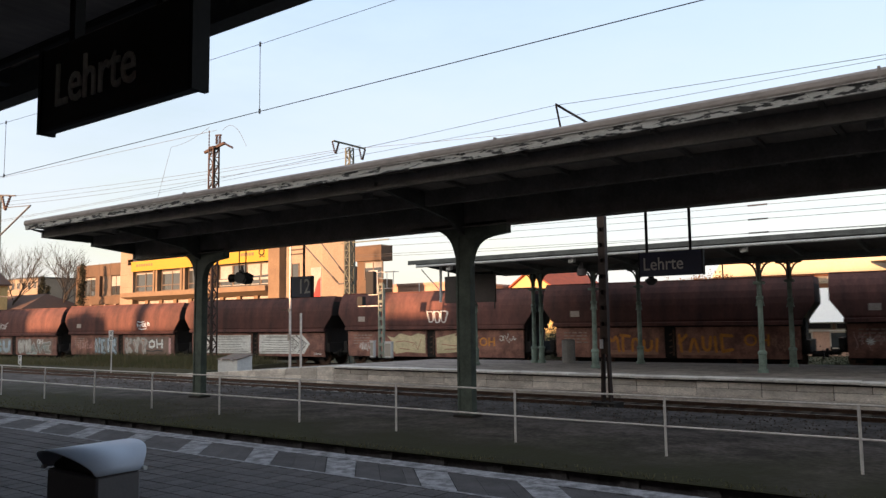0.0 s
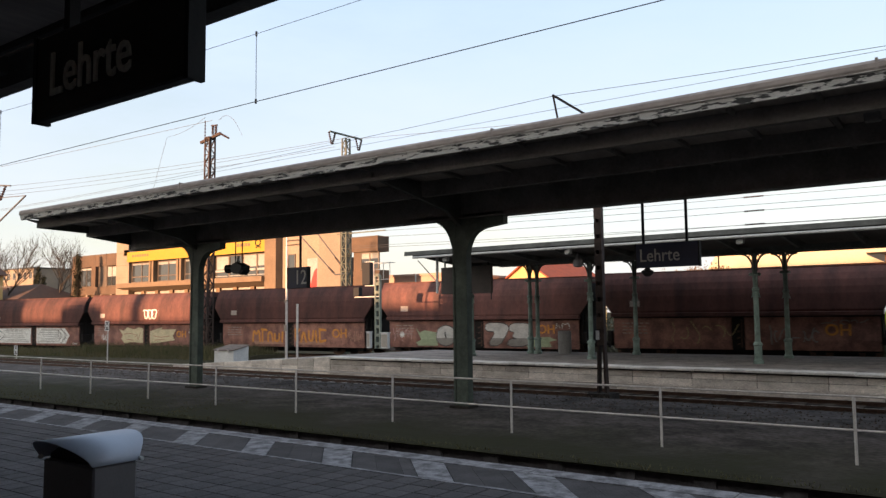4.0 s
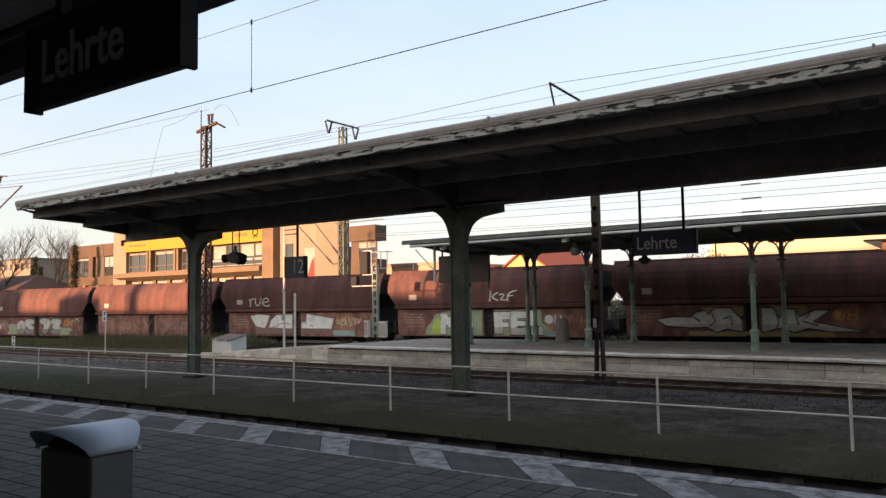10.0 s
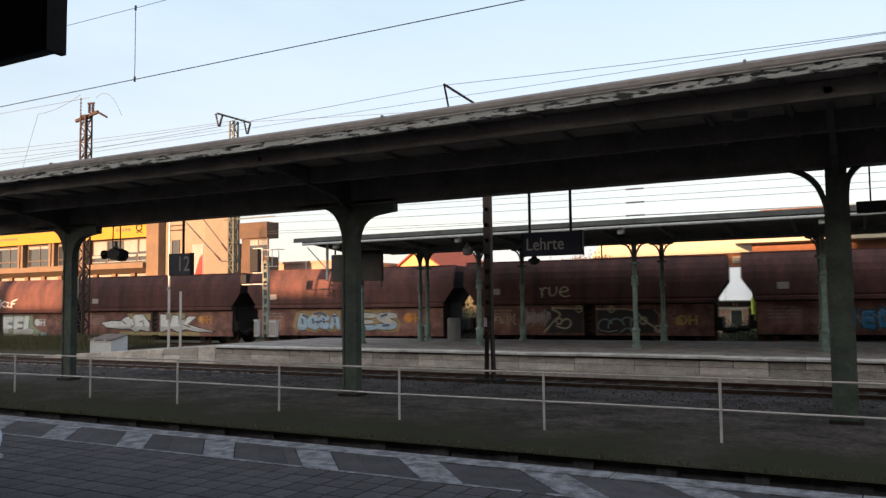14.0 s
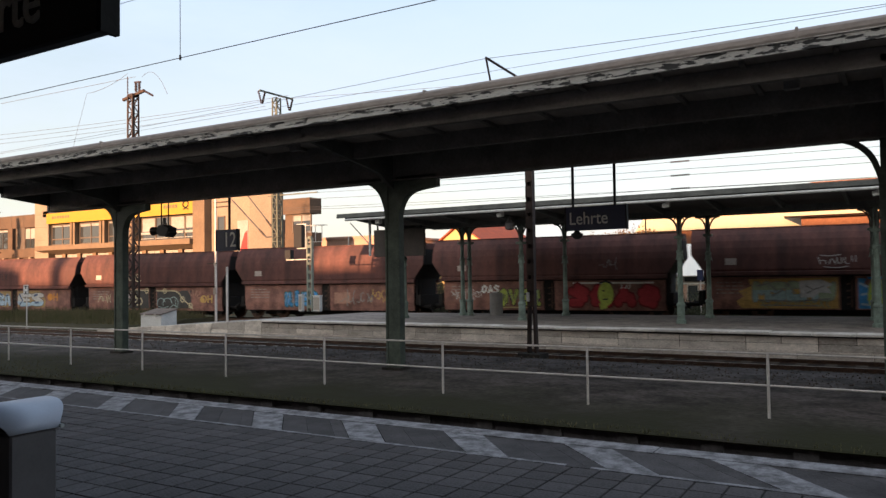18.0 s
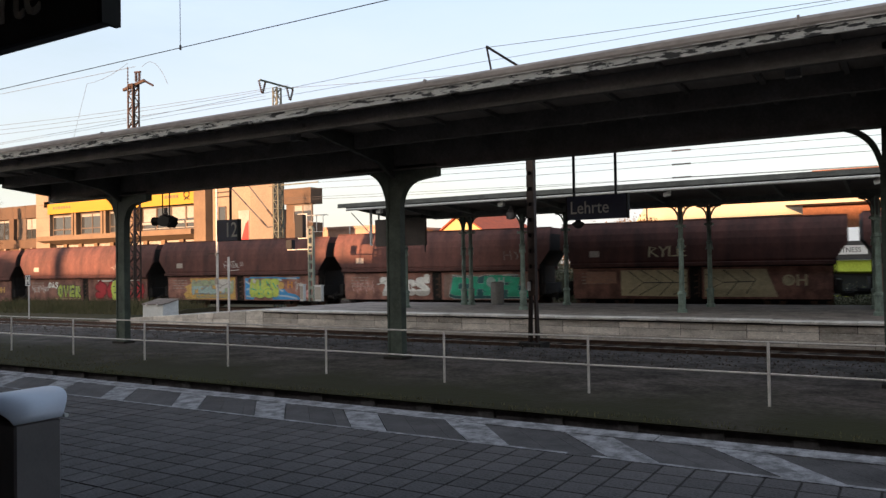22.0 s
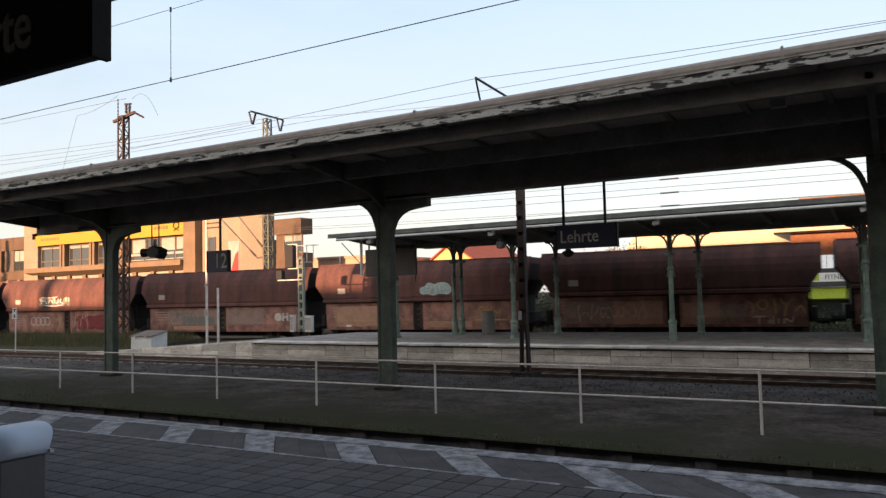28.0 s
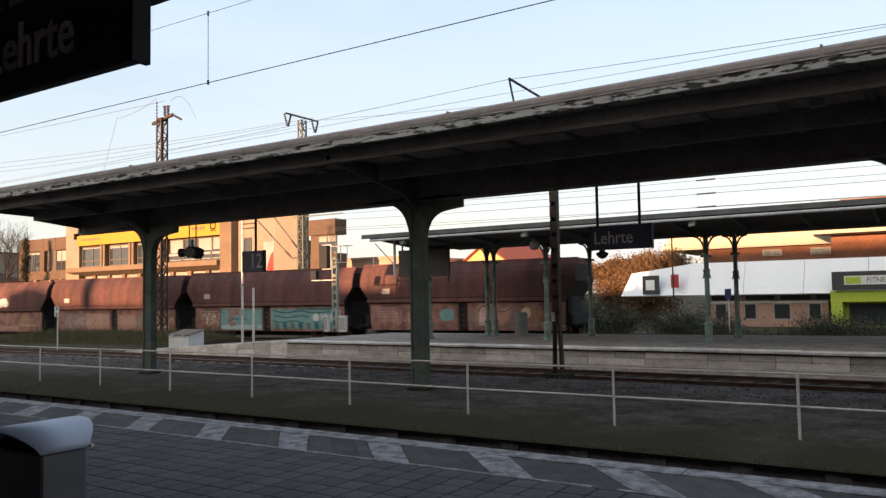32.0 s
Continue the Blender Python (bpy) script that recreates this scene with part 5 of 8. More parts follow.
def post_building():
    t = thing("office_building", "sunlit beige office building with a yellow fascia band", "building", pose(0, 69, 0))
    W = M["post_wall"]
    # core set back behind the front
    bm = bm_new()
    box(bm, -126, -74.9, .9, 18, -1.05, 9.7)
    part("core", bm, M["post_brown"], t)
    # left wing
    bm = bm_new()
    box(bm, -126.8, -112.0, .6, 16, 9.8, 11.75)
    part("wing_parapet", bm, M["post_brown"], t, "brown panelled parapet")
    bm = bm_new()
    box(bm, -126.4, -113.4, .3, .9, 5.2, 6.5)
    part("wing_sill_wall", bm, M["post_brown"], t)
    for x, w in ((-126.4, 1.6), (-120.5, 1.2)):
        bm = bm_new()
        box(bm, x, x + w, .3, .95, 6.5, 9.8)
        part("wing_pier", bm, M["post_brown"], t)
    for k in range(4):
        bm = bm_new()
        box(bm, -123.3 + k * 3.3 - .02, -123.3 + k * 3.3 + .02, .57, .61, 9.85, 11.85)
        part("panel_joint", bm, M["frame"], t)
    for x, w, b in ((-124.6, 3.9, .1), (-116.6, 2.7, .5)):
        window(t, x, x + w, .8, 6.6, 9.7, M["frame"], 1, b)
    bm = bm_new()
    box(bm, -119.1, -116.7, .75, .9, 6.5, 9.8)
    part("recess_panel", bm, M["frame"], t, "dark recessed panel")
    for x in (-122, -118, -115):
        bm = bm_new()
        box(bm, x, x + .5, .3, .9, 3.0, 5.2)
        part("post", bm, M["post_pale"], t)
    bm = bm_new()
    box(bm, -111.9, -108.5, -.6, 3, -1.05, 13.2)
    part("pier", bm, M["post_pale"], t, "pale sunlit pier")
    for k in range(1, 7):
        bm = bm_new()
        box(bm, -111.9, -108.5, -.606, -.6, 1.9 * k - .02, 1.9 * k + .02)
        part("panel_joint", bm, M["post_wall"], t)
    # yellow band and roof edge
    bm = bm_new()
    box(bm, -108.4, -76.3, -1.0, -.6, 9.9, 11.4)
    b = part("fascia_band", bm, M["yellow"], t, "bright yellow fascia band")
    bm = bm_new()
    for k in range(7):
        box(bm, -107 + k * .62, -106.6 + k * .62, -1.03, -1.0, 10.6, 10.95)
    part("sign_bar", bm, M["post_wall"], b, kind="stuff")
    bm = bm_new()
    for k in range(5):
        box(bm, -82.9 + k * .55, -82.5 + k * .55, -1.03, -1.0, 10.75, 11.15)
    part("sign_bar", bm, M["post_wall"], b, kind="stuff")
    bm = bm_new()
    sweep(bm, [(-78.7 + .5 * math.cos(a * .55), -1.03, 11.1 + .42 * math.sin(a * .55)) for a in range(12)], .09, 6)
    sweep(bm, [(-79.3, -1.03, 11.5), (-78.7, -1.03, 11.45), (-78.0, -1.03, 11.55)], .09, 6)
    bar(bm, (-79.1, -1.03, 10.45), (-78.8, -1.03, 10.55), .12)
    bar(bm, (-78.6, -1.03, 10.55), (-78.2, -1.03, 10.45), .12)
    part("emblem", bm, M["black"], b, "dark curled emblem")
    bm = bm_new()
    box(bm, -109.9, -77.0, -.6, 12, 11.0, 11.85)
    part("roof", bm, M["darkgrey"], t)
    bm = bm_new()
    box(bm, -108.5, -103.5, 2, 6, 11.9, 12.9)
    part("roof_house", bm, M["darkgrey"], t)
    # window bays with piers
    for k, x in enumerate((-108.4, -101.75, -95.3)):
        window(t, x, x + 5.2, -.1, 6.75, 9.8, M["frame"], 1, .06 if k != 1 else .12, .16)
        bm = bm_new()
        box(bm, x + .2, x + 5.0, -.17, -.155, 7.55, 7.72)
        part("transom", bm, M["frame"], t)
        for dx in (5.25, 5.95):
            bm = bm_new()
            box(bm, x + dx, x + dx + .45, -.75, .9, 6.2, 9.85)
            part("pier", bm, W, t)
    for k in range(4):
        x = -88.3 + k * 2.83
        window(t, x, x + 2.78, -.1, 6.7, 9.8, M["frame"], 0, (.55, .0, .5, .48)[k], .13)
        bm = bm_new()
        box(bm, x + .1, x + 2.68, -.32, -.24, 7.55, 7.85)
        part("blind_rail", bm, M["blind"], t)
        bm = bm_new()
        box(bm, x + .1, x + 2.68, -.3, -.26, 6.95, 7.05)
        part("rail", bm, M["blind"], t)
    # balcony slab with sloping underside, and lower storey
    bm = bm_new()
    prism(bm, [(-1.9, 6.0), (-1.9, 6.65), (.9, 6.65), (.9, 5.4)], "x", -109.8, -77.0)
    part("balcony", bm, W, t, "projecting concrete ledge")
    bm = bm_new()
    box(bm, -109.8, -77.0, .2, .9, -1.05, 3.4)
    part("lower_wall", bm, W, t)
    for k in range(9):
        x = -109 + k * 3.55
        window(t, x, x + 2.4, .45, 3.5, 5.4, M["frame_white"], 1, .2, .12)
        bm = bm_new()
        box(bm, x + 2.5, x + 3.3, .25, .9, 3.4, 5.5)
        part("pier", bm, W, t)
    # stair pier and tower
    bm = bm_new()
    box(bm, -77.0, -74.9, -1.4, 4, -1.05, 11.9)
    part("stair_pier", bm, W, t, "rough beige pier")
    bm = bm_new()
    box(bm, -75.0, -68.3, -.3, 4, -1.05, 13.4)
    part("tower", bm, M["post_pale"], t, "pale sunlit tower wall")
    bm = bm_new()
    prism(bm, [(-68.3, -.3), (-65.9, .9), (-65.9, 3), (-68.3, 3)], "z", -1.05, 13.2)
    part("tower_side", bm, M["post_pale"], t)
    window(t, -73.7, -72.4, -.38, 7.2, 9.3, M["frame"], 0, 0, .1)
    bm = bm_new()
    box(bm, -70.3, -68.5, -.36, -.3, 4.6, 8.6)
    p = part("poster", bm, M["blind"], t, "pale poster with a red patch")
    bm = bm_new()
    prism(bm, [(-69.9, 4.9), (-68.6, 4.7), (-68.6, 7.4), (-69.1, 7.0), (-69.5, 6.0)], "y", -.375, -.36)
    part("poster_patch", bm, M["red"], p)
    # small stair head with a window
    bm = bm_new()
    box(bm, -64.6, -60.4, 1.5, 3.6, 9.15, 11.0)
    part("stair_head", bm, M["post_brown"], t, "brown panelled stair head")
    bm = bm_new()
    box(bm, -64.6, -60.4, 1.8, 3.6, -1.05, 6.9)
    part("stair_wall", bm, M["post_brown"], t)
    bm = bm_new()
    box(bm, -64.6, -63.5, 1.9, 3.6, 6.9, 9.15)
    part("stair_jamb", bm, M["post_brown"], t)
    window(t, -63.45, -60.5, 1.9, 6.95, 9.1, M["frame"], 1, .3, .15)
    return t


post_building()


def plain_block(name, x0, x1, y0, y1, z1, wall, label, roof=None, windows=0, wz=(2, 3.5)):
    t = thing(name, label, "building", pose(0, 0, 0))
    bm = bm_new()
    box(bm, x0, x1, y0, y1, -1.05, z1)
    part("wall", bm, wall, t)
    bm = bm_new()
    box(bm, x0 - .2, x1 + .2, y0 - .2, y1 + .2, z1, z1 + .3)
    part("roof", bm, roof or M["darkgrey"], t)
    for k in range(windows):
        x = x0 + (x1 - x0) * (k + .3) / windows
        window(t, x, x + (x1 - x0) / windows * .5, y0 - .06, wz[0], wz[1], M["frame_white"], 1)
    return t


b = plain_block("commercial_building", -74, -55.6, 78, 95, 6.35, M["pinkbrick"], "long low brown building behind the freight track", M["pinkbrick"], windows=6, wz=(2.5, 4.5))
bm = bm_new()
tube(bm, (-60.3, 77.7, -1), (-60.3, 77.7, 6.6), .08, 6)
part("down_pipe", bm, M["white"], b)


def gable_house(x0, x1, y0, y1, eave, ridge, wall, roof, label, along="y"):
    t = thing("house", label, "house", pose(0, 0, 0))
    bm = bm_new()
    if along == "y":
        xm = (x0 + x1) / 2
        prism(bm, [(x0, -1.05), (x1, -1.05), (x1, eave), (xm, ridge), (x0, eave)], "y", y0, y1)
    else:
        ym = (y0 + y1) / 2
        prism(bm, [(y0, -1.05), (y1, -1.05), (y1, eave), (ym, ridge), (y0, eave)], "x", x0, x1)
    part("wall", bm, wall, t)
    bm = bm_new()
    o, h = .5, .22
    if along == "y":
        s = (ridge - eave) / ((x1 - x0) / 2)
        for q in (-1, 1):
            e = xm + q * ((x1 - x0) / 2 + o)
            prism(bm, [(xm, ridge + .02), (e, eave - o * s + .02), (e, eave - o * s + h), (xm, ridge + h)], "y", y0 - o, y1 + o)
    else:
        s = (ridge - eave) / ((y1 - y0) / 2)
        for q in (-1, 1):
            e = ym + q * ((y1 - y0) / 2 + o)
            prism(bm, [(ym, ridge + .02), (e, eave - o * s + .02), (e, eave - o * s + h), (ym, ridge + h)], "x", x0 - o, x1 + o)
    part("roof", bm, roof, t)
    return t


h = gable_house(-5.2, 5.2, 0, 9.5, 5.3, 8.25, M["house_yellow"], M["redroof"], "yellow gabled house with a red tile roof", "y")
h.matrix_world = pose(-50.9, 89.6, 0, 0, 0, -15)
plain_block("garage_block", -118, -112, 60, 64, 3.0, M["brick"], "low brown brick garage block behind the track", M["redroof"])
plain_block("apartment_block", -240, -221, 110, 125, 15.6, M["post_pale"], "pale distant apartment block", windows=6, wz=(12.6, 14.6))


def hip_house(x0, x1, y0, y1, eave, ridge, inset, wall, roof, label):
    """A low house under a hipped roof."""
    t = thing("house", label, "house", pose(0, 0, 0))
    bm = bm_new()
    box(bm, x0, x1, y0, y1, -1.05, eave)
    part("wall", bm, wall, t)
    o, ym = .6, (y0 + y1) / 2
    bm = bm_new()
    low = [bm.verts.new(p) for p in ((x0 - o, y0 - o, eave), (x1 + o, y0 - o, eave), (x1 + o, y1 + o, eave), (x0 - o, y1 + o, eave))]
    top = [bm.verts.new(p) for p in ((x0 + inset, ym, ridge), (x1 - inset, ym, ridge))]
    for f in ((low[0], low[1], top[1], top[0]), (low[1], low[2], top[1]), (low[2], low[3], top[0], top[1]), (low[3], low[0], top[0]), low[::-1]):
        bm.faces.new(f)
    part("roof", bm, roof, t)
    return t


hip_house(-146, -125.6, 60, 72, 4.3, 7.2, 4.0, M["brick"], M["brownroof"], "low house with a hipped brown tile roof")
gable_house(-139.5, -129.2, 58, 59.6, 8.5, 11.0, M["house_yellow"], M["brownroof"], "tan gabled house at the edge of the yard", "y")


def store():
    t = thing("shop_building", "low shop with a tall white sloping roof edge and brick front", "building", pose(0, 60, 0))
    R = M["whiteroof"]
    # the roof edge in sheets
    for k in range(6):
        x0 = -16.3 + k * 4.0
        bm = bm_new()
        prism(bm, [(-.9, 1.32), (.5, 3.72), (.62, 3.72), (-.8, 1.25)], "x", x0 + .015, x0 + 3.985)
        part("roof_sheet", bm, R, t, "white sloping roof sheet")
    bm = bm_new()
    v = [bm.verts.new(p) for p in ((-16.3, -.9, 1.32), (-16.1, .5, 3.72), (-22.6, 5.2, 3.2), (-23.2, 4.0, 1.3), (-16.2, -.75, 1.25), (-16.0, .62, 3.7), (-22.5, 5.3, 3.15), (-23.1, 4.1, 1.22))]
    for f in ((0, 1, 2, 3), (7, 6, 5, 4), (0, 4, 5, 1), (1, 5, 6, 2), (2, 6, 7, 3), (3, 7, 4, 0)):
        bm.faces.new([v[i] for i in f])
    part("roof_sheet", bm, R, t)
    bm = bm_new()
    box(bm, -15.4, 16, .64, 16, 3.3, 3.6)
    part("flat_roof", bm, M["darkgrey"], t)
    # front wall with windows
    bm = bm_new()
    box(bm, -15.2, -6.9, .35, 14, -1.05, .66)
    box(bm, -15.2, 8, 1.0, 14, .66, 3.0)
    part("front_wall", bm, M["pinkbrick"], t)
    for k in range(7):
        x = -15 + k * 2.4
        window(t, x, x + 2.2, .9, .78, 1.3, M["frame_white"], 0, 0, .08)
    for x0, x1 in ((-14.6, -13.7), (-12.52, -11.6), (-10.5, -9.3), (-8.2, -7.3)):
        window(t, x0, x1, .30, -.55, .655, M["frame_white"], 0, 0, .09)
    bm = bm_new()
    box(bm, -15.2, -6.9, .2, .95, .661, .78)
    part("sill_band", bm, M["white"], t, "pale sill band")
    # dark name panel and green entrance
    bm = bm_new()
    box(bm, -6.45, 5, -1.2, -.95, 1.5, 2.75)
    n = part("name_panel", bm, M["darkgrey"], t, "dark grey shop name panel")
    bm = bm_new()
    box(bm, -5.7, -2.5, -1.23, -1.2, 1.85, 2.45)
    part("sign_plate", bm, M["letter"], n, "pale sign plate")
    bm = bm_new()
    box(bm, -5.62, -4.7, -1.25, -1.23, 1.92, 2.38)
    part("logo_patch", bm, M["lime"], n)
    lettering("lettering", "FITNESS", .46, M["darkgrey"], n, pose(-3.62, -1.24, 2.14, 90, 0, 0), squeeze=.92)
    bm = bm_new()
    box(bm, -6.6, 5, -.9, .8, .70, 1.46)
    box(bm, -6.6, -5.9, -.86, .8, -1.05, .699)
    box(bm, -5.9, 5, .3, .8, -1.05, .699)
    box(bm, -1.9, 5, -.86, .29, -1.05, .699)
    part("green_front", bm, M["lime"], t, "lime green entrance wall")
    bm = bm_new()
    box(bm, -5.6, -2.1, .22, .296, -.95, .55)
    part("shop_window", bm, M["pane"], t)
    # wall signs on the slanted end
    bm = bm_new()
    prism(bm, [(-20.6, 1.9), (-19.0, .8), (-18.9, .9), (-20.5, 2.0)], "z", 1.4, 2.9)
    part("frame_sign", bm, M["darkgrey"], t, "dark square sign frame")
    bm = bm_new()
    prism(bm, [(-20.25, 1.62), (-19.35, 1.0), (-19.33, 1.03), (-20.23, 1.65)], "z", 1.75, 2.55)
    part("sign_field", bm, M["whiteroof"], t, "pale field of the square sign")
    bm = bm_new()
    prism(bm, [(-17.7, -.1), (-17.0, -.7), (-16.95, -.6), (-17.6, 0)], "z", 1.9, 2.9)
    part("red_sign", bm, M["red"], t, "small red sign")
    return t


store()


def upper_building():
    t = thing("retail_hall", "brick hall with a wide sunlit cream roof edge", "building", pose(0, 74, 0))
    bm = bm_new()
    prism(bm, [(-22.5, 5.45), (-8.0, 5.45), (-9.3, 6.12), (-9.3, 7.45), (-21.2, 7.45)], "y", -.6, 12)
    part("roof_edge", bm, M["cream"], t, "sunlit cream roof edge")
    bm = bm_new()
    box(bm, -18.5, 20, .2, 12, -1.05, 5.4)
    part("wall", bm, M["brick"], t)
    for x in (-13.6, -9.7):
        window(t, x, x + 1.6, .1, 4.6, 5.2, M["frame_white"], 1, .6, .1)
    bm = bm_new()
    box(bm, -9.1, 14, -3.0, .1, 6.15, 6.5)
    part("eave", bm, M["cream"], t)
    bm = bm_new()
    box(bm, -8.0, 20, -.2, .2, 3.0, 6.4)
    part("brick_front", bm, M["brick"], t, "orange sunlit brick front")
    bm = bm_new()
    box(bm, -7.6, 22, 4, 14, 7.2, 9.6)
    part("upper_storey", bm, M["brick"], t)
    return t


upper_building()


def shade_walls():
    """Unseen walls added behind the home platform, stepped as hall, link and pavilion to shape the shadow over the
    tracks.
    """
    for nm, x0, x1, h in (("shade_wall_hall", -28.6, -9, 9.7), ("shade_wall_front", -9, 90, 14.5), ("shade_wall_link", -32.6, -28.6, 4.3), ("shade_wall_pavilion", -47, -32.6, 5.8), ("shade_wall_wing", -150, -47, 3.5)):
        bm = bm_new()
        box(bm, x0 + .01, x1 - .01, -14, -12, -1.05, h)
        wall = solid(nm, bm, M["station"], "unseen brick wall added behind the home platform to shade the tracks", "wall", "structure")
        if x0 == -150:
            # raised pieces added to cast the dark bands between sunlit stretches of the train
            for a, b, top in ((-52.7, -51.9, 6.4), (-60.2, -55.8, 4.9), (-71, -65.0, 5.6)):
                bm = bm_new()
                c = (a + b) / 2
                prism(bm, [(a, 3.5), (b, 3.5), (b, top - .5), (c, top), (a, top - .5)], "y", -13.9, -12.1)
                part("shade_gable", bm, M["station"], wall)


shade_walls()


# ------------------------------------------------------------------ plants
def twig_tree(x, y, z, h, seed, label, leaf=None, spread=.6):
    """A trunk with limbs that fork down to twigs; leaf: material of small leaves."""
    r = random.Random(seed)
    t = thing("tree", label, "tree", pose(x, y, z))
    trunk, limbs, tips = bm_new(), bm_new(), []
    def grow(a, d, length, rad, level):
        b = a + d * length
        tube(trunk if level == 0 else limbs, a, b, rad, 6 if level < 2 else 3, rad * .68)
        if level >= (5 if leaf else 6) or rad < .006:
            tips.append(b)
            return
        if level >= 3:
            tips.append(b)
        for k in range(3 if level < 4 else 2):
            e = Vector((r.uniform(-1, 1), r.uniform(-1, 1), r.uniform(-.15, .8))).normalized()
            grow(a.lerp(b, r.uniform(.6, 1.0)) if k else b, (d * (1 - spread * .6) + e * spread).normalized(), length * r.uniform(.62, .82), rad * .62, level + 1)
    grow(Vector((0, 0, 0)), Vector((0, 0, 1)), h * .28, h * (.016 if leaf else .011), 0)
    part("trunk", trunk, M["bark"], t)
    part("limb", limbs, M["bark"], t, kind="stuff")
    if leaf:
        tips += [Vector((r.gauss(0, h * .16), r.gauss(0, h * .12), h * r.uniform(.1, .72))) for _ in range(130)]
        leaves(t, "crown", [tuple(p) for p in tips], r.randrange(999), leaf, 60, h * .09, .12)
    return t


def leaves(parent, name, centres, seed, material, per, reach, size):
    q = np.random.RandomState(seed)
    c = np.repeat(np.array(centres), per, axis=0)
    n = len(c)
    c = c + q.normal(0, reach * .5, (n, 3))
    a = q.normal(0, 1, (n, 3))
    a /= np.linalg.norm(a, axis=1)[:, None]
    b = np.cross(a, q.normal(0, 1, (n, 3)))
    b /= np.linalg.norm(b, axis=1)[:, None]
    s = size * q.uniform(.5, 1.2, (n, 1))
    v = np.stack([c - a * s, c + b * s * .5, c + a * s, c - b * s * .5], 1).reshape(-1, 3)
    f = (np.arange(n)[:, None] * 4 + np.arange(4)[None]).tolist()
    me = bpy.data.meshes.new(name)
    me.from_pydata(v.tolist(), [], f)
    me.materials.append(material)
    ob = new(name, me)
    ob.parent = parent
    return tagged(ob, kind="stuff")


def bush(x, y, z, w, h, seed, material=None):
    r = random.Random(seed)
    t = thing("bush", "dense dark bush behind the far platform", "bush", pose(x, y, z), group="bushes")
    bm = bm_new()
    cs = []
    for k in range(16):
        e = (r.uniform(-w / 2, w / 2), r.uniform(-w / 3, w / 3), h * r.uniform(.45, 1.0) * (1 - .25 * abs(r.uniform(-1, 1))))
        tube(bm, (e[0] * .3, e[1] * .3, 0), e, .03, 4, .008)
        for f in (.35, .6, .85, 1.0):
            cs.append((e[0] * (.3 + .7 * f), e[1] * (.3 + .7 * f), e[2] * f))
    part("stem", bm, M["bark"], t, kind="stuff")
    leaves(t, "foliage", cs, seed, material or M["leaf"], 56, .6, .062)
    return t


for k in range(26):
    rr = random.Random(100 + k)
    x = -27 + k * 1.35 + rr.uniform(-.4, .4)
    tall = rr.choice((2.3, 2.8, 3.3)) if x < -15.5 else rr.choice((1.8, 2.2)) if x < -13.5 else rr.choice((1.3, 1.6)) if x < -10.3 else rr.choice((.3, .4, .5)) if x < -6.4 else rr.choice((1.0, 1.3, 1.5))
    bush(x, 43.5 + .1 * x + rr.uniform(-.8, .8), -1.05, rr.uniform(1.8, 2.8), tall, 40 + k)
twig_tree(-22.2, 70, -1.05, 8.2, 24, "autumn tree with dense orange-brown leaves", M["leaf_brown"], .7)
twig_tree(-24.2, 71, -1.05, 7.6, 4, "autumn tree with dense orange-brown leaves", M["leaf_brown"], .7)
twig_tree(-25.8, 70, -1.05, 6.4, 14, "small autumn tree with orange-brown leaves", M["leaf_brown"], .7)
twig_tree(-23.2, 69, -1.05, 5.8, 34, "small autumn tree with orange-brown leaves", M["leaf_brown"], .7)
twig_tree(-134, 62, -1.05, 21, 7, "bare winter tree with fine twigs", None, .5)
twig_tree(-141, 66, -1.05, 22, 8, "bare winter tree with fine twigs", None, .5)
twig_tree(-165, 70, -1.05, 20, 9, "bare winter tree with fine twigs", None, .5)
twig_tree(-158, 60, -1.05, 15, 10, "bare winter tree with fine twigs", None, .5)
twig_tree(-128, 68, -1.05, 18, 12, "bare winter tree with fine twigs", None, .5)
twig_tree(-136, 72, -1.05, 21, 13, "bare winter tree with fine twigs", None, .5)
twig_tree(-146, 64, -1.05, 20, 15, "bare winter tree with fine twigs", None, .5)
twig_tree(-183, 74, -1.05, 18, 11, "bare winter tree with fine twigs", None, .5)


def mound():
    """A low grassy bank in front of the freight track."""
    t = thing("grass_bank", "low bank with rough dry grass beside the freight track", "bank", pose(0, 30.3, 0, 0, 0, TRAIN_TURN), kind="structure")
    bm = bm_new()
    prism(bm, [(-5.0, -1.05), (3.4, -1.05), (3.2, -.75), (1.5, -.45), (0, -.42), (-2.5, -.7)], "x", -130, -31.5)
    part("bank", bm, M["ground"], t)
    g = blades("bank_grass", [(-75, -31.6, -2.6, 2.2, -.58, 16000, .34), (-46, -31.6, -1.2, 1.6, -.5, 5000, .6)], 21, M["grass"], "")
    g.parent = t
    del g["category"]


mound()


def conifer(x, y, z, h, seed):
    t = thing("conifer", "slim dark conifer near the office building", "tree", pose(x, y, z))
    r = random.Random(seed)
    bm = bm_new()
    tube(bm, (0, 0, 0), (0, 0, h), .18, 6, .02)
    part("trunk", bm, M["bark"], t)
    cs = []
    for k in range(150):
        q = r.random() ** .8
        rad = (1 - q) * h * .085 + .15
        a = r.uniform(0, 6.28)
        d = rad * r.uniform(.3, 1)
        cs.append((d * math.cos(a), d * math.sin(a), h * (.08 + .92 * q)))
    leaves(t, "needles", cs, seed, M["needle"], 22, .4, .16)


conifer(-118.6, 66, -1.05, 12.6, 3)
conifer(-178.5, 90, -1.05, 14.2, 5)
conifer(-181.5, 91, -1.05, 12.6, 6)
conifer(-176.2, 90, -1.05, 11.8, 8)


# ------------------------------------------------------------------ freight train
PITCH = 12.54
BEND, LEAN = .92, .14            # the flaps fold inwards below this height


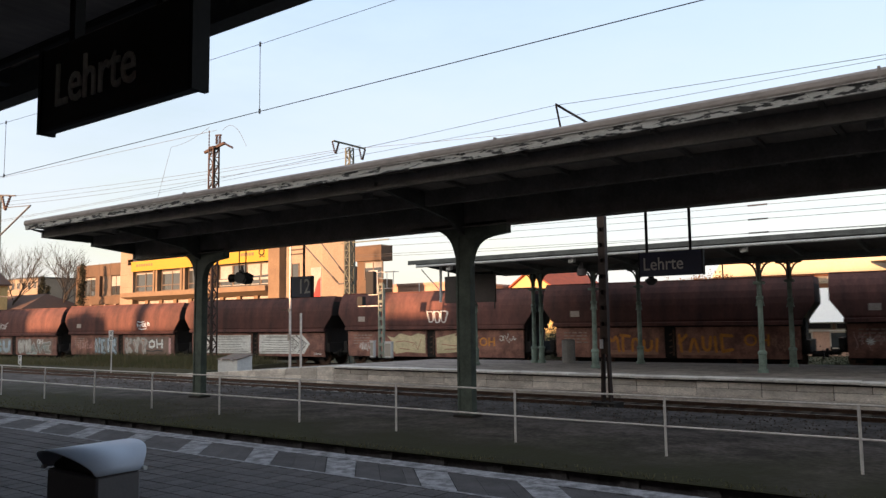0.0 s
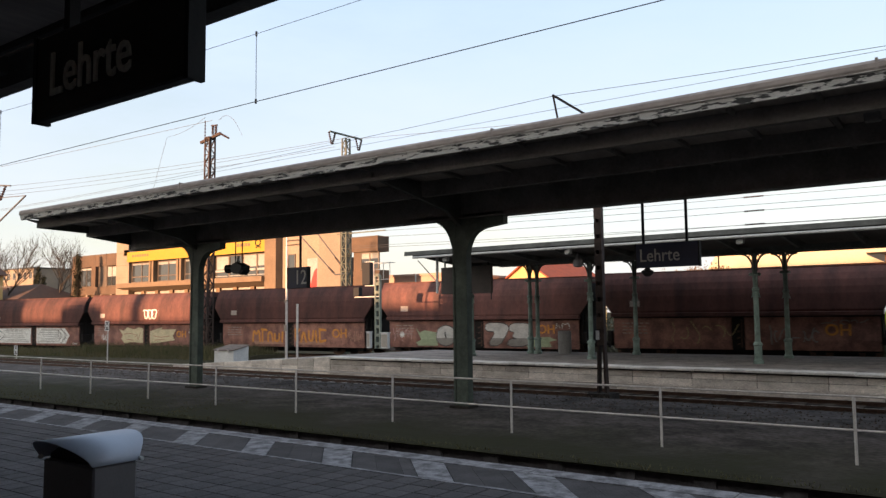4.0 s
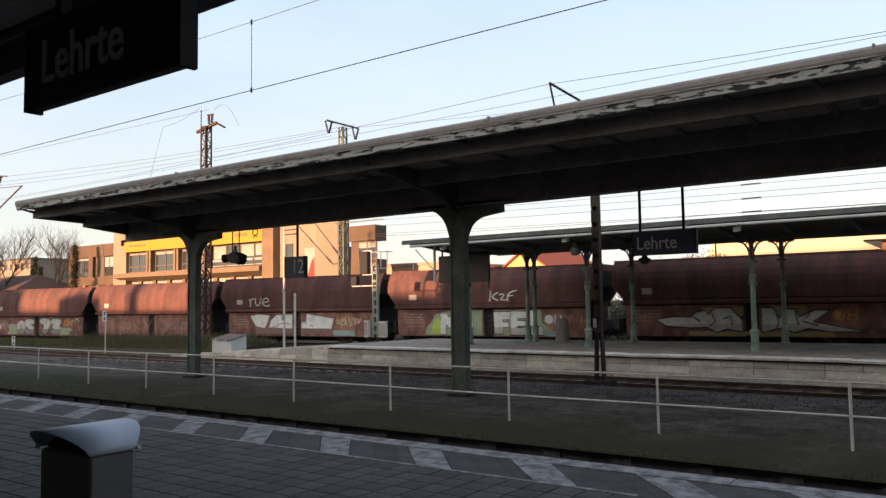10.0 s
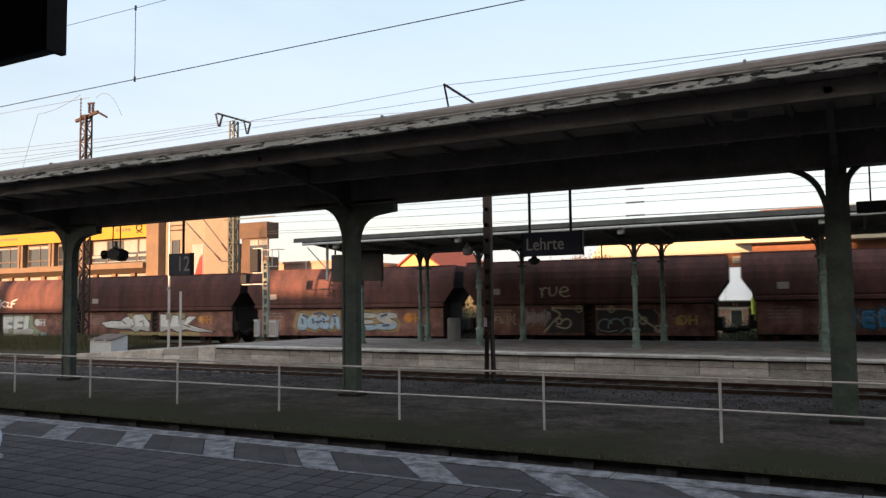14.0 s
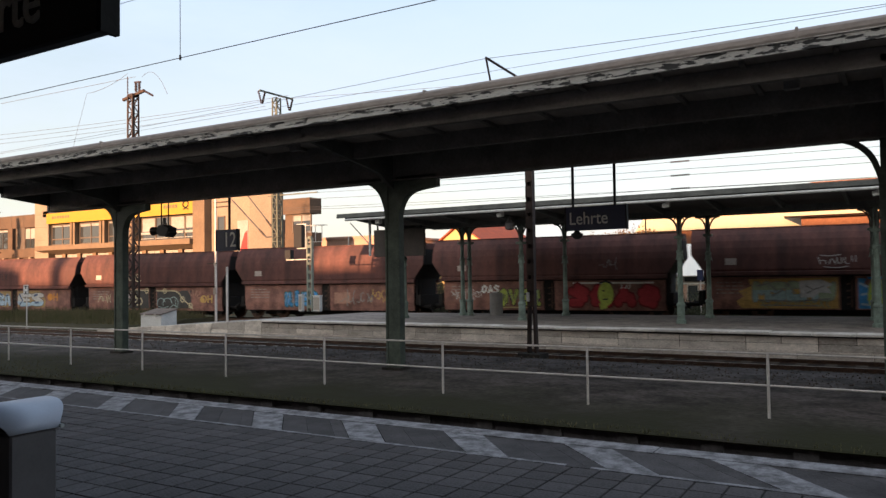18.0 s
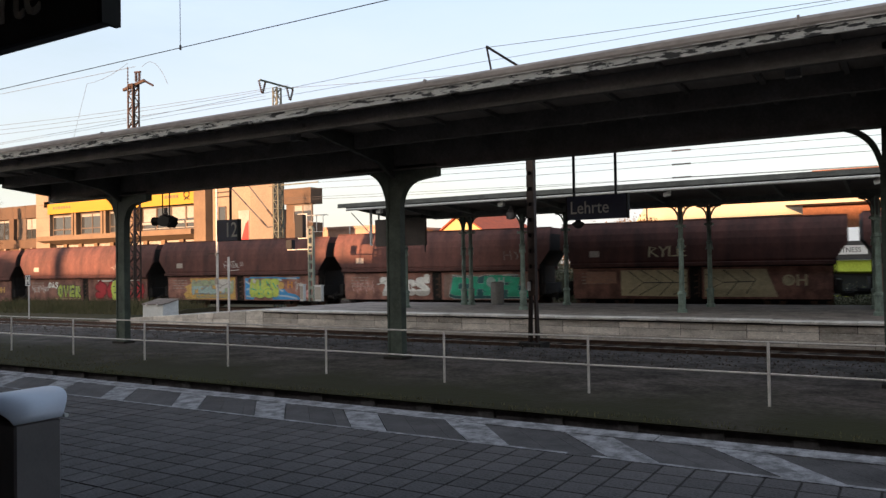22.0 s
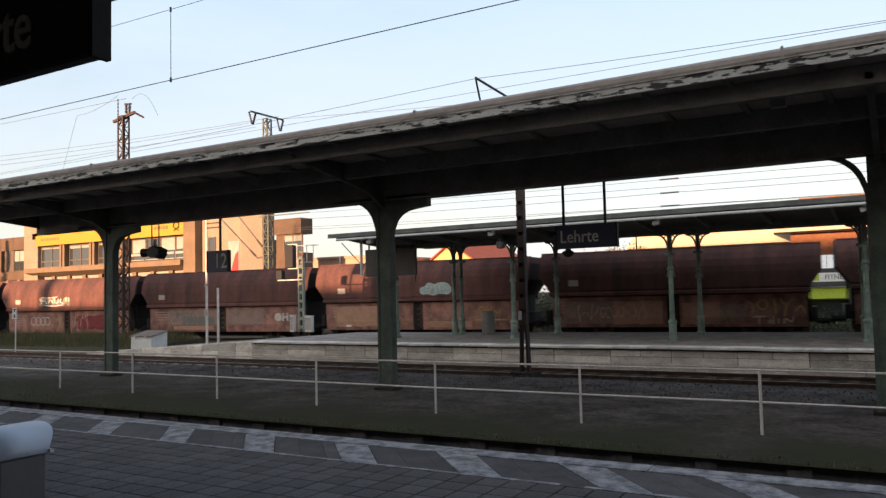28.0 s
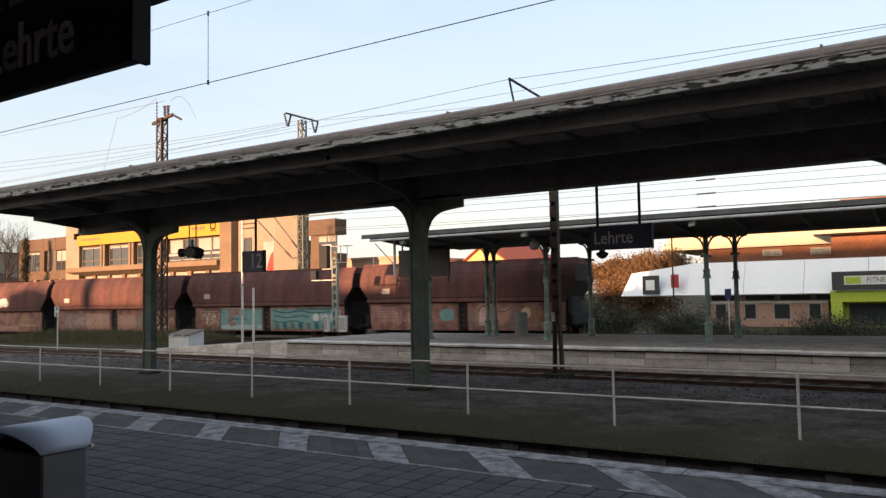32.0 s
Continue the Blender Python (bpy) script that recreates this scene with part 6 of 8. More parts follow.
def ribbon(bm, pts, w, y):
    """A flat stroke of width w along points (x, z) in the plane y."""
    last = None
    for i, p in enumerate(pts):
        a = pts[max(i - 1, 0)]
        b = pts[min(i + 1, len(pts) - 1)]
        d = Vector((b[0] - a[0], b[1] - a[1]))
        d = d.normalized() if d.length > 1e-6 else Vector((1, 0))
        n = Vector((-d.y, d.x)) * w / 2
        pair = (bm.verts.new((p[0] + n.x, y, p[1] + n.y)), bm.verts.new((p[0] - n.x, y, p[1] - n.y)))
        if last:
            bm.faces.new((last[0], last[1], pair[1], pair[0]))
        last = pair


def lift(z, y):
    return .53 + (z - .6) * 1.06 if y > -1.45 else 2.20 + (z - 2.2) * .82


def mark(name, bm, col, parent, y, kind="", label=""):
    """Paint on a wagon's side; on the flaps it follows their fold."""
    for v in bm.verts:
        v.co.z = lift(v.co.z, y)
    if y > -1.45:
        bmesh.ops.bisect_plane(bm, geom=bm.verts[:] + bm.edges[:] + bm.faces[:], plane_co=(0, 0, BEND), plane_no=(0, 0, 1))
        for v in bm.verts:
            if v.co.z < BEND:
                v.co.y += LEAN * (BEND - v.co.z)
    return part(name, bm, paint(*col), parent, kind=kind, label=label)


def disc(bm, x, z, r, y, n=10, squash=1.0):
    bm.faces.new([bm.verts.new((x + r * math.cos(k * 2 * math.pi / n), y, z + squash * r * math.sin(k * 2 * math.pi / n))) for k in range(n)])


STROKES = (
    (((0, 0), (.05, .5), (0, 1)), ((0, 1), (.8, 1), (.9, .6), (.1, .5)), ((.3, .5), (.6, .3), (1, 0))),
    (((.95, .85), (.5, 1.05), (.05, .75), (.05, .25), (.5, -.05), (1, .2)),),
    (((0, 0), (.35, .6), (.5, 1), (.7, .5), (1, 0)), ((.2, .35), (.8, .4))),
    (((.95, .9), (.4, 1.05), (.05, .75), (.5, .5), (.95, .3), (.5, -.05), (0, .1)),),
    (((.05, 1), (.1, 0)), ((.1, .02), (.95, .05)), ((.1, .5), (.75, .55)), ((.05, 1), (.95, .95))),
    (((.05, 1), (.05, .2), (.5, -.05), (.95, .2), (1, 1)),),
    (((0, 1), (.5, .9), (1, 1)), ((.5, .95), (.45, .4), (.6, 0))),
)


def graffiti(parent, x0, x1, z0, z1, fill, line, seed, letters=4, y=-1.372, back=None):
    """A sprayed piece: interlocking swollen strokes with an outline, highlights and a cloud behind."""
    r = random.Random(seed)
    n = letters
    w = (x1 - x0) / n
    h = z1 - z0
    outl, fil, hi = bm_new(), bm_new(), bm_new()
    if back:
        bm = bm_new()
        for k in range(3 * n):
            disc(bm, x0 + (x1 - x0) * r.random(), z0 + h * r.uniform(.25, .75), h * r.uniform(.22, .36), y + .005 - .0002 * k, 11, r.uniform(.6, 1))
        mark("graffiti_cloud", bm, back, parent, y)
    m = 0
    for k in range(n):
        shape = r.choice(STROKES)
        fx, fz, sh = r.random() < .4, r.random() < .4, r.uniform(-.25, .25)
        bx0, bw = x0 + w * k - w * .04, w * r.uniform(.92, 1.1)
        bz0, bh = z0 + h * r.uniform(.06, .16), h * r.uniform(.68, .86)
        sw = min(w * .42, h * .34) * r.uniform(.8, 1.1)
        for st in shape:
            pts = []
            for px, pz in st:
                px, pz = (1 - px if fx else px), (1 - pz if fz else pz)
                px += r.uniform(-.08, .08) + sh * (pz - .5)
                pts.append((bx0 + sw * .5 + (bw - sw) * px, bz0 + sw * .3 + (bh - sw * .6) * (pz + r.uniform(-.06, .06))))
            pts = smooth_curve(pts)
            d = .00025 * m
            m += 1
            ribbon(outl, pts, sw + .10, y - d)
            ribbon(fil, pts, sw, y - .008 - d)
            for e in (pts[0], pts[-1]):
                disc(outl, e[0], e[1], sw / 2 + .05, y - d - .0001, 8)
                disc(fil, e[0], e[1], sw / 2, y - .008 - d - .0001, 8)
            if r.random() < .6:
                q = len(pts) // 2
                ribbon(hi, [(a + sw * .18, b + sw * .18) for a, b in pts[q // 2:q + 1]], sw * .14, y - .0165)
    mark("graffiti_outline", outl, line, parent, y, "stuff")
    mark("graffiti_fill", fil, fill, parent, y, "stuff")
    mark("graffiti_highlight", hi, line, parent, y, "stuff")


def tag(parent, x0, x1, z0, z1, col, seed, y=-1.372, w=.05, strokes=5):
    """A quick handwritten tag: crossing thin strokes, no readable word."""
    r = random.Random(seed)
    bm = bm_new()
    n = int(strokes * 1.7)
    h = z1 - z0
    for k in range(n):
        cx = x0 + (x1 - x0) * (k + .5) / n
        rx = (x1 - x0) / n * r.uniform(.5, 1.0)
        kind = r.random()
        if kind < .4:
            a0, a1 = r.uniform(0, 6), r.choice((-1, 1)) * r.uniform(2.5, 5.5)
            pts = [(cx + rx * .6 * math.cos(a0 + a1 * s / 8), (z0 + z1) / 2 + h * .36 * math.sin(a0 + a1 * s / 8) * (1 - .04 * s)) for s in range(9)]
        elif kind < .75:
            pts = smooth_curve([(cx + rx * r.uniform(-.6, .6), z0 + h * q + h * r.uniform(-.08, .08)) for q in (1, .6, .3, 0)], 1)
        else:
            pts = smooth_curve([(cx - rx * .7, z0 + h * r.uniform(.2, .9)), (cx, z0 + h * r.uniform(.1, .9)), (cx + rx * .8, z0 + h * r.uniform(.3, 1))], 2)
        ribbon(bm, pts, w * r.uniform(.55, .85), y - .0006 * k)
    mark("graffiti_tag", bm, col, parent, y, "stuff")


def panel(parent, x0, x1, z0, z1, col, seed, y=-1.372, lines=None, cut=0.0):
    """A rolled-on block of paint with an uneven edge."""
    r = random.Random(seed)
    bm = bm_new()
    top, bot = [], []
    n = 12
    for k in range(n + 1):
        f = k / n
        x = x0 + (x1 - x0) * f
        e = .06 * (z1 - z0)
        top.append((x, z1 - r.uniform(0, e) - cut * max(0, f - .72) * 2.5 * (z1 - z0)))
        bot.append((x, z0 + r.uniform(0, e)))
    tv = [bm.verts.new((p[0], y, p[1])) for p in top]
    bv = [bm.verts.new((p[0], y, p[1])) for p in bot]
    for k in range(n):
        bm.faces.new((bv[k], bv[k + 1], tv[k + 1], tv[k]))
    mark("graffiti_block", bm, col, parent, y)
    if lines:
        bm = bm_new()
        for k in range(6):
            xa = x0 + (x1 - x0) * r.uniform(.02, .7)
            za = z0 + (z1 - z0) * r.uniform(.1, .9)
            pts = [(xa + (x1 - x0) * .28 * s, za + (z1 - z0) * r.uniform(-.12, .12)) for s in (0, .35, .7, 1)]
            pts = [(min(p[0], x1 - .05), min(max(p[1], z0 + .05), z1 - .08)) for p in pts]
            ribbon(bm, pts, .035, y - .004)
        mark("graffiti_line", bm, lines, parent, y, "stuff")


def words(parent, txt, x, z, size, col, y=-1.38, bold=.01, squeeze=1.0):
    lettering("painted_letters", txt, size, paint(*col), parent, pose(x, y, lift(z, y), 90, 0, 0), bold=bold, squeeze=squeeze)


# letter skeletons in a unit square
ABC = {
    "A": (((0, 0), (.5, 1), (1, 0)), ((.2, .35), (.8, .35))),
    "C": (((1, .85), (.3, 1), (0, .55), (.15, .05), (1, .1)),),
    "D": (((.05, 0), (.05, 1), (.75, .95), (1, .5), (.75, .02), (.05, 0)),),
    "E": (((1, 1), (.05, .95), (.0, .05), (1, 0)), ((.05, .5), (.8, .5))),
    "F": (((1, 1), (.05, .95), (0, 0)), ((.05, .5), (.75, .5))),
    "H": (((0, 1), (.05, 0)), ((1, 1), (.95, 0)), ((0, .5), (1, .5))),
    "I": (((.5, .75), (.5, 0)), ((.45, 1), (.55, 1))),
    "K": (((0, 1), (.05, 0)), ((1, 1), (.1, .45), (1, 0))),
    "L": (((.1, 1), (0, .05), (1, 0)),),
    "M": (((0, 0), (.1, 1), (.5, .3), (.9, 1), (1, 0)),),
    "N": (((0, 0), (.05, 1), (.95, 0), (1, 1)),),
    "O": (((.5, 1), (.05, .8), (.05, .2), (.5, 0), (.95, .2), (.95, .8), (.5, 1)),),
    "R": (((0, 0), (.05, 1), (.85, .95), (.9, .55), (.1, .5), (1, 0)),),
    "S": (((1, .85), (.4, 1), (.05, .75), (.9, .4), (.6, 0), (0, .1)),),
    "T": (((0, .95), (1, 1)), ((.5, 1), (.45, 0))),
    "U": (((0, 1), (.05, .2), (.5, 0), (.95, .2), (1, 1)),),
    "V": (((0, 1), (.5, 0), (1, 1)),),
    "W": (((0, 1), (.25, 0), (.5, .7), (.75, 0), (1, 1)),),
    "Y": (((0, 1), (.5, .45), (1, 1)), ((.5, .45), (.45, 0))),
    "~": (((0, .15), (.3, .35), (.6, .75), (1, .45)),),
}


def piece(parent, txt, x0, x1, z0, z1, fill, line, seed, weight=.40, lw=.05, back=None, curve=0, wob=.06, y=-1.372, shine=None):
    """Sprayed block letters with an outline, letter over letter."""
    r = random.Random(seed)
    n, h = len(txt), z1 - z0
    w = (x1 - x0) / n
    if back:
        bm = bm_new()
        for k in range(4 * n):
            f = (k + .5) / (4 * n)
            disc(bm, x0 - .1 + (x1 - x0 + .2) * f, z0 + h * r.uniform(.3, .7), h * r.uniform(.28, .42), y + .006 - .0002 * k, 12, r.uniform(.7, 1))
        mark("graffiti_cloud", bm, back, parent, y)
    hi = bm_new()
    for k, ch in enumerate(txt):
        outl, fil = bm_new(), bm_new()
        sw = min(w, h * .8) * weight * .78 * r.uniform(.88, 1.12)
        bx, bw = x0 + w * k + sw * .5 + lw, w - sw - lw
        bz, bh = z0 + sw * .5 + lw + h * r.uniform(0, .05), h - sw - 2 * lw - h * r.uniform(0, .08)
        tilt = r.uniform(-.12, .12)
        d = y - .0012 * k
        for st in ABC[ch]:
            pts = [(bx + bw * (px + r.uniform(-wob, wob) + tilt * (pz - .5)), bz + bh * (pz + r.uniform(-wob, wob))) for px, pz in st]
            pts = smooth_curve(pts, curve) if curve else pts
            for bm, ww, dd in ((outl, sw + 2.6 * lw, d), (fil, sw - .02, d - .006)):
                ribbon(bm, pts, ww, dd)
                for e in pts:
                    disc(bm, e[0], e[1], ww / 2 * .99, dd - .0002, 8)
            q = len(pts) // 2
            ribbon(hi, [(a - sw * .2, b + sw * .2) for a, b in pts[:q + 1]], sw * .12, y - .026)
        o = mark("graffiti_letter", fil, fill, parent, y)
        mark("letter_outline", outl, line, o, y)
    if (shine or back) and y > -1.45:
        tag(parent, x0, x1, z0 + .05, z1 - .05, line, seed + 7, y - .030, .035, n * 2)
        tag(parent, x0, x1, z0 + .1, z1 - .1, shine or fill, seed + 9, y - .034, .03, n * 2)
    if shine:
        mark("graffiti_highlight", hi, shine, parent, y, "stuff")
    else:
        hi.free()


def cut_out(parent, pts, fill, line=None, lw=.05, y=-1.372, name="graffiti_shape"):
    """A sprayed area with a drawn outline."""
    bm = bm_new()
    bm.faces.new([bm.verts.new((x, y - .004, z)) for x, z in pts])
    shape = mark(name, bm, fill, parent, y)
    if line:
        bm = bm_new()
        ring = list(pts) + [pts[0]]
        ribbon(bm, ring, lw * 2, y)
        for x, z in pts:
            disc(bm, x, z, lw, y - .0004, 8)
        mark("shape_outline", bm, line, shape, y)
    return shape


def script(parent, strokes, x0, x1, z0, z1, col, w=.06, y=-1.372, smooth=2):
    """Handwriting: strokes in a unit square."""
    bm = bm_new()
    for k, st in enumerate(strokes):
        pts = [(x0 + (x1 - x0) * p, z0 + (z1 - z0) * q) for p, q in st]
        pts = smooth_curve(pts, smooth) if len(pts) > 2 else pts
        ribbon(bm, pts, w, y - .0004 * k)
        for e in (pts[0], pts[-1]):
            disc(bm, e[0], e[1], w / 2, y - .0004 * k - .0002, 6)
    return mark("graffiti_script", bm, col, parent, y)


def arc(cx, cz, r, a0, a1, n=12):
    return [(cx + r * math.cos(math.radians(a0 + (a1 - a0) * k / n)), cz + r * math.sin(math.radians(a0 + (a1 - a0) * k / n))) for k in range(n + 1)]


def drawn_lines(parent, rows, col, w=.05, y=-1.378):
    bm = bm_new()
    for k, pts in enumerate(rows):
        ribbon(bm, pts, w, y - .0004 * k)
    return mark("graffiti_line", bm, col, parent, y, "stuff")


# letter outlines in a unit square
GLYPH = {
    "M": ((0, 0), (0, 1), (.35, 1), (.5, .78), (.65, 1), (1, 1), (1, 0), (.7, 0), (.68, .5), (.5, .3), (.32, .5), (.3, 0)),
    "i": ((.1, 0), (.15, .62), (.85, .66), (.9, 0)),
    "F": ((0, 0), (0, 1), (1, 1), (.96, .66), (.5, .66), (.5, .52), (.85, .52), (.85, .3), (.5, .3), (.5, 0)),
    "E": ((0, 0), (0, 1), (1, .98), (1, .7), (.4, .7), (.4, .6), (.9, .58), (.9, .38), (.4, .38), (.4, .28), (1, .3), (1, 0)),
    "L": ((0, 0), (.1, 1), (.6, 1), (.5, .32), (1, .32), (1, 0)),
    "S": ((0, .05), (0, .35), (.5, .35), (.05, .55), (.05, .9), (.4, 1), (1, .95), (1, .65), (.55, .68), (1, .45), (.95, .1), (.6, 0)),
    "0": ((.5, 0), (.1, .15), (0, .5), (.1, .85), (.5, 1), (.9, .85), (1, .5), (.9, .15)),
    "7": ((.0, .66), (.04, 1), (.7, 1), (1, .86), (.95, .6), (.62, 0), (.1, 0), (.48, .62)),
    "3": ((0, 0), (.1, .3), (.45, .3), (.2, .42), (.3, .62), (.05, .68), (.1, 1), (.8, 1), (1, .8), (.8, .55), (1, .3), (.75, 0)),
    "D": ((0, 0), (.2, 1), (.75, 1), (1, .4), (.85, 0)),
    "c": ((.5, 0), (.05, .2), (0, .6), (.35, .95), (.9, .85), (.95, .55), (.5, .5), (1, .35), (.9, .05)),
    "w": ((.15, .05), (0, .9), (.3, .95), (.45, .55), (.65, .6), (.75, .95), (1, .95), (.9, .1), (.55, 0)),
    "C": ((.0, .1), (.12, .95), (.55, 1), (1, .86), (.95, .62), (.42, .66), (.36, .34), (1, .36), (.9, .0), (.3, 0)),
    "H": ((0, 0), (.05, 1), (.38, .98), (.36, .62), (.66, .62), (.68, 1), (1, .98), (.96, 0), (.64, 0), (.64, .34), (.36, .34), (.34, 0)),
    "A": ((0, 0), (.2, .8), (.5, 1), (.85, .8), (1, .0), (.68, 0), (.6, .3), (.4, .3), (.3, 0)),
}


def closed_curve(pts):
    out = []
    for a, b in zip(pts, pts[1:] + pts[:1]):
        out += [(a[0] * .78 + b[0] * .22, a[1] * .78 + b[1] * .22), (a[0] * .22 + b[0] * .78, a[1] * .22 + b[1] * .78)]
    return out


def bubble(parent, txt, x0, x1, z0, z1, fill, line, seed, lw=.045, lower=None, y=-1.374, round_off=1, lap=.06, split=.36):
    """Filled letters with a drawn outline, some with a second colour below."""
    r = random.Random(seed)
    w, h = (x1 - x0) / len(txt), z1 - z0
    for k, ch in enumerate(txt):
        b0, b1 = x0 + w * (k - lap * r.random()), x0 + w * (k + 1 + lap * r.random())
        c0, c1 = z0 + h * r.uniform(0, .06), z1 - h * r.uniform(0, .08)
        lean = r.uniform(-.08, .08) * w
        pts = [(b0 + (b1 - b0) * p + lean * (q - .5), c0 + (c1 - c0) * q) for p, q in GLYPH[ch]]
        for q in range(round_off):
            pts = closed_curve(pts)
        d = y - .0045 * k
        shape = cut_out(parent, pts, fill, line, lw, d, "graffiti_letter")
        if lower:
            bm = bm_new()
            bm.faces.new([bm.verts.new((p, d - .0045, q)) for p, q in pts])
            bmesh.ops.bisect_plane(bm, geom=bm.verts[:] + bm.edges[:] + bm.faces[:], plane_co=(0, 0, z0 + h * split), plane_no=(0, 0, 1), clear_outer=True)
            mark("letter_shade", bm, lower, shape, y)
        if ch in "0cDA":
            bm = bm_new()
            cx, cz = (b0 + b1) / 2, (c0 + c1) / 2
            ribbon(bm, [(cx - .03, cz + h * .16), (cx + .02, cz - h * .12)], .09, d - .006)
            mark("letter_eye", bm, line, shape, y)


SCRIPT_RUE = (((.0, .75), (.08, .6), (.06, .05)), ((.06, .45), (.14, .85), (.24, .72)), ((.32, .85), (.31, .25), (.42, .08), (.55, .3), (.57, .85)), ((.68, .42), (.97, .5), (.9, .88), (.7, .75), (.66, .25), (.82, .02), (1, .14)))
SCRIPT_KF = (((.05, .95), (.0, .0)), ((.3, .8), (.04, .4), (.3, .05)), ((.36, .6), (.5, .7), (.52, .45), (.38, .1), (.6, .1)), ((.66, .0), (.68, .75), (1.0, .98)), ((.66, .45), (.86, .5)))
SCRIPT_SIX = (((.0, .8), (.05, .2)), ((.05, .5), (.2, .55), (.2, .2)), ((.28, .2), (.36, .8), (.46, .2)), ((.5, .8), (.52, .2), (.64, .25), (.63, .75)), ((.72, .75), (.7, .25), (.82, .2)), ((.9, .9), (.9, .4)), ((1, .9), (1, .4)), ((.15, -.05), (.5, -.18), (.8, -.02)), ((.05, 1.0), (.3, .9), (.6, 1.02)))


def wagon_shapes():
    """Meshes that all wagons share; x along the train, 0 in the middle, z up from the rail."""
    s = {}
    L = PITCH / 2
    xt, xl = L - .27, L - .78           # ends of the upper edge and of the lower body
    # hopper body: side profile with the overhanging ends, drawn across in a rounded section
    def up(z):
        return 2.08 + (z - 1.98) * .855
    side = [(1.46, 1.98), (1.50, 2.12), (1.50, 2.85), (1.465, 3.2), (1.38, 3.55), (1.24, 3.86), (1.08, 4.10), (1.0, 4.18)]
    def end_x(z):
        if z <= 2.04:
            return xl
        if z >= 2.88:
            return xt
        f = (z - 2.04) / .84
        return xl + (xt - xl) * f
    bm = bm_new()
    levels = [1.98, 2.04, 2.12, 2.4, 2.65, 2.88, 3.2, 3.55, 3.86, 4.10, 4.18]
    ys = [np.interp(z, [p[1] for p in side], [p[0] for p in side]) for z in levels]
    rings = []
    for z, y in zip(levels, ys):
        e = end_x(z)
        rings.append([bm.verts.new(p) for p in ((-e, -y, up(z)), (-e / 3, -y, up(z)), (e / 3, -y, up(z)), (e, -y, up(z)), (e, y, up(z)), (e / 3, y, up(z)), (-e / 3, y, up(z)), (-e, y, up(z)))])
    for a, b in zip(rings, rings[1:]):
        for k in range(8):
            bm.faces.new((a[k], a[(k + 1) % 8], b[(k + 1) % 8], b[k]))
    # rim and inner walls, down to a floor
    e = xt - .1
    ins = [bm.verts.new(p) for p in ((-e, -.92, up(4.18)), (-e / 3, -.92, up(4.18)), (e / 3, -.92, up(4.18)), (e, -.92, up(4.18)), (e, .92, up(4.18)), (e / 3, .92, up(4.18)), (-e / 3, .92, up(4.18)), (-e, .92, up(4.18)))]
    low = [bm.verts.new((v.co.x * .96, v.co.y, 3.2)) for v in ins]
    for a, b in ((rings[-1], ins), (ins, low)):
        for k in range(8):
            bm.faces.new((a[k], a[(k + 1) % 8], b[(k + 1) % 8], b[k]))
    bm.faces.new(low)
    bm.faces.new(rings[0][::-1])
    s["hopper"] = mesh_of("hopper", bm, M["rust"])
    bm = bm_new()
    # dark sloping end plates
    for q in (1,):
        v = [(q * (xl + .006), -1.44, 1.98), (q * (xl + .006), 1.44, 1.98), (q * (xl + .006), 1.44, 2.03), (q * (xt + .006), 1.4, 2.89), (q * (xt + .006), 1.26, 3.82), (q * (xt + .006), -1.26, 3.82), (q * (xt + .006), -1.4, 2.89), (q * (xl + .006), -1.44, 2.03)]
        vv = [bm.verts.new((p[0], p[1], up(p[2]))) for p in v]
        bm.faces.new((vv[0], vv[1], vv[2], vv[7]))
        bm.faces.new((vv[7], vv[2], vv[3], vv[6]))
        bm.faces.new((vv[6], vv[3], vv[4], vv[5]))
    s["end_plate"] = mesh_of("end_plate", bm, M["wagon_black"])
    bm = bm_new()
    prism(bm, [(-1.40, 1.92), (-1.56, 1.95), (-1.56, 2.09), (-1.40, 2.13)], "x", -xl - .02, xl + .02)
    s["ledge"] = mesh_of("ledge", bm, M["rust"])
    # the rounded upper sheet above the ledge carries a folded seam
    bm = bm_new()
    box(bm, -xt, xt, -1.05, -.97, up(4.15), up(4.215))
    s["rim"] = mesh_of("rim", bm, M["rust"])
    for nm, a, b in (("flap_left", -xl + .08, -.22), ("flap_right", .32, xl - .08)):
        bm = bm_new()
        prism(bm, [(-1.365, 1.87), (-1.365, BEND), (-1.365 + LEAN * (BEND - .5), .50), (-1.30 + LEAN * (BEND - .5), .50), (-1.30, BEND), (-1.30, 1.87)], "x", a, b)
        s[nm] = mesh_of("unloading_flap", bm, M["rust_low"])
        bm = bm_new()
        box(bm, a - .02, b + .02, -1.38, -1.324, 1.83, 1.88)
        s[nm + "_frame"] = mesh_of("flap_frame", bm, M["rust_low"])
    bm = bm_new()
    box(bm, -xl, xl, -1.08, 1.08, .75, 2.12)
    s["inner"] = mesh_of("inner_body", bm, M["wagon_black"])
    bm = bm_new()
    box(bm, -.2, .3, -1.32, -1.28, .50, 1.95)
    s["slot"] = mesh_of("gear_slot", bm, M["wagon_black"])
    bm = bm_new()
    for k in range(4):
        tube(bm, (.0, -1.34, .72 + k * .27), (.12, -1.35, .76 + k * .27), .035, 6)
    bar(bm, (.18, -1.335, .6), (.2, -1.335, 1.8), .05)
    s["gear"] = mesh_of("opening_gear", bm, M["rail"])
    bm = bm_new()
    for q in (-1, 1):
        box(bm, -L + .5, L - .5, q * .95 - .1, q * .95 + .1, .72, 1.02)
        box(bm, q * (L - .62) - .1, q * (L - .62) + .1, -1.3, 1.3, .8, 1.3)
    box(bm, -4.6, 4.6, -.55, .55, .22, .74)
    s["underframe"] = mesh_of("underframe", bm, M["wagon_black"])
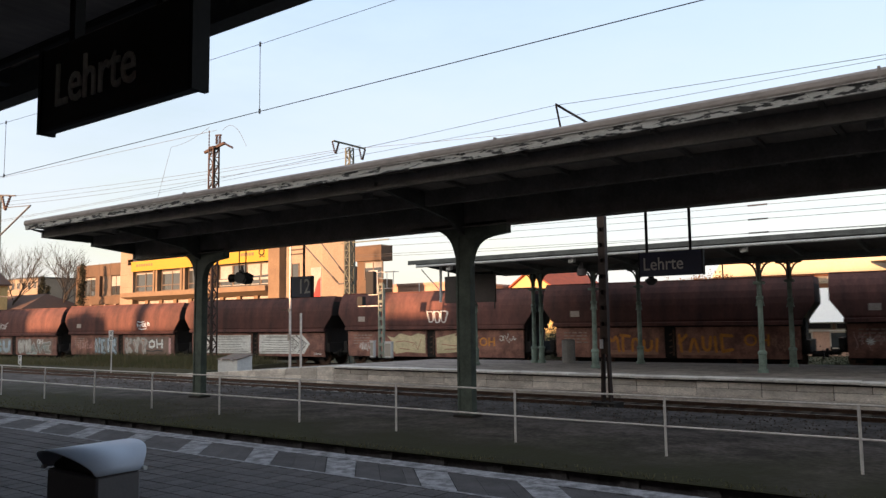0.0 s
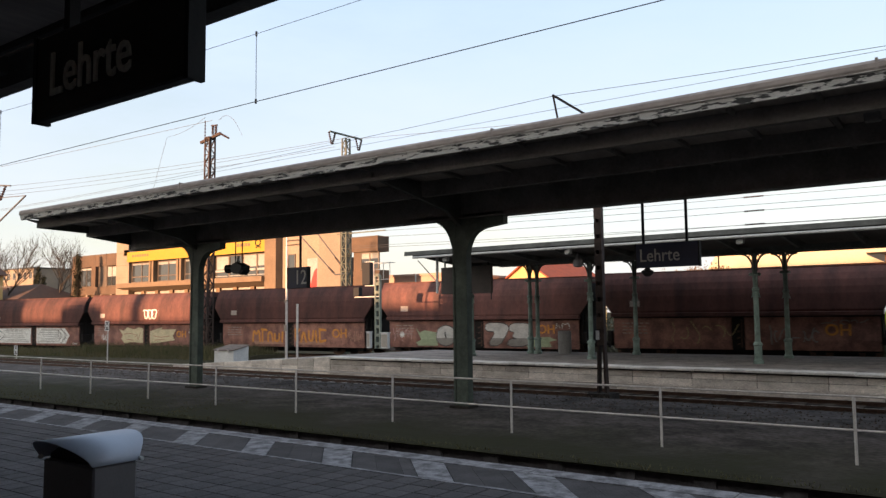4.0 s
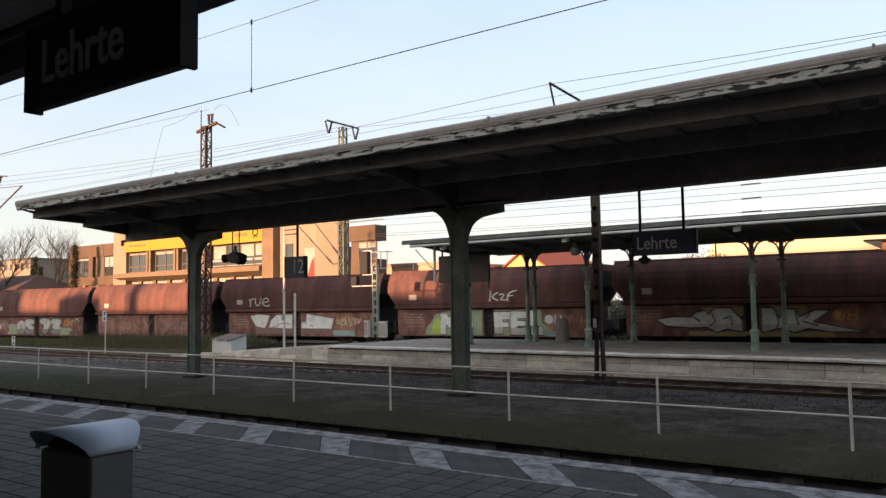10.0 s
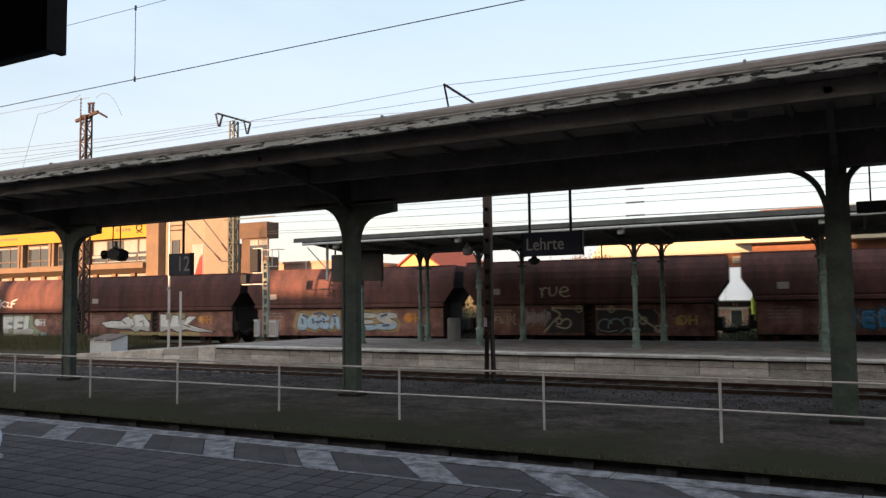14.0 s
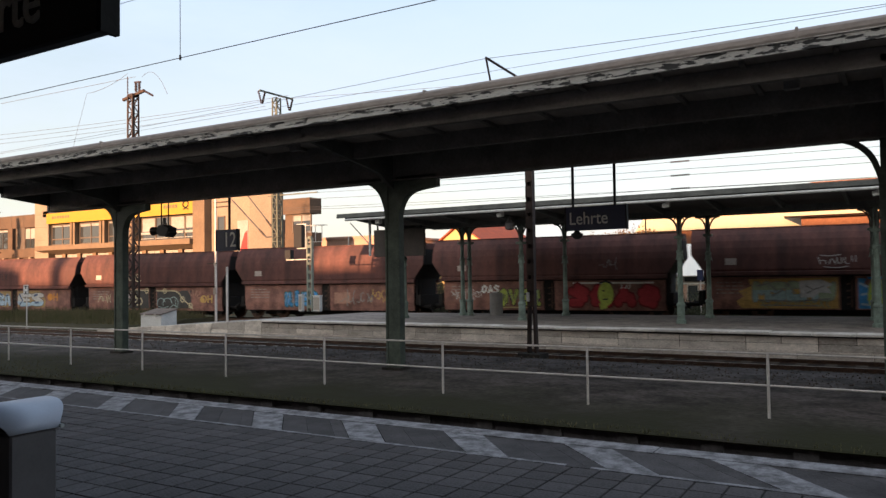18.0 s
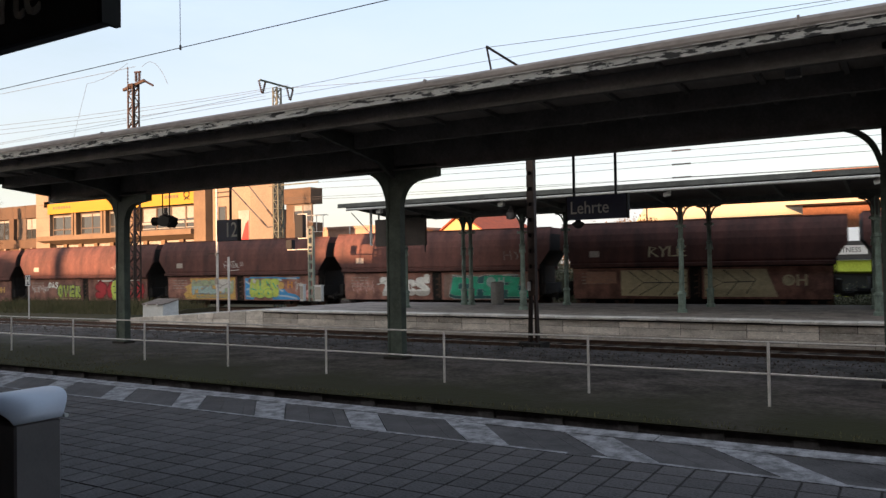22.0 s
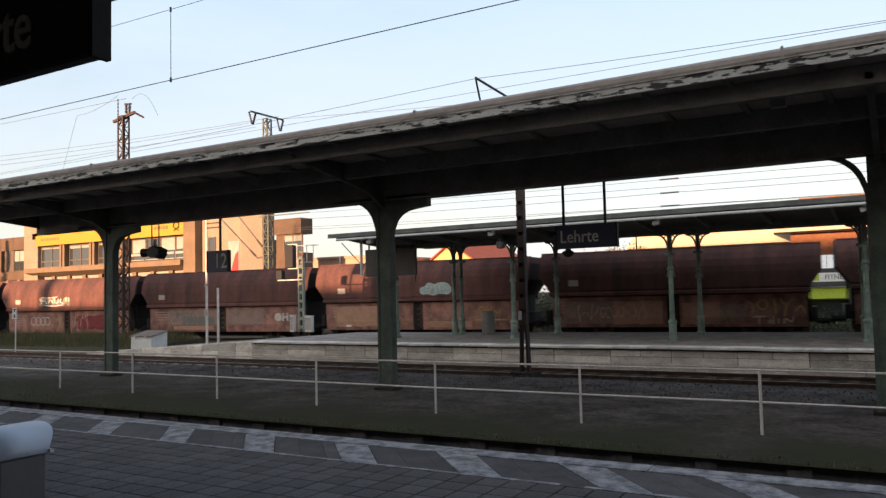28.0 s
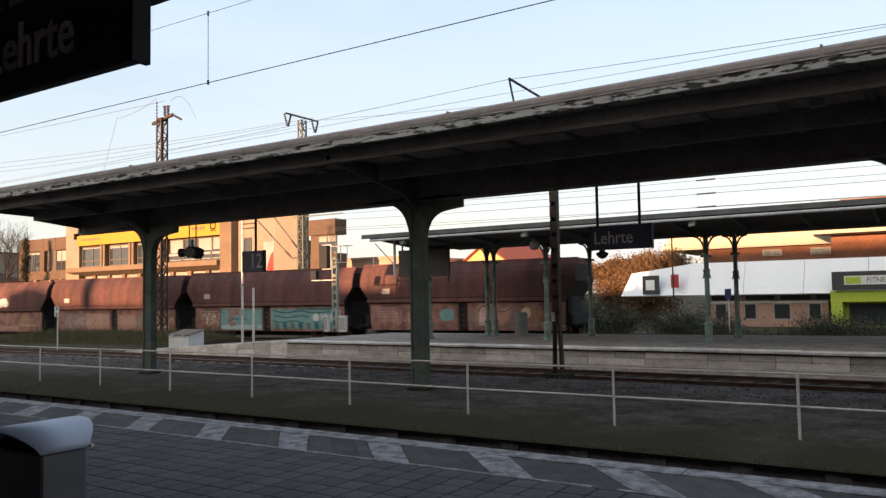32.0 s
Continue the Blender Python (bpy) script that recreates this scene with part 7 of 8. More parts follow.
    bm = bm_new()
    for p in (-.3, .1):
        bar(bm, (L - .72, -1.3 + (p + .3), .8), (L - .72, -1.3 + (p + .3), 3.4), .05)
    for k in range(8):
        bar(bm, (L - .72, -1.3, .95 + .3 * k), (L - .72, -.9, .95 + .3 * k), .035)
    s["ladder"] = mesh_of("ladder", bm, M["wagon_black"])
    bm = bm_new()
    tube(bm, (0, 0, 0), (.42, 0, 0), .09, 8)
    tube(bm, (.40, 0, 0), (.46, 0, 0), .20, 12)
    s["buffer"] = mesh_of("buffer", bm, M["wagon_black"])
    bm = bm_new()
    bar(bm, (-L - .02, 0, .64), (-L + .55, 0, .64), .1)
    bar(bm, (L + .0, 0, .64), (L - .55, 0, .64), .1)
    s["coupling"] = mesh_of("coupling", bm, M["wagon_black"])
    bm = bm_new()
    for q in (-1, 1):
        box(bm, -1.25, 1.25, q * 1.0 - .06, q * 1.0 + .06, .42, .78)
        for p in (-.9, .9):
            box(bm, p - .18, p + .18, q * 1.0 - .13, q * 1.0 + .13, .3, .62)
    box(bm, -.3, .3, -1, 1, .4, .7)
    s["bogie"] = mesh_of("bogie", bm, M["wagon_black"])
    bm = bm_new()
    for q in (-.75, .75):
        tube(bm, (0, q - .06, .46), (0, q + .06, .46), .46, 18)
    tube(bm, (0, -.8, .46), (0, .8, .46), .08, 8)
    s["wheelset"] = mesh_of("wheelset", bm, M["rail"])
    bm = bm_new()
    r = random.Random(6)
    n = 26
    g = [[bm.verts.new((-5.6 + 11.2 * i / n, -.9 + 1.8 * j / 4, 3.4 + .18 * math.sin(i * .9) * math.cos(j) + r.uniform(-.08, .08))) for j in range(5)] for i in range(n + 1)]
    for i in range(n):
        for j in range(4):
            bm.faces.new((g[i][j], g[i + 1][j], g[i + 1][j + 1], g[i][j + 1]))
    s["coal"] = mesh_of("coal_load", bm, M["coal"])
    return s


SHAPES = wagon_shapes()


def wagon(note):
    t = thing("hopper_wagon", "rusty red-brown coal hopper wagon " + note, "freight wagon", pose(0, 0, 0), group="hopper wagons of the train")
    def add(nm, key, parent=None, m=None):
        ob = new(nm, SHAPES[key])
        ob.parent = parent or t
        if m:
            ob.matrix_basis = m
        return ob
    body = add("hopper", "hopper")
    back = pose(0, 0, 0, 0, 0, 180)
    for m in (pose(0, 0, 0), back):
        add("end_plate", "end_plate", body, m)
        add("rim", "rim", body, m)
        add("ledge", "ledge", None, m)
    add("coal_load", "coal")
    fl = add("unloading_flap", "flap_left")
    fr = add("unloading_flap", "flap_right")
    add("flap_frame", "flap_left_frame", fl)
    add("flap_frame", "flap_right_frame", fr)
    add("unloading_flap", "flap_left", None, back)
    add("unloading_flap", "flap_right", None, back)
    add("inner_body", "inner")
    sl = add("gear_slot", "slot")
    tagged(add("opening_gear", "gear", sl), kind="stuff")
    add("underframe", "underframe")
    add("ladder", "ladder")
    add("ladder", "ladder", None, back)
    add("coupling", "coupling")
    L = PITCH / 2
    for q in (-1, 1):
        for y in (-.875, .875):
            add("buffer", "buffer", None, pose(q * (L - .52), y, .70, 0, 0, 0 if q > 0 else 180))
        b = add("bogie", "bogie", None, pose(q * 4.1, 0, 0))
        for p in (-.9, .9):
            add("wheelset", "wheelset", b, pose(p, 0, 0))
    # small pale data plate
    bm = bm_new()
    box(bm, -4.6, -4.15, -1.512, -1.502, 2.40, 2.68)
    part("data_plate", bm, paint("data_plate_paint", (.42, .36, .32)), t)
    # rows of tiny lettering as bars
    bm = bm_new()
    rr = random.Random(note)
    for z in (1.05, 1.2, 1.35, 1.5):
        x = -5.0
        while x < -3.9:
            w = rr.uniform(.08, .3)
            box(bm, x, x + w, -1.372, -1.368, z + .12, z + .18)
            x += w + .08
    part("stencil_bar", bm, paint("stencil_paint", (.36, .27, .23)), t, kind="stuff")
    return t


WHITE = ("graffiti_white", (.80, .80, .77))
CREAM = ("graffiti_cream", (.66, .57, .37))
BLACK = ("graffiti_black", (.03, .03, .03))
ORANGE = ("graffiti_orange", (.70, .29, .06))
AMBER = ("graffiti_amber", (.66, .41, .13))
GOLD = ("graffiti_gold", (.45, .36, .18))
GREEN = ("graffiti_green", (.035, .41, .25))
LIME = ("graffiti_lime", (.52, .62, .12))
PGREEN = ("graffiti_pale_green", (.36, .42, .27))
BLUE = ("graffiti_blue", (.07, .32, .66))
PBLUE = ("graffiti_pale_blue", (.42, .55, .66))
DTEAL = ("graffiti_dark_teal", (.04, .13, .14))
RED = ("graffiti_red", (.45, .04, .05))
PINK = ("graffiti_pink", (.66, .40, .38))
GREY2 = ("graffiti_buffed_grey", (.27, .18, .15))
DGREY = ("graffiti_dark_grey", (.075, .07, .068))
PGREY = ("graffiti_pale_grey", (.58, .56, .53))
MAROON = ("graffiti_maroon", (.20, .02, .025))
PTEAL = ("graffiti_pale_teal", (.36, .48, .46))
GREY = ("graffiti_grey", (.29, .27, .25))
DUSTY = ("graffiti_dusty_grey", (.17, .155, .145))
DRED = ("graffiti_faded_red", (.21, .035, .035))
DTAN = ("graffiti_faded_amber", (.42, .28, .13))
SEA = ("graffiti_sea_green", (.17, .31, .30))
SALMON = ("graffiti_salmon", (.46, .25, .18))

ZL, ZH = .62, 1.82              # reach of the flaps
UP = -1.506                     # face of the upper hopper


def disc_patch(w, x, z, r, col, y=-1.374):
    bm = bm_new()
    disc(bm, x, z, r, y, 16)
    mark("graffiti_spot", bm, col, w, y)


def oh(w, col, x=3.3, z=1.3, size=.75):
    words(w, "OH", x, z, size, col, bold=.012)


def decorate(k, w):
    if k <= -6:
        graffiti(w, -5, -.6, ZL, 1.6, GREY, WHITE, 1, 5); tag(w, 1, 4, .8, 1.5, WHITE, 2)
    elif k == -5:
        panel(w, -4.9, -.3, .62, 1.75, GREY, 25, y=-1.369); panel(w, .45, 4.9, .62, 1.75, GREY2, 26, y=-1.369); panel(w, 1.6, 3.0, .60, .92, PTEAL, 27, y=-1.370)
        piece(w, "SRCU", -4.9, -.4, ZL, 1.65, PBLUE, GREY, 21, .5, .03, shine=PGREY); piece(w, "KM", .6, 2.3, ZL, 1.72, PGREY, GREY, 22, .62, .03, wob=.14, shine=WHITE); piece(w, "AVE", 2.2, 4.7, ZL, 1.5, GREY, PGREY, 28, .5, .03, wob=.16, shine=PTEAL); oh(w, WHITE, 3.4, 1.5, .5)
        script(w, SCRIPT_KF, -1.6, -.6, 2.5, 3.1, PGREY, .08, UP)
    elif k == -4:
        panel(w, -2.7, -.3, .62, 1.75, GREY, 35, y=-1.369); panel(w, .45, 4.9, .62, 1.78, GREY2, 36, y=-1.369); panel(w, 4.1, 5.1, .66, 1.7, PINK, 37, y=-1.3685)
        tag(w, -5, -3.4, .8, 1.6, SALMON, 31); tag(w, -4.6, -3.0, .9, 1.5, PINK, 39, w=.05); piece(w, "NEIR", -2.7, -.35, ZL, 1.70, PBLUE, DGREY, 32, .55, .03, wob=.12, shine=WHITE)
        piece(w, "KVT", .5, 2.9, ZL, 1.72, PGREY, GREY, 33, .55, .035, wob=.12, shine=SALMON); piece(w, "OH", 2.9, 4.4, .95, 1.65, WHITE, DGREY, 38, .42, .02, wob=.05); drawn_lines(w, [[(2.7, .9), (3.3, .84), (3.9, .92), (4.4, .86)]], DGREY, .07)
        script(w, SCRIPT_SIX, 1.9, 3.1, 2.35, 2.9, PBLUE, .06, UP)
    elif k == -3:
        cut_out(w, [(-4.95, .70), (-4.95, 1.74), (-.3, 1.76), (-.3, .70)], WHITE); cut_out(w, [(.4, .70), (.4, 1.78), (3.8, 1.76), (4.35, 1.28), (3.9, .72)], WHITE)
        r = random.Random(41)
        drawn_lines(w, [[(a, z + r.uniform(-.03, .03)), ((a + b) / 2, z + r.uniform(-.04, .04)), (b, z + r.uniform(-.03, .03))] for z in (.82, .95, 1.08, 1.22, 1.36, 1.48, 1.60, 1.69) for a, b in ((-3.9 + r.uniform(0, .8), -.32 - r.uniform(0, .9)), (.45 + r.uniform(0, .6), 3.0 + r.uniform(-.6, .4)))], GREY, .03)
        drawn_lines(w, [[(-4.9, 1.7), (-4.1, 1.5), (-3.6, 1.25), (-4.2, .95), (-4.9, .74)], [(-4.85, 1.5), (-4.4, 1.3), (-4.6, 1.0)], [(-4.7, 1.2), (-4.2, 1.15)], [(3.3, 1.74), (3.9, 1.3), (3.4, .74)], [(3.0, 1.6), (3.5, 1.3), (3.1, .9)], [(3.55, 1.62), (4.1, 1.28), (3.7, .9)]], DGREY, .045)
        tag(w, 3.0, 4.0, .9, 1.6, GREY, 44, -1.384, .04, 5); tag(w, 4.6, 5.2, .66, .80, WHITE, 45, w=.04)
    elif k == -2:
        cut_out(w, [(-2.75, 1.62), (-2.3, 1.52), (-1.9, 1.74), (-1.2, 1.6), (-.75, 1.74), (-.3, 1.66), (-.3, .74), (-1.5, .80), (-2.2, .70), (-2.5, 1.0), (-2.35, 1.25)], CREAM); cut_out(w, [(.4, 1.5), (.9, 1.6), (1.6, 1.74), (1.5, 1.6), (2.9, 1.62), (2.6, 1.2), (2.8, .95), (1.2, .78), (.4, .74)], CREAM)
        drawn_lines(w, [[(-2.2, 1.3), (-1.6, 1.36), (-1.0, 1.25)], [(-1.1, 1.1), (-.9, 1.3), (-.85, 1.0)], [(-.8, .9), (-.55, 1.45)], [(-1.9, .98), (-1.3, .92)], [(.7, 1.2), (1.5, 1.12), (2.3, 1.2)], [(.9, .95), (1.8, .98)]], SALMON, .045)
        script(w, (((.0, 1.0), (.12, .1)), ((.05, .95), (.3, .98), (.3, .1), (.12, .08)), ((.34, 1.0), (.40, .0), (.52, .05)), ((.36, .95), (.62, 1.0), (.58, .05)), ((.66, 1.0), (.66, .1), (.85, .0), (.9, .4)), ((.66, .98), (1.0, 1.0), (.9, .4))), -.1, 1.2, 2.3, 3.05, WHITE, .07, UP); oh(w, ORANGE, 3.4, 1.3, .6); tag(w, 4.1, 5.0, 1.3, 1.7, WHITE, 54, w=.05, strokes=3); tag(w, -4.6, -3.9, .85, 1.3, WHITE, 55, w=.05)
    elif k == -1:
        script(w, (((.0, .1), (.03, .9), (.12, .5), (.2, .95), (.24, .1)), ((.32, .85), (.32, .1)), ((.28, .9), (.45, .85)), ((.5, .1), (.5, .7), (.62, .7), (.66, .1)), ((.72, .6), (.72, .1), (.86, .15), (.86, .6)), ((.95, .1), (.97, .7))), -2.9, -.45, .78, 1.62, ORANGE, .13); script(w, (((.0, .9), (.04, .1)), ((.0, .5), (.14, .9)), ((.2, .1), (.28, .9), (.36, .1)), ((.45, .8), (.46, .2), (.58, .12), (.6, .8)), ((.68, .8), (.7, .1)), ((.8, .9), (.82, .1)), ((.8, .9), (1, .85)), ((.82, .1), (1, .2))), .45, 2.7, .78, 1.62, ORANGE, .13)
        panel(w, -2.8, -.5, .70, .90, SALMON, 61); panel(w, .5, 2.6, .70, .90, SALMON, 62); oh(w, ORANGE, 3.7, 1.3, .7); tag(w, 4.3, 5.3, .9, 1.5, SALMON, 63)
    elif k == 0:
        bubble(w, "0S", -2.45, -.30, .64, 1.76, PGREY, DGREY, 71, .04, GREY, round_off=2); bubble(w, "73", .42, 2.95, .64, 1.80, PGREY, DGREY, 72, .04, GREY); oh(w, ORANGE, 3.75, 1.45, .6)
        cut_out(w, [(-3.75, 1.55), (-3.5, 1.3), (-3.2, 1.42), (-2.4, 1.3), (-2.4, .66), (-3.6, .64), (-3.75, .8), (-3.4, .95)], PGREEN, y=-1.369); cut_out(w, [(2.7, 1.3), (3.1, 1.1), (3.9, 1.12), (4.3, .98), (3.9, .9), (4.0, .66), (2.7, .64)], PGREEN, y=-1.369)
        drawn_lines(w, [[(-4.6 + .16 * math.cos(a), 1.2 + .15 * math.sin(a)), (-4.6 - .16 * math.cos(a), 1.2 - .15 * math.sin(a))] for a in (0, .8, 1.6, 2.4)], WHITE, .05); tag(w, 4.2, 5.0, 1.5, 1.75, WHITE, 73, w=.04, strokes=3); tag(w, -5.2, -3.9, .9, 1.6, PINK, 74, w=.035, strokes=5)
    elif k == 1:
        tag(w, -3.0, .0, .8, 1.7, GOLD, 81, w=.05, strokes=4); tag(w, 1.2, 3.2, .8, 1.5, GREY, 82, w=.07); oh(w, ORANGE, 3.9, 1.35, .65); tag(w, 3.3, 5.0, 1.55, 1.8, GREY, 83, w=.05, strokes=3)
    elif k == 2:
        cut_out(w, [(-3.6, 1.70), (-2.9, 1.78), (-2.05, 1.72), (-2.2, 1.4), (-2.45, 1.02), (-3.1, 1.1), (-3.35, 1.35)], WHITE); cut_out(w, [(-1.95, 1.45), (-1.5, 1.74), (-.3, 1.76), (-.3, 1.0), (-2.1, 1.04)], WHITE); cut_out(w, [(.42, 1.30), (.62, 1.36), (.72, 1.24), (.8, 1.78), (2.75, 1.52), (2.6, 1.0), (.42, 1.0)], WHITE)
        panel(w, -3.2, -.3, .70, 1.0, GREY2, 96, y=-1.370); panel(w, .45, 2.6, .70, .98, GREY2, 99, y=-1.370); panel(w, 2.7, 4.2, .62, .92, PTEAL, 97, y=-1.370); drawn_lines(w, [[(-1.5, 1.2), (-.9, 1.3), (-.4, 1.22)], [(1.0, 1.1), (1.1, 1.2), (1.25, 1.08)], [(-1.9, 1.05), (-1.4, 1.1)]], GREY, .05)
        tag(w, 2.95, 4.6, 1.15, 1.6, CREAM, 94, w=.08, strokes=6); tag(w, 2.9, 3.9, 1.3, 1.72, ORANGE, 100, w=.06, strokes=3); script(w, SCRIPT_RUE, -3.6, -1.95, 2.25, 3.0, PGREY, .065, UP)
    elif k == 3:
        cut_out(w, [(-3.75, .62), (-3.6, 1.0), (-3.3, 1.25), (-3.1, 1.62), (-2.6, 1.75), (-2.0, 1.82), (-.3, 1.82), (-.3, .62)], PGREEN, y=-1.368); cut_out(w, [(-3.4, .66), (-3.15, 1.3), (-2.9, 1.5), (-2.7, 1.2), (-2.7, .66)], LIME, y=-1.3705); cut_out(w, [(.42, .62), (.42, 1.84), (2.9, 1.82), (3.0, 1.2), (3.3, 1.0), (4.0, .64)], PGREEN, y=-1.368); panel(w, 3.2, 4.1, .6, .82, PBLUE, 105, cut=.2)
        bubble(w, "Mi", -2.75, -.75, .66, 1.74, WHITE, BLACK, 102, .04, PGREY, round_off=0, split=.3); disc_patch(w, -1.15, 1.62, .19, BLACK, -1.384); disc_patch(w, -1.15, 1.62, .15, WHITE, -1.387); bubble(w, "FEL", .42, 3.0, .66, 1.80, WHITE, BLACK, 103, .04, PGREY, round_off=0, split=.3)
        oh(w, WHITE, 3.55, 1.36, .6); disc_patch(w, 3.3, 1.38, .17, WHITE); tag(w, 4.0, 5.3, 1.2, 1.6, SALMON, 106, w=.05); script(w, SCRIPT_KF, .2, 1.7, 2.3, 2.95, WHITE, .06, UP)
    elif k == 4:
        back = [(-4.0, 1.28), (-3.2, 1.38), (-2.5, 1.36), (-2.2, 1.58), (-1.9, 1.62), (-1.75, 1.45), (-1.45, 1.72), (-.85, 1.74), (-.35, 1.25), (-.35, .80), (-1.0, .92), (-1.4, .78), (-1.8, .98), (-2.6, .96), (-3.6, 1.04)]
        front = [(.45, 1.74), (.9, 1.70), (1.15, 1.25), (1.3, 1.68), (1.75, 1.66), (1.9, 1.35), (2.5, 1.62), (3.0, 1.60), (2.35, 1.18), (3.2, 1.0), (4.2, .82), (3.0, .82), (2.2, .95), (1.7, .78), (1.2, .98), (.45, .78)]
        panel(w, -2.0, -.3, 1.4, 1.8, GOLD, 117, y=-1.3695); panel(w, .8, 2.2, 1.45, 1.8, GOLD, 119, y=-1.3695); panel(w, -2.6, 3.2, .60, .80, GOLD, 121, y=-1.3695)
        cut_out(w, back, WHITE, BLACK, .055); cut_out(w, front, WHITE, BLACK, .055)
        cut_out(w, [(-3.4, 1.05), (-2.6, 1.08), (-.37, 1.10), (-.37, .83), (-1.0, .94), (-1.4, .81), (-1.8, 1.0), (-2.6, .98)], PGREY, None, y=-1.378); cut_out(w, [(.47, 1.08), (2.2, 1.10), (2.6, 1.08), (3.1, .98), (4.0, .84), (3.0, .84), (2.2, .97), (1.7, .80), (1.2, 1.0), (.47, .80)], PGREY, None, y=-1.378)
        drawn_lines(w, [[(-1.6, 1.55), (-1.45, 1.2), (-1.7, 1.0)], [(-1.1, 1.3), (-.8, 1.42), (-.75, 1.05)], [(-2.4, 1.4), (-2.1, 1.2)], [(1.0, 1.62), (1.1, 1.15), (1.0, .95)], [(1.75, 1.62), (1.85, 1.05)], [(2.3, 1.5), (2.0, 1.2), (2.6, 1.05)]], BLACK, .06, -1.384)
        oh(w, ORANGE, 3.6, 1.42, .62); disc_patch(w, 3.3, 1.46, .15, AMBER); tag(w, -5.0, -4.2, 1.1, 1.6, SALMON, 113, w=.05, strokes=5)
    elif k == 5:
        cut_out(w, [(-3.2, 1.05), (-3.0, 1.72), (-2.6, 1.8), (-.3, 1.8), (-.3, .84), (-.9, .76), (-1.4, .86), (-1.9, .72), (-2.5, .86), (-3.0, .74)], DTAN, y=-1.368); cut_out(w, [(.40, 1.78), (2.4, 1.84), (2.9, 1.6), (3.15, 1.15), (3.0, .78), (2.2, .76), (1.6, .86), (.40, .82)], DTAN, y=-1.368)
        bubble(w, "DccA", -2.95, -.32, .82, 1.74, PGREY, DGREY, 121, .03, PBLUE, lap=.1, split=.75); drawn_lines(w, [[(-2.6, 1.6), (-2.3, 1.45)], [(-1.9, 1.62), (-1.5, 1.7), (-1.1, 1.5)], [(-1.7, 1.2), (-1.4, 1.3)], [(-.8, 1.5), (-.5, 1.55)]], ("graffiti_slate_blue", (.10, .13, .22)), .11, -1.397)
        bubble(w, "E", .44, 1.7, .82, 1.74, PGREY, DGREY, 122, .03, PBLUE); bubble(w, "S", 1.75, 2.9, .82, 1.74, PGREY, DGREY, 126, .03, PBLUE, round_off=2); drawn_lines(w, [[(.55, 1.65), (.9, 1.2), (.6, .95)], [(2.0, 1.5), (2.4, 1.6)], [(2.1, 1.05), (2.5, 1.1)]], ("graffiti_slate_blue", (.10, .13, .22)), .12, -1.394)
        oh(w, ORANGE, 3.8, 1.4, .66); disc_patch(w, 3.5, 1.42, .2, ORANGE); panel(w, -4.9, -3.9, .8, 1.4, SALMON, 123); words(w, "FLY", -.9, 2.85, .6, BLACK, UP - .004, bold=-.005)
    elif k == 6:
        panel(w, -2.0, -.28, .64, 1.78, DGREY, 130, y=-1.369); panel(w, .40, 3.1, .64, 1.70, DGREY, 136, y=-1.369)
        tag(w, -3.0, -1.75, .95, 1.72, PINK, 133, w=.05, strokes=14); tag(w, -2.9, -1.8, 1.0, 1.7, PGREY, 139, y=-1.378, w=.04, strokes=12)
        drawn_lines(w, [[(-1.7, 1.76), (-1.3, 1.74), (-.28, 1.72)], smooth_curve([(-1.7, 1.7), (-1.2, 1.5), (-1.6, 1.2), (-1.95, .82), (-2.1, .68)]), smooth_curve([(-1.5, .98), (-1.0, .82), (-.75, 1.1), (-.95, 1.32), (-1.2, 1.2)]), arc(-1.35, 1.18, .13, 0, 360), smooth_curve([(.36, 1.7), (.9, 1.68), (1.8, 1.7), (2.2, 1.55), (2.4, 1.25), (2.9, .95), (3.2, .68)])], CREAM, .075)
        drawn_lines(w, [arc(1.05, 1.68, .13, 0, 360), arc(2.45, 1.2, .15, 0, 360), arc(3.05, .86, .13, 0, 360), arc(-.42, 1.70, .14, 0, 360)], CREAM, .06, -1.381)
        drawn_lines(w, [arc(.75, .95, .32, 20, 200), arc(1.25, .92, .36, 10, 190), arc(1.75, 1.0, .34, -30, 150), [(.5, .8), (.9, .72), (1.3, .8)], [(1.9, 1.3), (1.9, .7)], [(1.4, .7), (1.7, .9), (2.1, .75)]], PTEAL, .05, -1.378)
        drawn_lines(w, [[(3.3 + .3 * math.cos(a), 1.2 + .22 * math.sin(a)), (3.3 + .75 * math.cos(a), 1.2 + .55 * math.sin(a))] for a in (.3, .75, 1.2, 1.65, 2.1)], SALMON, .07)
        oh(w, AMBER, 4.3, 1.2, .6); disc_patch(w, 3.95, 1.18, .16, AMBER); tag(w, -4.6, -3.4, 1.0, 1.5, CREAM, 135, w=.06, strokes=4); script(w, SCRIPT_RUE, -2.2, -.8, 2.25, 2.95, CREAM, .055, UP)
    elif k == 7:
        piece(w, "RIEC", -2.7, -.45, .72, 1.60, BLUE, DTEAL, 141, .5, .035, shine=PBLUE); tag(w, 1, 3.0, .85, 1.6, GREY, 143, w=.07); tag(w, 2.8, 4.1, 1.0, 1.6, AMBER, 144, w=.07, strokes=4)
        panel(w, .6, 1.6, .9, 1.5, SALMON, 147); oh(w, AMBER, 4.4, 1.3, .55)
    elif k == 8:
        tag(w, -5.0, -3.4, 1.05, 1.5, WHITE, 151, w=.05, strokes=6); piece(w, "OAS", -3.4, -2.45, 1.30, 1.72, WHITE, WHITE, 152, .4, .0); piece(w, "OVER", -2.55, -.35, .70, 1.58, LIME, BLACK, 153, .48, .02, shine=PGREEN)
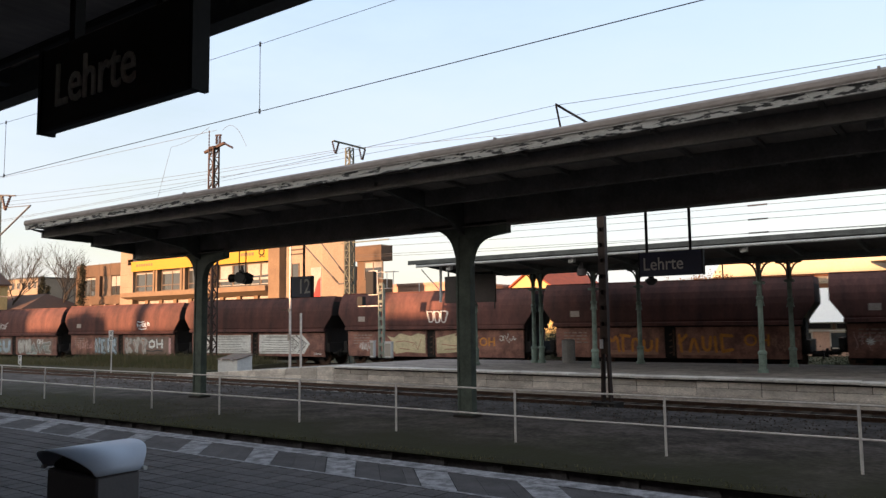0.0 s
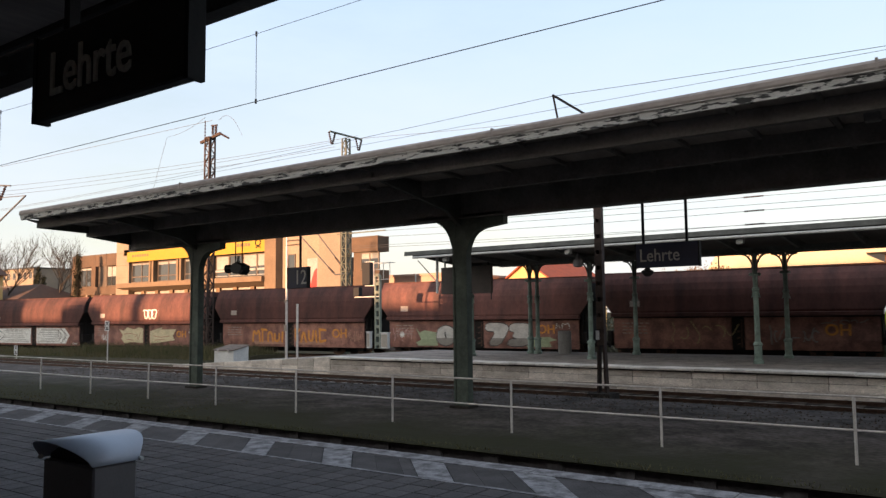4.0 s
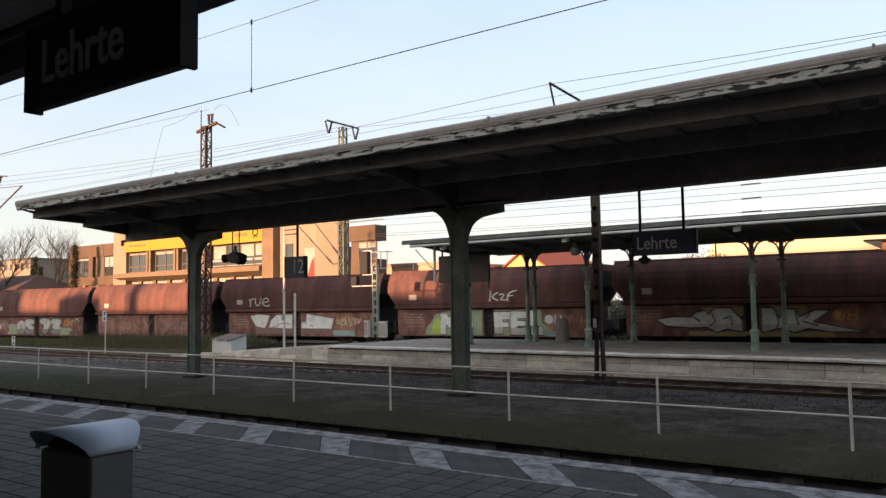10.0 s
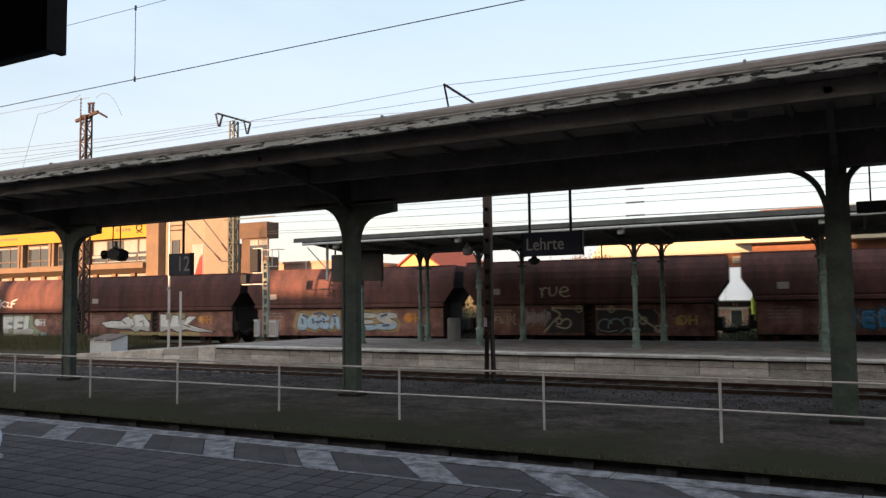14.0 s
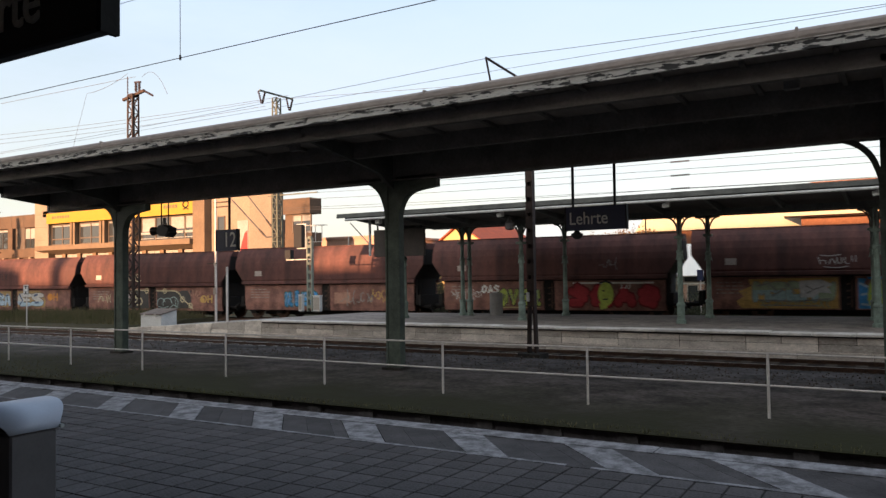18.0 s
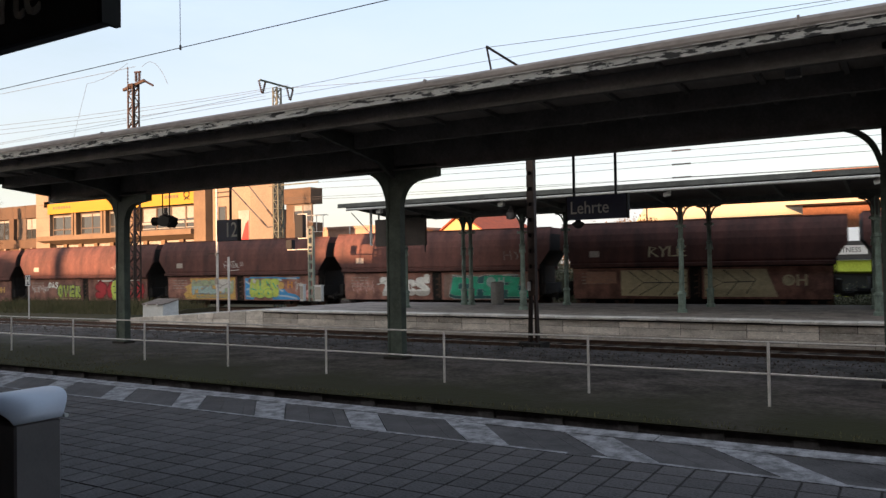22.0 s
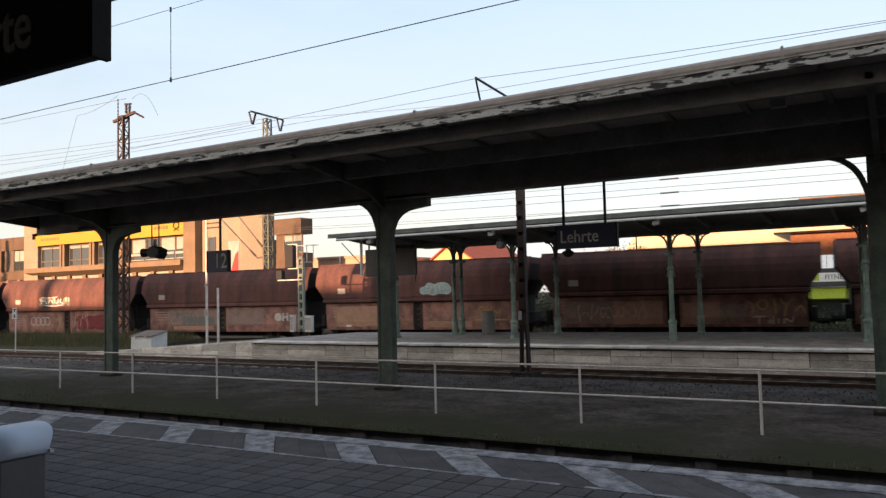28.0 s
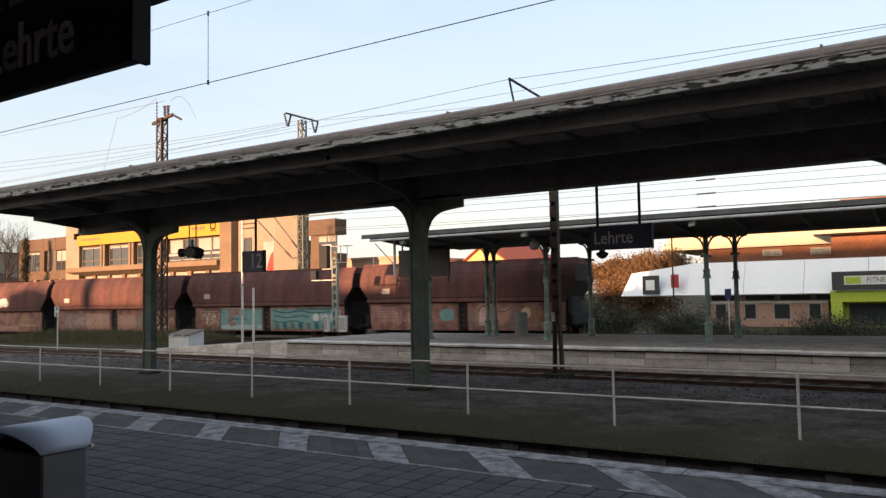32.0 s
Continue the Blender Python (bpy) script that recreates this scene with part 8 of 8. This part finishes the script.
        panel(w, -2.8, -.4, .66, .72, GOLD, 157); piece(w, "SCAS", .9, 5.2, .64, 1.74, RED, MAROON, 154, .55, .05, wob=.12); panel(w, 1.2, 4.9, 1.72, 1.80, WHITE, 158, cut=.1)
        bm = bm_new(); disc(bm, 2.75, 1.28, .36, -1.402, 14, 1.45); ribbon(bm, [(2.6, .9), (2.65, .64)], .34, -1.4018); mark("graffiti_head", bm, LIME, w, -1.402, label="lime green sprayed oval")
        bm = bm_new(); ribbon(bm, [(2.45, 1.75), (2.75, 1.84), (3.05, 1.72)], .08, -1.404); ribbon(bm, [(2.55, 1.42), (2.7, 1.42)], .05, -1.404); ribbon(bm, [(2.62, 1.05), (2.85, 1.07)], .06, -1.404); mark("graffiti_line", bm, BLACK, w, -1.404, "stuff")
        tag(w, 3.4, 3.9, 1.5, 1.75, WHITE, 159, y=-1.41, w=.05, strokes=2); tag(w, 2.5, 3.4, 2.4, 3.1, GREY, 156, UP, .05, 3)
    elif k == 9:
        cut_out(w, [(-4.0, .62), (-4.2, .9), (-3.9, 1.1), (-4.1, 1.3), (-3.6, 1.5), (-3.7, 1.78), (-.3, 1.82), (-.3, .62)], AMBER, y=-1.368); panel(w, -3.5, -.3, .62, .98, GREY, 166, y=-1.371); bubble(w, "MSCHw", -3.5, -.45, .86, 1.74, PGREEN, GREY, 161, .025, PTEAL, y=-1.376, lap=.14, split=.55); cut_out(w, [(-1.7, 1.05), (-1.75, 1.7), (-.9, 1.74), (-.5, 1.55), (-.7, 1.45), (-.55, 1.2), (-1.0, 1.25), (-1.2, 1.05)], PGREY, y=-1.396); drawn_lines(w, [[(-3.4, 1.5), (-2.9, 1.6), (-2.6, 1.3)], [(-2.8, 1.1), (-2.3, 1.4)], [(-2.2, 1.6), (-1.9, 1.2)], [(-1.5, 1.5), (-1.2, 1.35), (-.8, 1.5)], [(-1.5, 1.2), (-1.1, 1.4)], [(-3.3, .95), (-2.0, .9), (-.6, 1.0)], [(-3.2, .75), (-1.0, .72)]], GREY, .05, -1.402); tag(w, -3.3, -.6, .66, .95, PGREEN, 167, y=-1.404, w=.05, strokes=9)
        cut_out(w, [(.42, .62), (.42, 1.78), (.7, 1.76), (.6, 1.5), (.9, 1.3), (.8, 1.05), (1.1, .9), (1.0, .62)], BLUE, y=-1.368); cut_out(w, [(2.3, .62), (2.5, 1.1), (2.4, 1.45), (3.2, 1.14), (3.4, .98), (3.9, .9), (4.2, .72), (4.7, .62)], BLUE, y=-1.368); drawn_lines(w, [[(.45, 1.6), (.75, 1.45)], [(.5, 1.15), (.8, 1.2)], [(2.6, .85), (3.3, .80), (4.0, .68)], [(2.7, 1.2), (3.1, 1.05)], [(.5, .8), (.9, .75)], [(3.3, 1.76), (4.0, 1.72)], [(2.7, 1.72), (3.0, 1.62)]], PBLUE, .09, -1.373); drawn_lines(w, [[(.75, 1.78), (2.2, 1.8), (3.2, 1.74), (4.2, 1.76)]], BLUE, .09, -1.371)
        bubble(w, "DHES", .72, 2.75, .74, 1.74, LIME, PGREEN, 162, .025, None, y=-1.376, lap=.14); bubble(w, "c0", 1.1, 2.4, .68, 1.2, LIME, GREEN, 163, .02, None, y=-1.395); disc_patch(w, 1.1, 1.6, .12, PGREY, -1.40); drawn_lines(w, [[(1.5, 1.65), (1.55, 1.2)], [(1.95, 1.6), (2.2, 1.3)], [(2.4, 1.5), (2.6, 1.2)], [(.85, 1.2), (1.2, 1.15)]], GREEN, .06, -1.406)
        disc_patch(w, 2.95, 1.36, .2, AMBER, -1.38); words(w, "H", 3.55, 1.38, .55, ORANGE, -1.38); tag(w, 3.9, 4.4, 1.05, 1.6, PGREY, 174, w=.035, strokes=5); cut_out(w, [(4.25, .95), (4.9, 1.18), (5.0, .74), (4.8, .78), (4.85, .62), (4.65, .74), (4.4, .72)], PINK); drawn_lines(w, [[(4.5, .85), (4.6, 1.02)], [(4.7, .84), (4.75, 1.05)]], RED, .04)
        script(w, SCRIPT_SIX, -1.0, .35, 2.3, 2.85, PGREY, .04, UP)
    elif k == 10:
        bubble(w, "7AcS", -3.2, -.4, .70, 1.68, WHITE, GREY2, 171, .022, PGREY, lap=.12, split=.3); disc_patch(w, -.5, 1.66, .16, WHITE, -1.40); drawn_lines(w, [smooth_curve([(-3.4, 1.3), (-2.9, 1.45), (-2.6, 1.66)]), [(-2.9, .90), (-2.2, .94), (-1.5, .88), (-.5, .94)], [(-2.3, 1.2), (-2.0, 1.3)]], PGREY, .06, -1.400)
        panel(w, .45, 5.1, .64, 1.82, GREY2, 177, y=-1.368); cut_out(w, [(.72, .72), (.95, 1.76), (1.5, 1.66), (1.9, 1.72), (2.3, 1.62), (2.7, 1.72), (3.4, 1.7), (4.0, 1.74), (4.4, 1.72), (4.2, 1.3), (4.7, 1.2), (5.0, .64), (1.0, .62)], DTEAL, PGREY, .022, y=-1.371)
        bubble(w, "CHF", .85, 4.0, .72, 1.72, GREEN, PTEAL, 172, .014, None, y=-1.376, round_off=0, lap=.1); bubble(w, "L", 3.9, 4.85, .68, 1.66, GREEN, PTEAL, 178, .014, None, y=-1.376, round_off=0)
        drawn_lines(w, [[(.96, 1.72), (1.5, 1.62), (2.0, 1.66)], [(3.6, 1.7), (4.3, 1.68)]], PGREY, .03, -1.396); disc_patch(w, 3.0, 1.40, .24, PTEAL, -1.398); words(w, "H", 3.55, 1.42, .5, PTEAL, -1.40); tag(w, 3.6, 4.7, 2.5, 3.0, GREY, 173, UP, .05, 3); tag(w, -4.9, -3.6, .9, 1.5, PINK, 179, w=.04)
    elif k == 11:
        cut_out(w, [(-3.2, .70), (-3.2, 1.78), (-.3, 1.80), (-.3, .66)], CREAM); cut_out(w, [(.42, .66), (.42, 1.80), (2.9, 1.78), (3.35, .66)], CREAM)
        drawn_lines(w, [[(-2.85, 1.75), (-2.2, 1.25), (-2.85, .8)], [(-2.2, 1.25), (-.35, 1.25)], [(-2.3, 1.78), (-1.4, 1.25), (-2.4, .72)], [(-1.6, 1.76), (-.9, 1.3), (-1.5, .72)], [(-.9, 1.76), (-.35, 1.5)], [(-.9, .75), (-.35, 1.0)], [(.45, 1.6), (1.2, 1.25), (.45, .9)], [(1.2, 1.25), (2.4, 1.28)], [(1.2, 1.76), (1.8, 1.3), (1.3, .72)], [(2.0, 1.74), (2.5, 1.35), (2.1, .8)]], DGREY, .04)
        script(w, (((.0, .0), (.02, 1.0), (.2, .85), (.04, .5), (.24, .0)), ((.3, 1.0), (.4, .55), (.52, 1.0)), ((.4, .55), (.38, .0)), ((.58, 1.0), (.56, .05), (.74, .05)), ((1.0, 1.0), (.8, .95), (.8, .05), (1.02, .05)), ((.8, .5), (.98, .52))), -1.9, -.35, 2.42, 2.95, CREAM, .075, UP, 0); oh(w, CREAM, 4.0, 1.3, .65); disc_patch(w, 3.72, 1.28, .17, CREAM); panel(w, -4.8, -3.4, 1.2, 1.75, SALMON, 183)
    elif k == 12:
        bubble(w, "SHiA", -2.3, .5, 2.25, 3.0, DTAN, DUSTY, 191, .03, DUSTY, y=UP, split=.5); script(w, SCRIPT_SIX, -2.2, .4, 2.35, 2.95, WHITE, .05, UP - .03)
        drawn_lines(w, [arc(-3.0 + q * .42, 1.3, .25, 0, 400) for q in range(4)], PGREY, .04)
        tag(w, -1.4, -.4, .9, 1.6, DTAN, 194, w=.05, strokes=4); panel(w, .9, 3.4, .85, 1.6, DRED, 193); bubble(w, "SCS", .9, 3.4, .8, 1.65, DRED, MAROON, 196, .03, y=-1.376); tag(w, .6, 2.0, .8, 1.7, PINK, 197, y=-1.40, w=.03); oh(w, ORANGE, 4.2, 1.35, .7)
    elif k == 13:
        panel(w, -3.9, -.3, .9, 1.82, GREY2, 204); panel(w, .42, 3.0, .9, 1.80, GREY2, 205); tag(w, -3.4, -2.0, 1.1, 1.7, DUSTY, 206, y=-1.378, w=.1, strokes=4); panel(w, -2.9, -.5, .95, 1.4, DUSTY, 207, y=-1.375)
        tag(w, -4.4, -1.6, .85, 1.5, GREY, 201, y=-1.382, w=.05); oh(w, PGREY, 4.2, 1.3, .6); disc_patch(w, 3.95, 1.3, .16, CREAM); panel(w, -3.6, -.6, .66, .9, SALMON, 202)
    elif k == 14:
        panel(w, -4.8, -2.0, .70, 1.75, SALMON, 210); tag(w, -4.9, -1.6, .8, 1.7, DTAN, 213, y=-1.378, w=.04, strokes=14); tag(w, -4.4, -.5, .7, 1.2, DTAN, 216, y=-1.378, w=.04, strokes=8); panel(w, -4.2, -3.9, .72, .82, WHITE, 217, y=-1.38)
        panel(w, .4, 3.0, .66, .98, SALMON, 218); tag(w, .6, 2.2, .78, 1.0, GOLD, 219, w=.04, strokes=6); oh(w, DTAN, 3.7, 1.45, .5); tag(w, 3.0, 4.6, 1.0, 1.5, DTAN, 214, w=.05); panel(w, 3.2, 4.8, .98, 1.05, GOLD, 215)
        cut_out(w, closed_curve([(.3, 2.3), (.25, 2.7), (.55, 2.75), (.7, 3.02), (1.1, 2.85), (1.35, 3.0), (1.8, 2.95), (2.0, 2.6), (1.85, 2.25), (1.3, 2.35), (1.0, 2.2), (.7, 2.34)]), PTEAL, PGREY, .02, y=UP); tag(w, .4, 1.9, 2.35, 2.9, PGREY, 212, UP - .008, .045, 6); tag(w, .5, 1.9, 2.3, 2.8, DUSTY, 220, UP - .014, .04, 5)
    elif k == 15:
        panel(w, -4.9, -2.6, .7, 1.7, GREY2, 224); panel(w, -2.6, -.4, .66, 1.7, SALMON, 223); tag(w, -4.6, -1.0, .85, 1.6, PINK, 221, w=.05, strokes=8); tag(w, -4.2, -.8, .75, 1.3, DTAN, 227, w=.04, strokes=7); panel(w, .45, 2.0, .66, 1.6, SALMON, 225); panel(w, 2.0, 3.0, .8, 1.5, GREY2, 228)
        script(w, (((.0, .3), (.05, .9), (.15, .5), (.12, .1)), ((.2, .6), (.3, .95), (.42, .6), (.3, .2), (.2, .6)), ((.5, .95), (.52, .1)), ((.6, .9), (.7, .5), (.82, .95)), ((.7, .5), (.66, -.1)), ((.85, .2), (.95, .6), (1, .1))), 3.0, 5.3, 1.05, 1.72, DTAN, .085); tag(w, 1.6, 2.6, .8, 1.3, DTAN, 226, w=.05)
        script(w, (((.0, .9), (.3, .95)), ((.15, .9), (.14, .1)), ((.45, .1), (.35, .3), (.48, .5), (.5, .0)), ((.5, .9), (.5, .1)), ((.62, .6), (.62, .1)), ((.75, .1), (.76, .8), (.95, .1), (.97, .8))), 3.3, 4.9, .68, 1.0, CREAM, .055)
    elif k == 16:
        panel(w, -3.4, -.3, .64, 1.82, SEA, 232, y=-1.368); cut_out(w, [(-2.95, 1.80), (-2.75, 1.45), (-2.95, 1.05), (-2.6, .80), (-2.1, .92), (-2.2, 1.06), (-2.5, 1.08), (-2.35, 1.45), (-2.4, 1.80)], GREY2, PTEAL, .02, y=-1.373); cut_out(w, arc(-2.25, 1.80, .42, 180, 360), GREY2, PTEAL, .02, y=-1.375); panel(w, -3.4, -.3, .64, .92, PTEAL, 237, y=-1.3705)
        drawn_lines(w, [[(-1.5, 1.3), (-1.6, 1.2), (-1.4, 1.2)], [(-.9, .7), (-.85, 1.15), (-.7, .7)], smooth_curve([(-2.7, 1.1), (-2.3, 1.3), (-2.0, 1.15)])], DTEAL, .06, -1.380); tag(w, -4.8, -3.5, .85, 1.6, CREAM, 231, w=.05, strokes=5)
        panel(w, .4, 5.1, .64, 1.82, SEA, 234, y=-1.368); drawn_lines(w, [smooth_curve([(.5, 1.7), (1.4, 1.5), (2.4, 1.68), (3.4, 1.5), (4.6, 1.6)]), smooth_curve([(.6, 1.4), (1.5, 1.25), (2.6, 1.42), (3.0, 1.3)]), [(2.2, 1.75), (4.8, 1.72)], smooth_curve([(.5, 1.12), (1.2, 1.02), (2.0, 1.14), (2.7, 1.0)])], DTEAL, .07, -1.375)
        for q in range(8):
            cut_out(w, [(.7 + .55 * q, .68), (.68 + .55 * q, 1.0 + .05 * (q % 3)), (.95 + .55 * q, 1.02 + .04 * (q % 2)), (.98 + .55 * q, .68)], DTEAL if q % 2 else DUSTY, y=-1.377 - .001 * q)
        disc_patch(w, 3.55, 1.30, .21, PGREY, -1.388); words(w, "H", 4.05, 1.3, .5, PGREY, -1.39); tag(w, 4.5, 5.2, .8, 1.7, WHITE, 236, y=-1.386, w=.05, strokes=4)
    else:
        tag(w, -4.0, -2.5, .85, 1.5, PINK, 243, w=.04); panel(w, -2.3, -1.7, .9, 1.5, SALMON, 245); cut_out(w, closed_curve([(-1.2, 1.0), (-1.3, 1.5), (-.7, 1.65), (-.4, 1.4), (-.5, 1.05)]), SEA)
        panel(w, .45, 2.9, .66, 1.72, GREY2, 247, y=-1.368); cut_out(w, [(.9, .78)] + arc(1.25, 1.35, .33, 180, 20) + [(1.55, .9), (1.3, .78)], PINK, DGREY, .03); drawn_lines(w, [[(.78, .78)] + arc(1.25, 1.38, .45, 180, 40)], SALMON, .09, -1.371); cut_out(w, [(1.95, .8), (1.9, 1.55), (2.7, 1.68), (2.55, 1.1), (2.35, .85)], SALMON); drawn_lines(w, [[(1.9, 1.5), (2.3, 1.42), (2.7, 1.62)]], DGREY, .04)
        disc_patch(w, 3.45, 1.4, .25, CREAM); words(w, "H", 4.0, 1.4, .6, DTAN); tag(w, 3.2, 5.4, .68, .95, PGREY, 244, w=.03, strokes=9)


NOTES = ("with faded sprayed lettering", "with pale blue and white graffiti", "with white bubble graffiti", "with white rolled-on graffiti blocks", "with cream graffiti blocks", "with orange graffiti", "with big white outlined graffiti",
         "with faint dark graffiti", "with white graffiti blocks", "with green and white graffiti", "with white black-edged graffiti", "with pale blue graffiti", "with gold outline graffiti", "with a small blue piece", "with lime green and red graffiti",
         "with many-coloured graffiti", "with white and green graffiti", "with cream blocks and a white tag", "with a large faded tag", "with hardly any graffiti", "with a grey tag block", "with faint amber tags", "with teal graffiti blocks", "at the end of the train")

WAGONS = []
for k in range(-6, 18):
    w = wagon(NOTES[k + 6])
    decorate(k, w)
    WAGONS.append((k, w))


def run(t):
    """Metres that the train has gone since the start; it gathers speed."""
    q = t / 10
    return 52.22 * q + 7.252 * q ** 2 - .666 * q ** 3 + .135 * q ** 4


def motions():
    for k, w in WAGONS:
        rows = []
        for s in range(0, 33):
            x, y, z, a = on_line(-6.35 + PITCH * (k + .5) - run(s))
            rows.append((s, pose(x, y, z, 0, 0, a)))
        walk(w, rows)


home_pavers(platform)
motions()
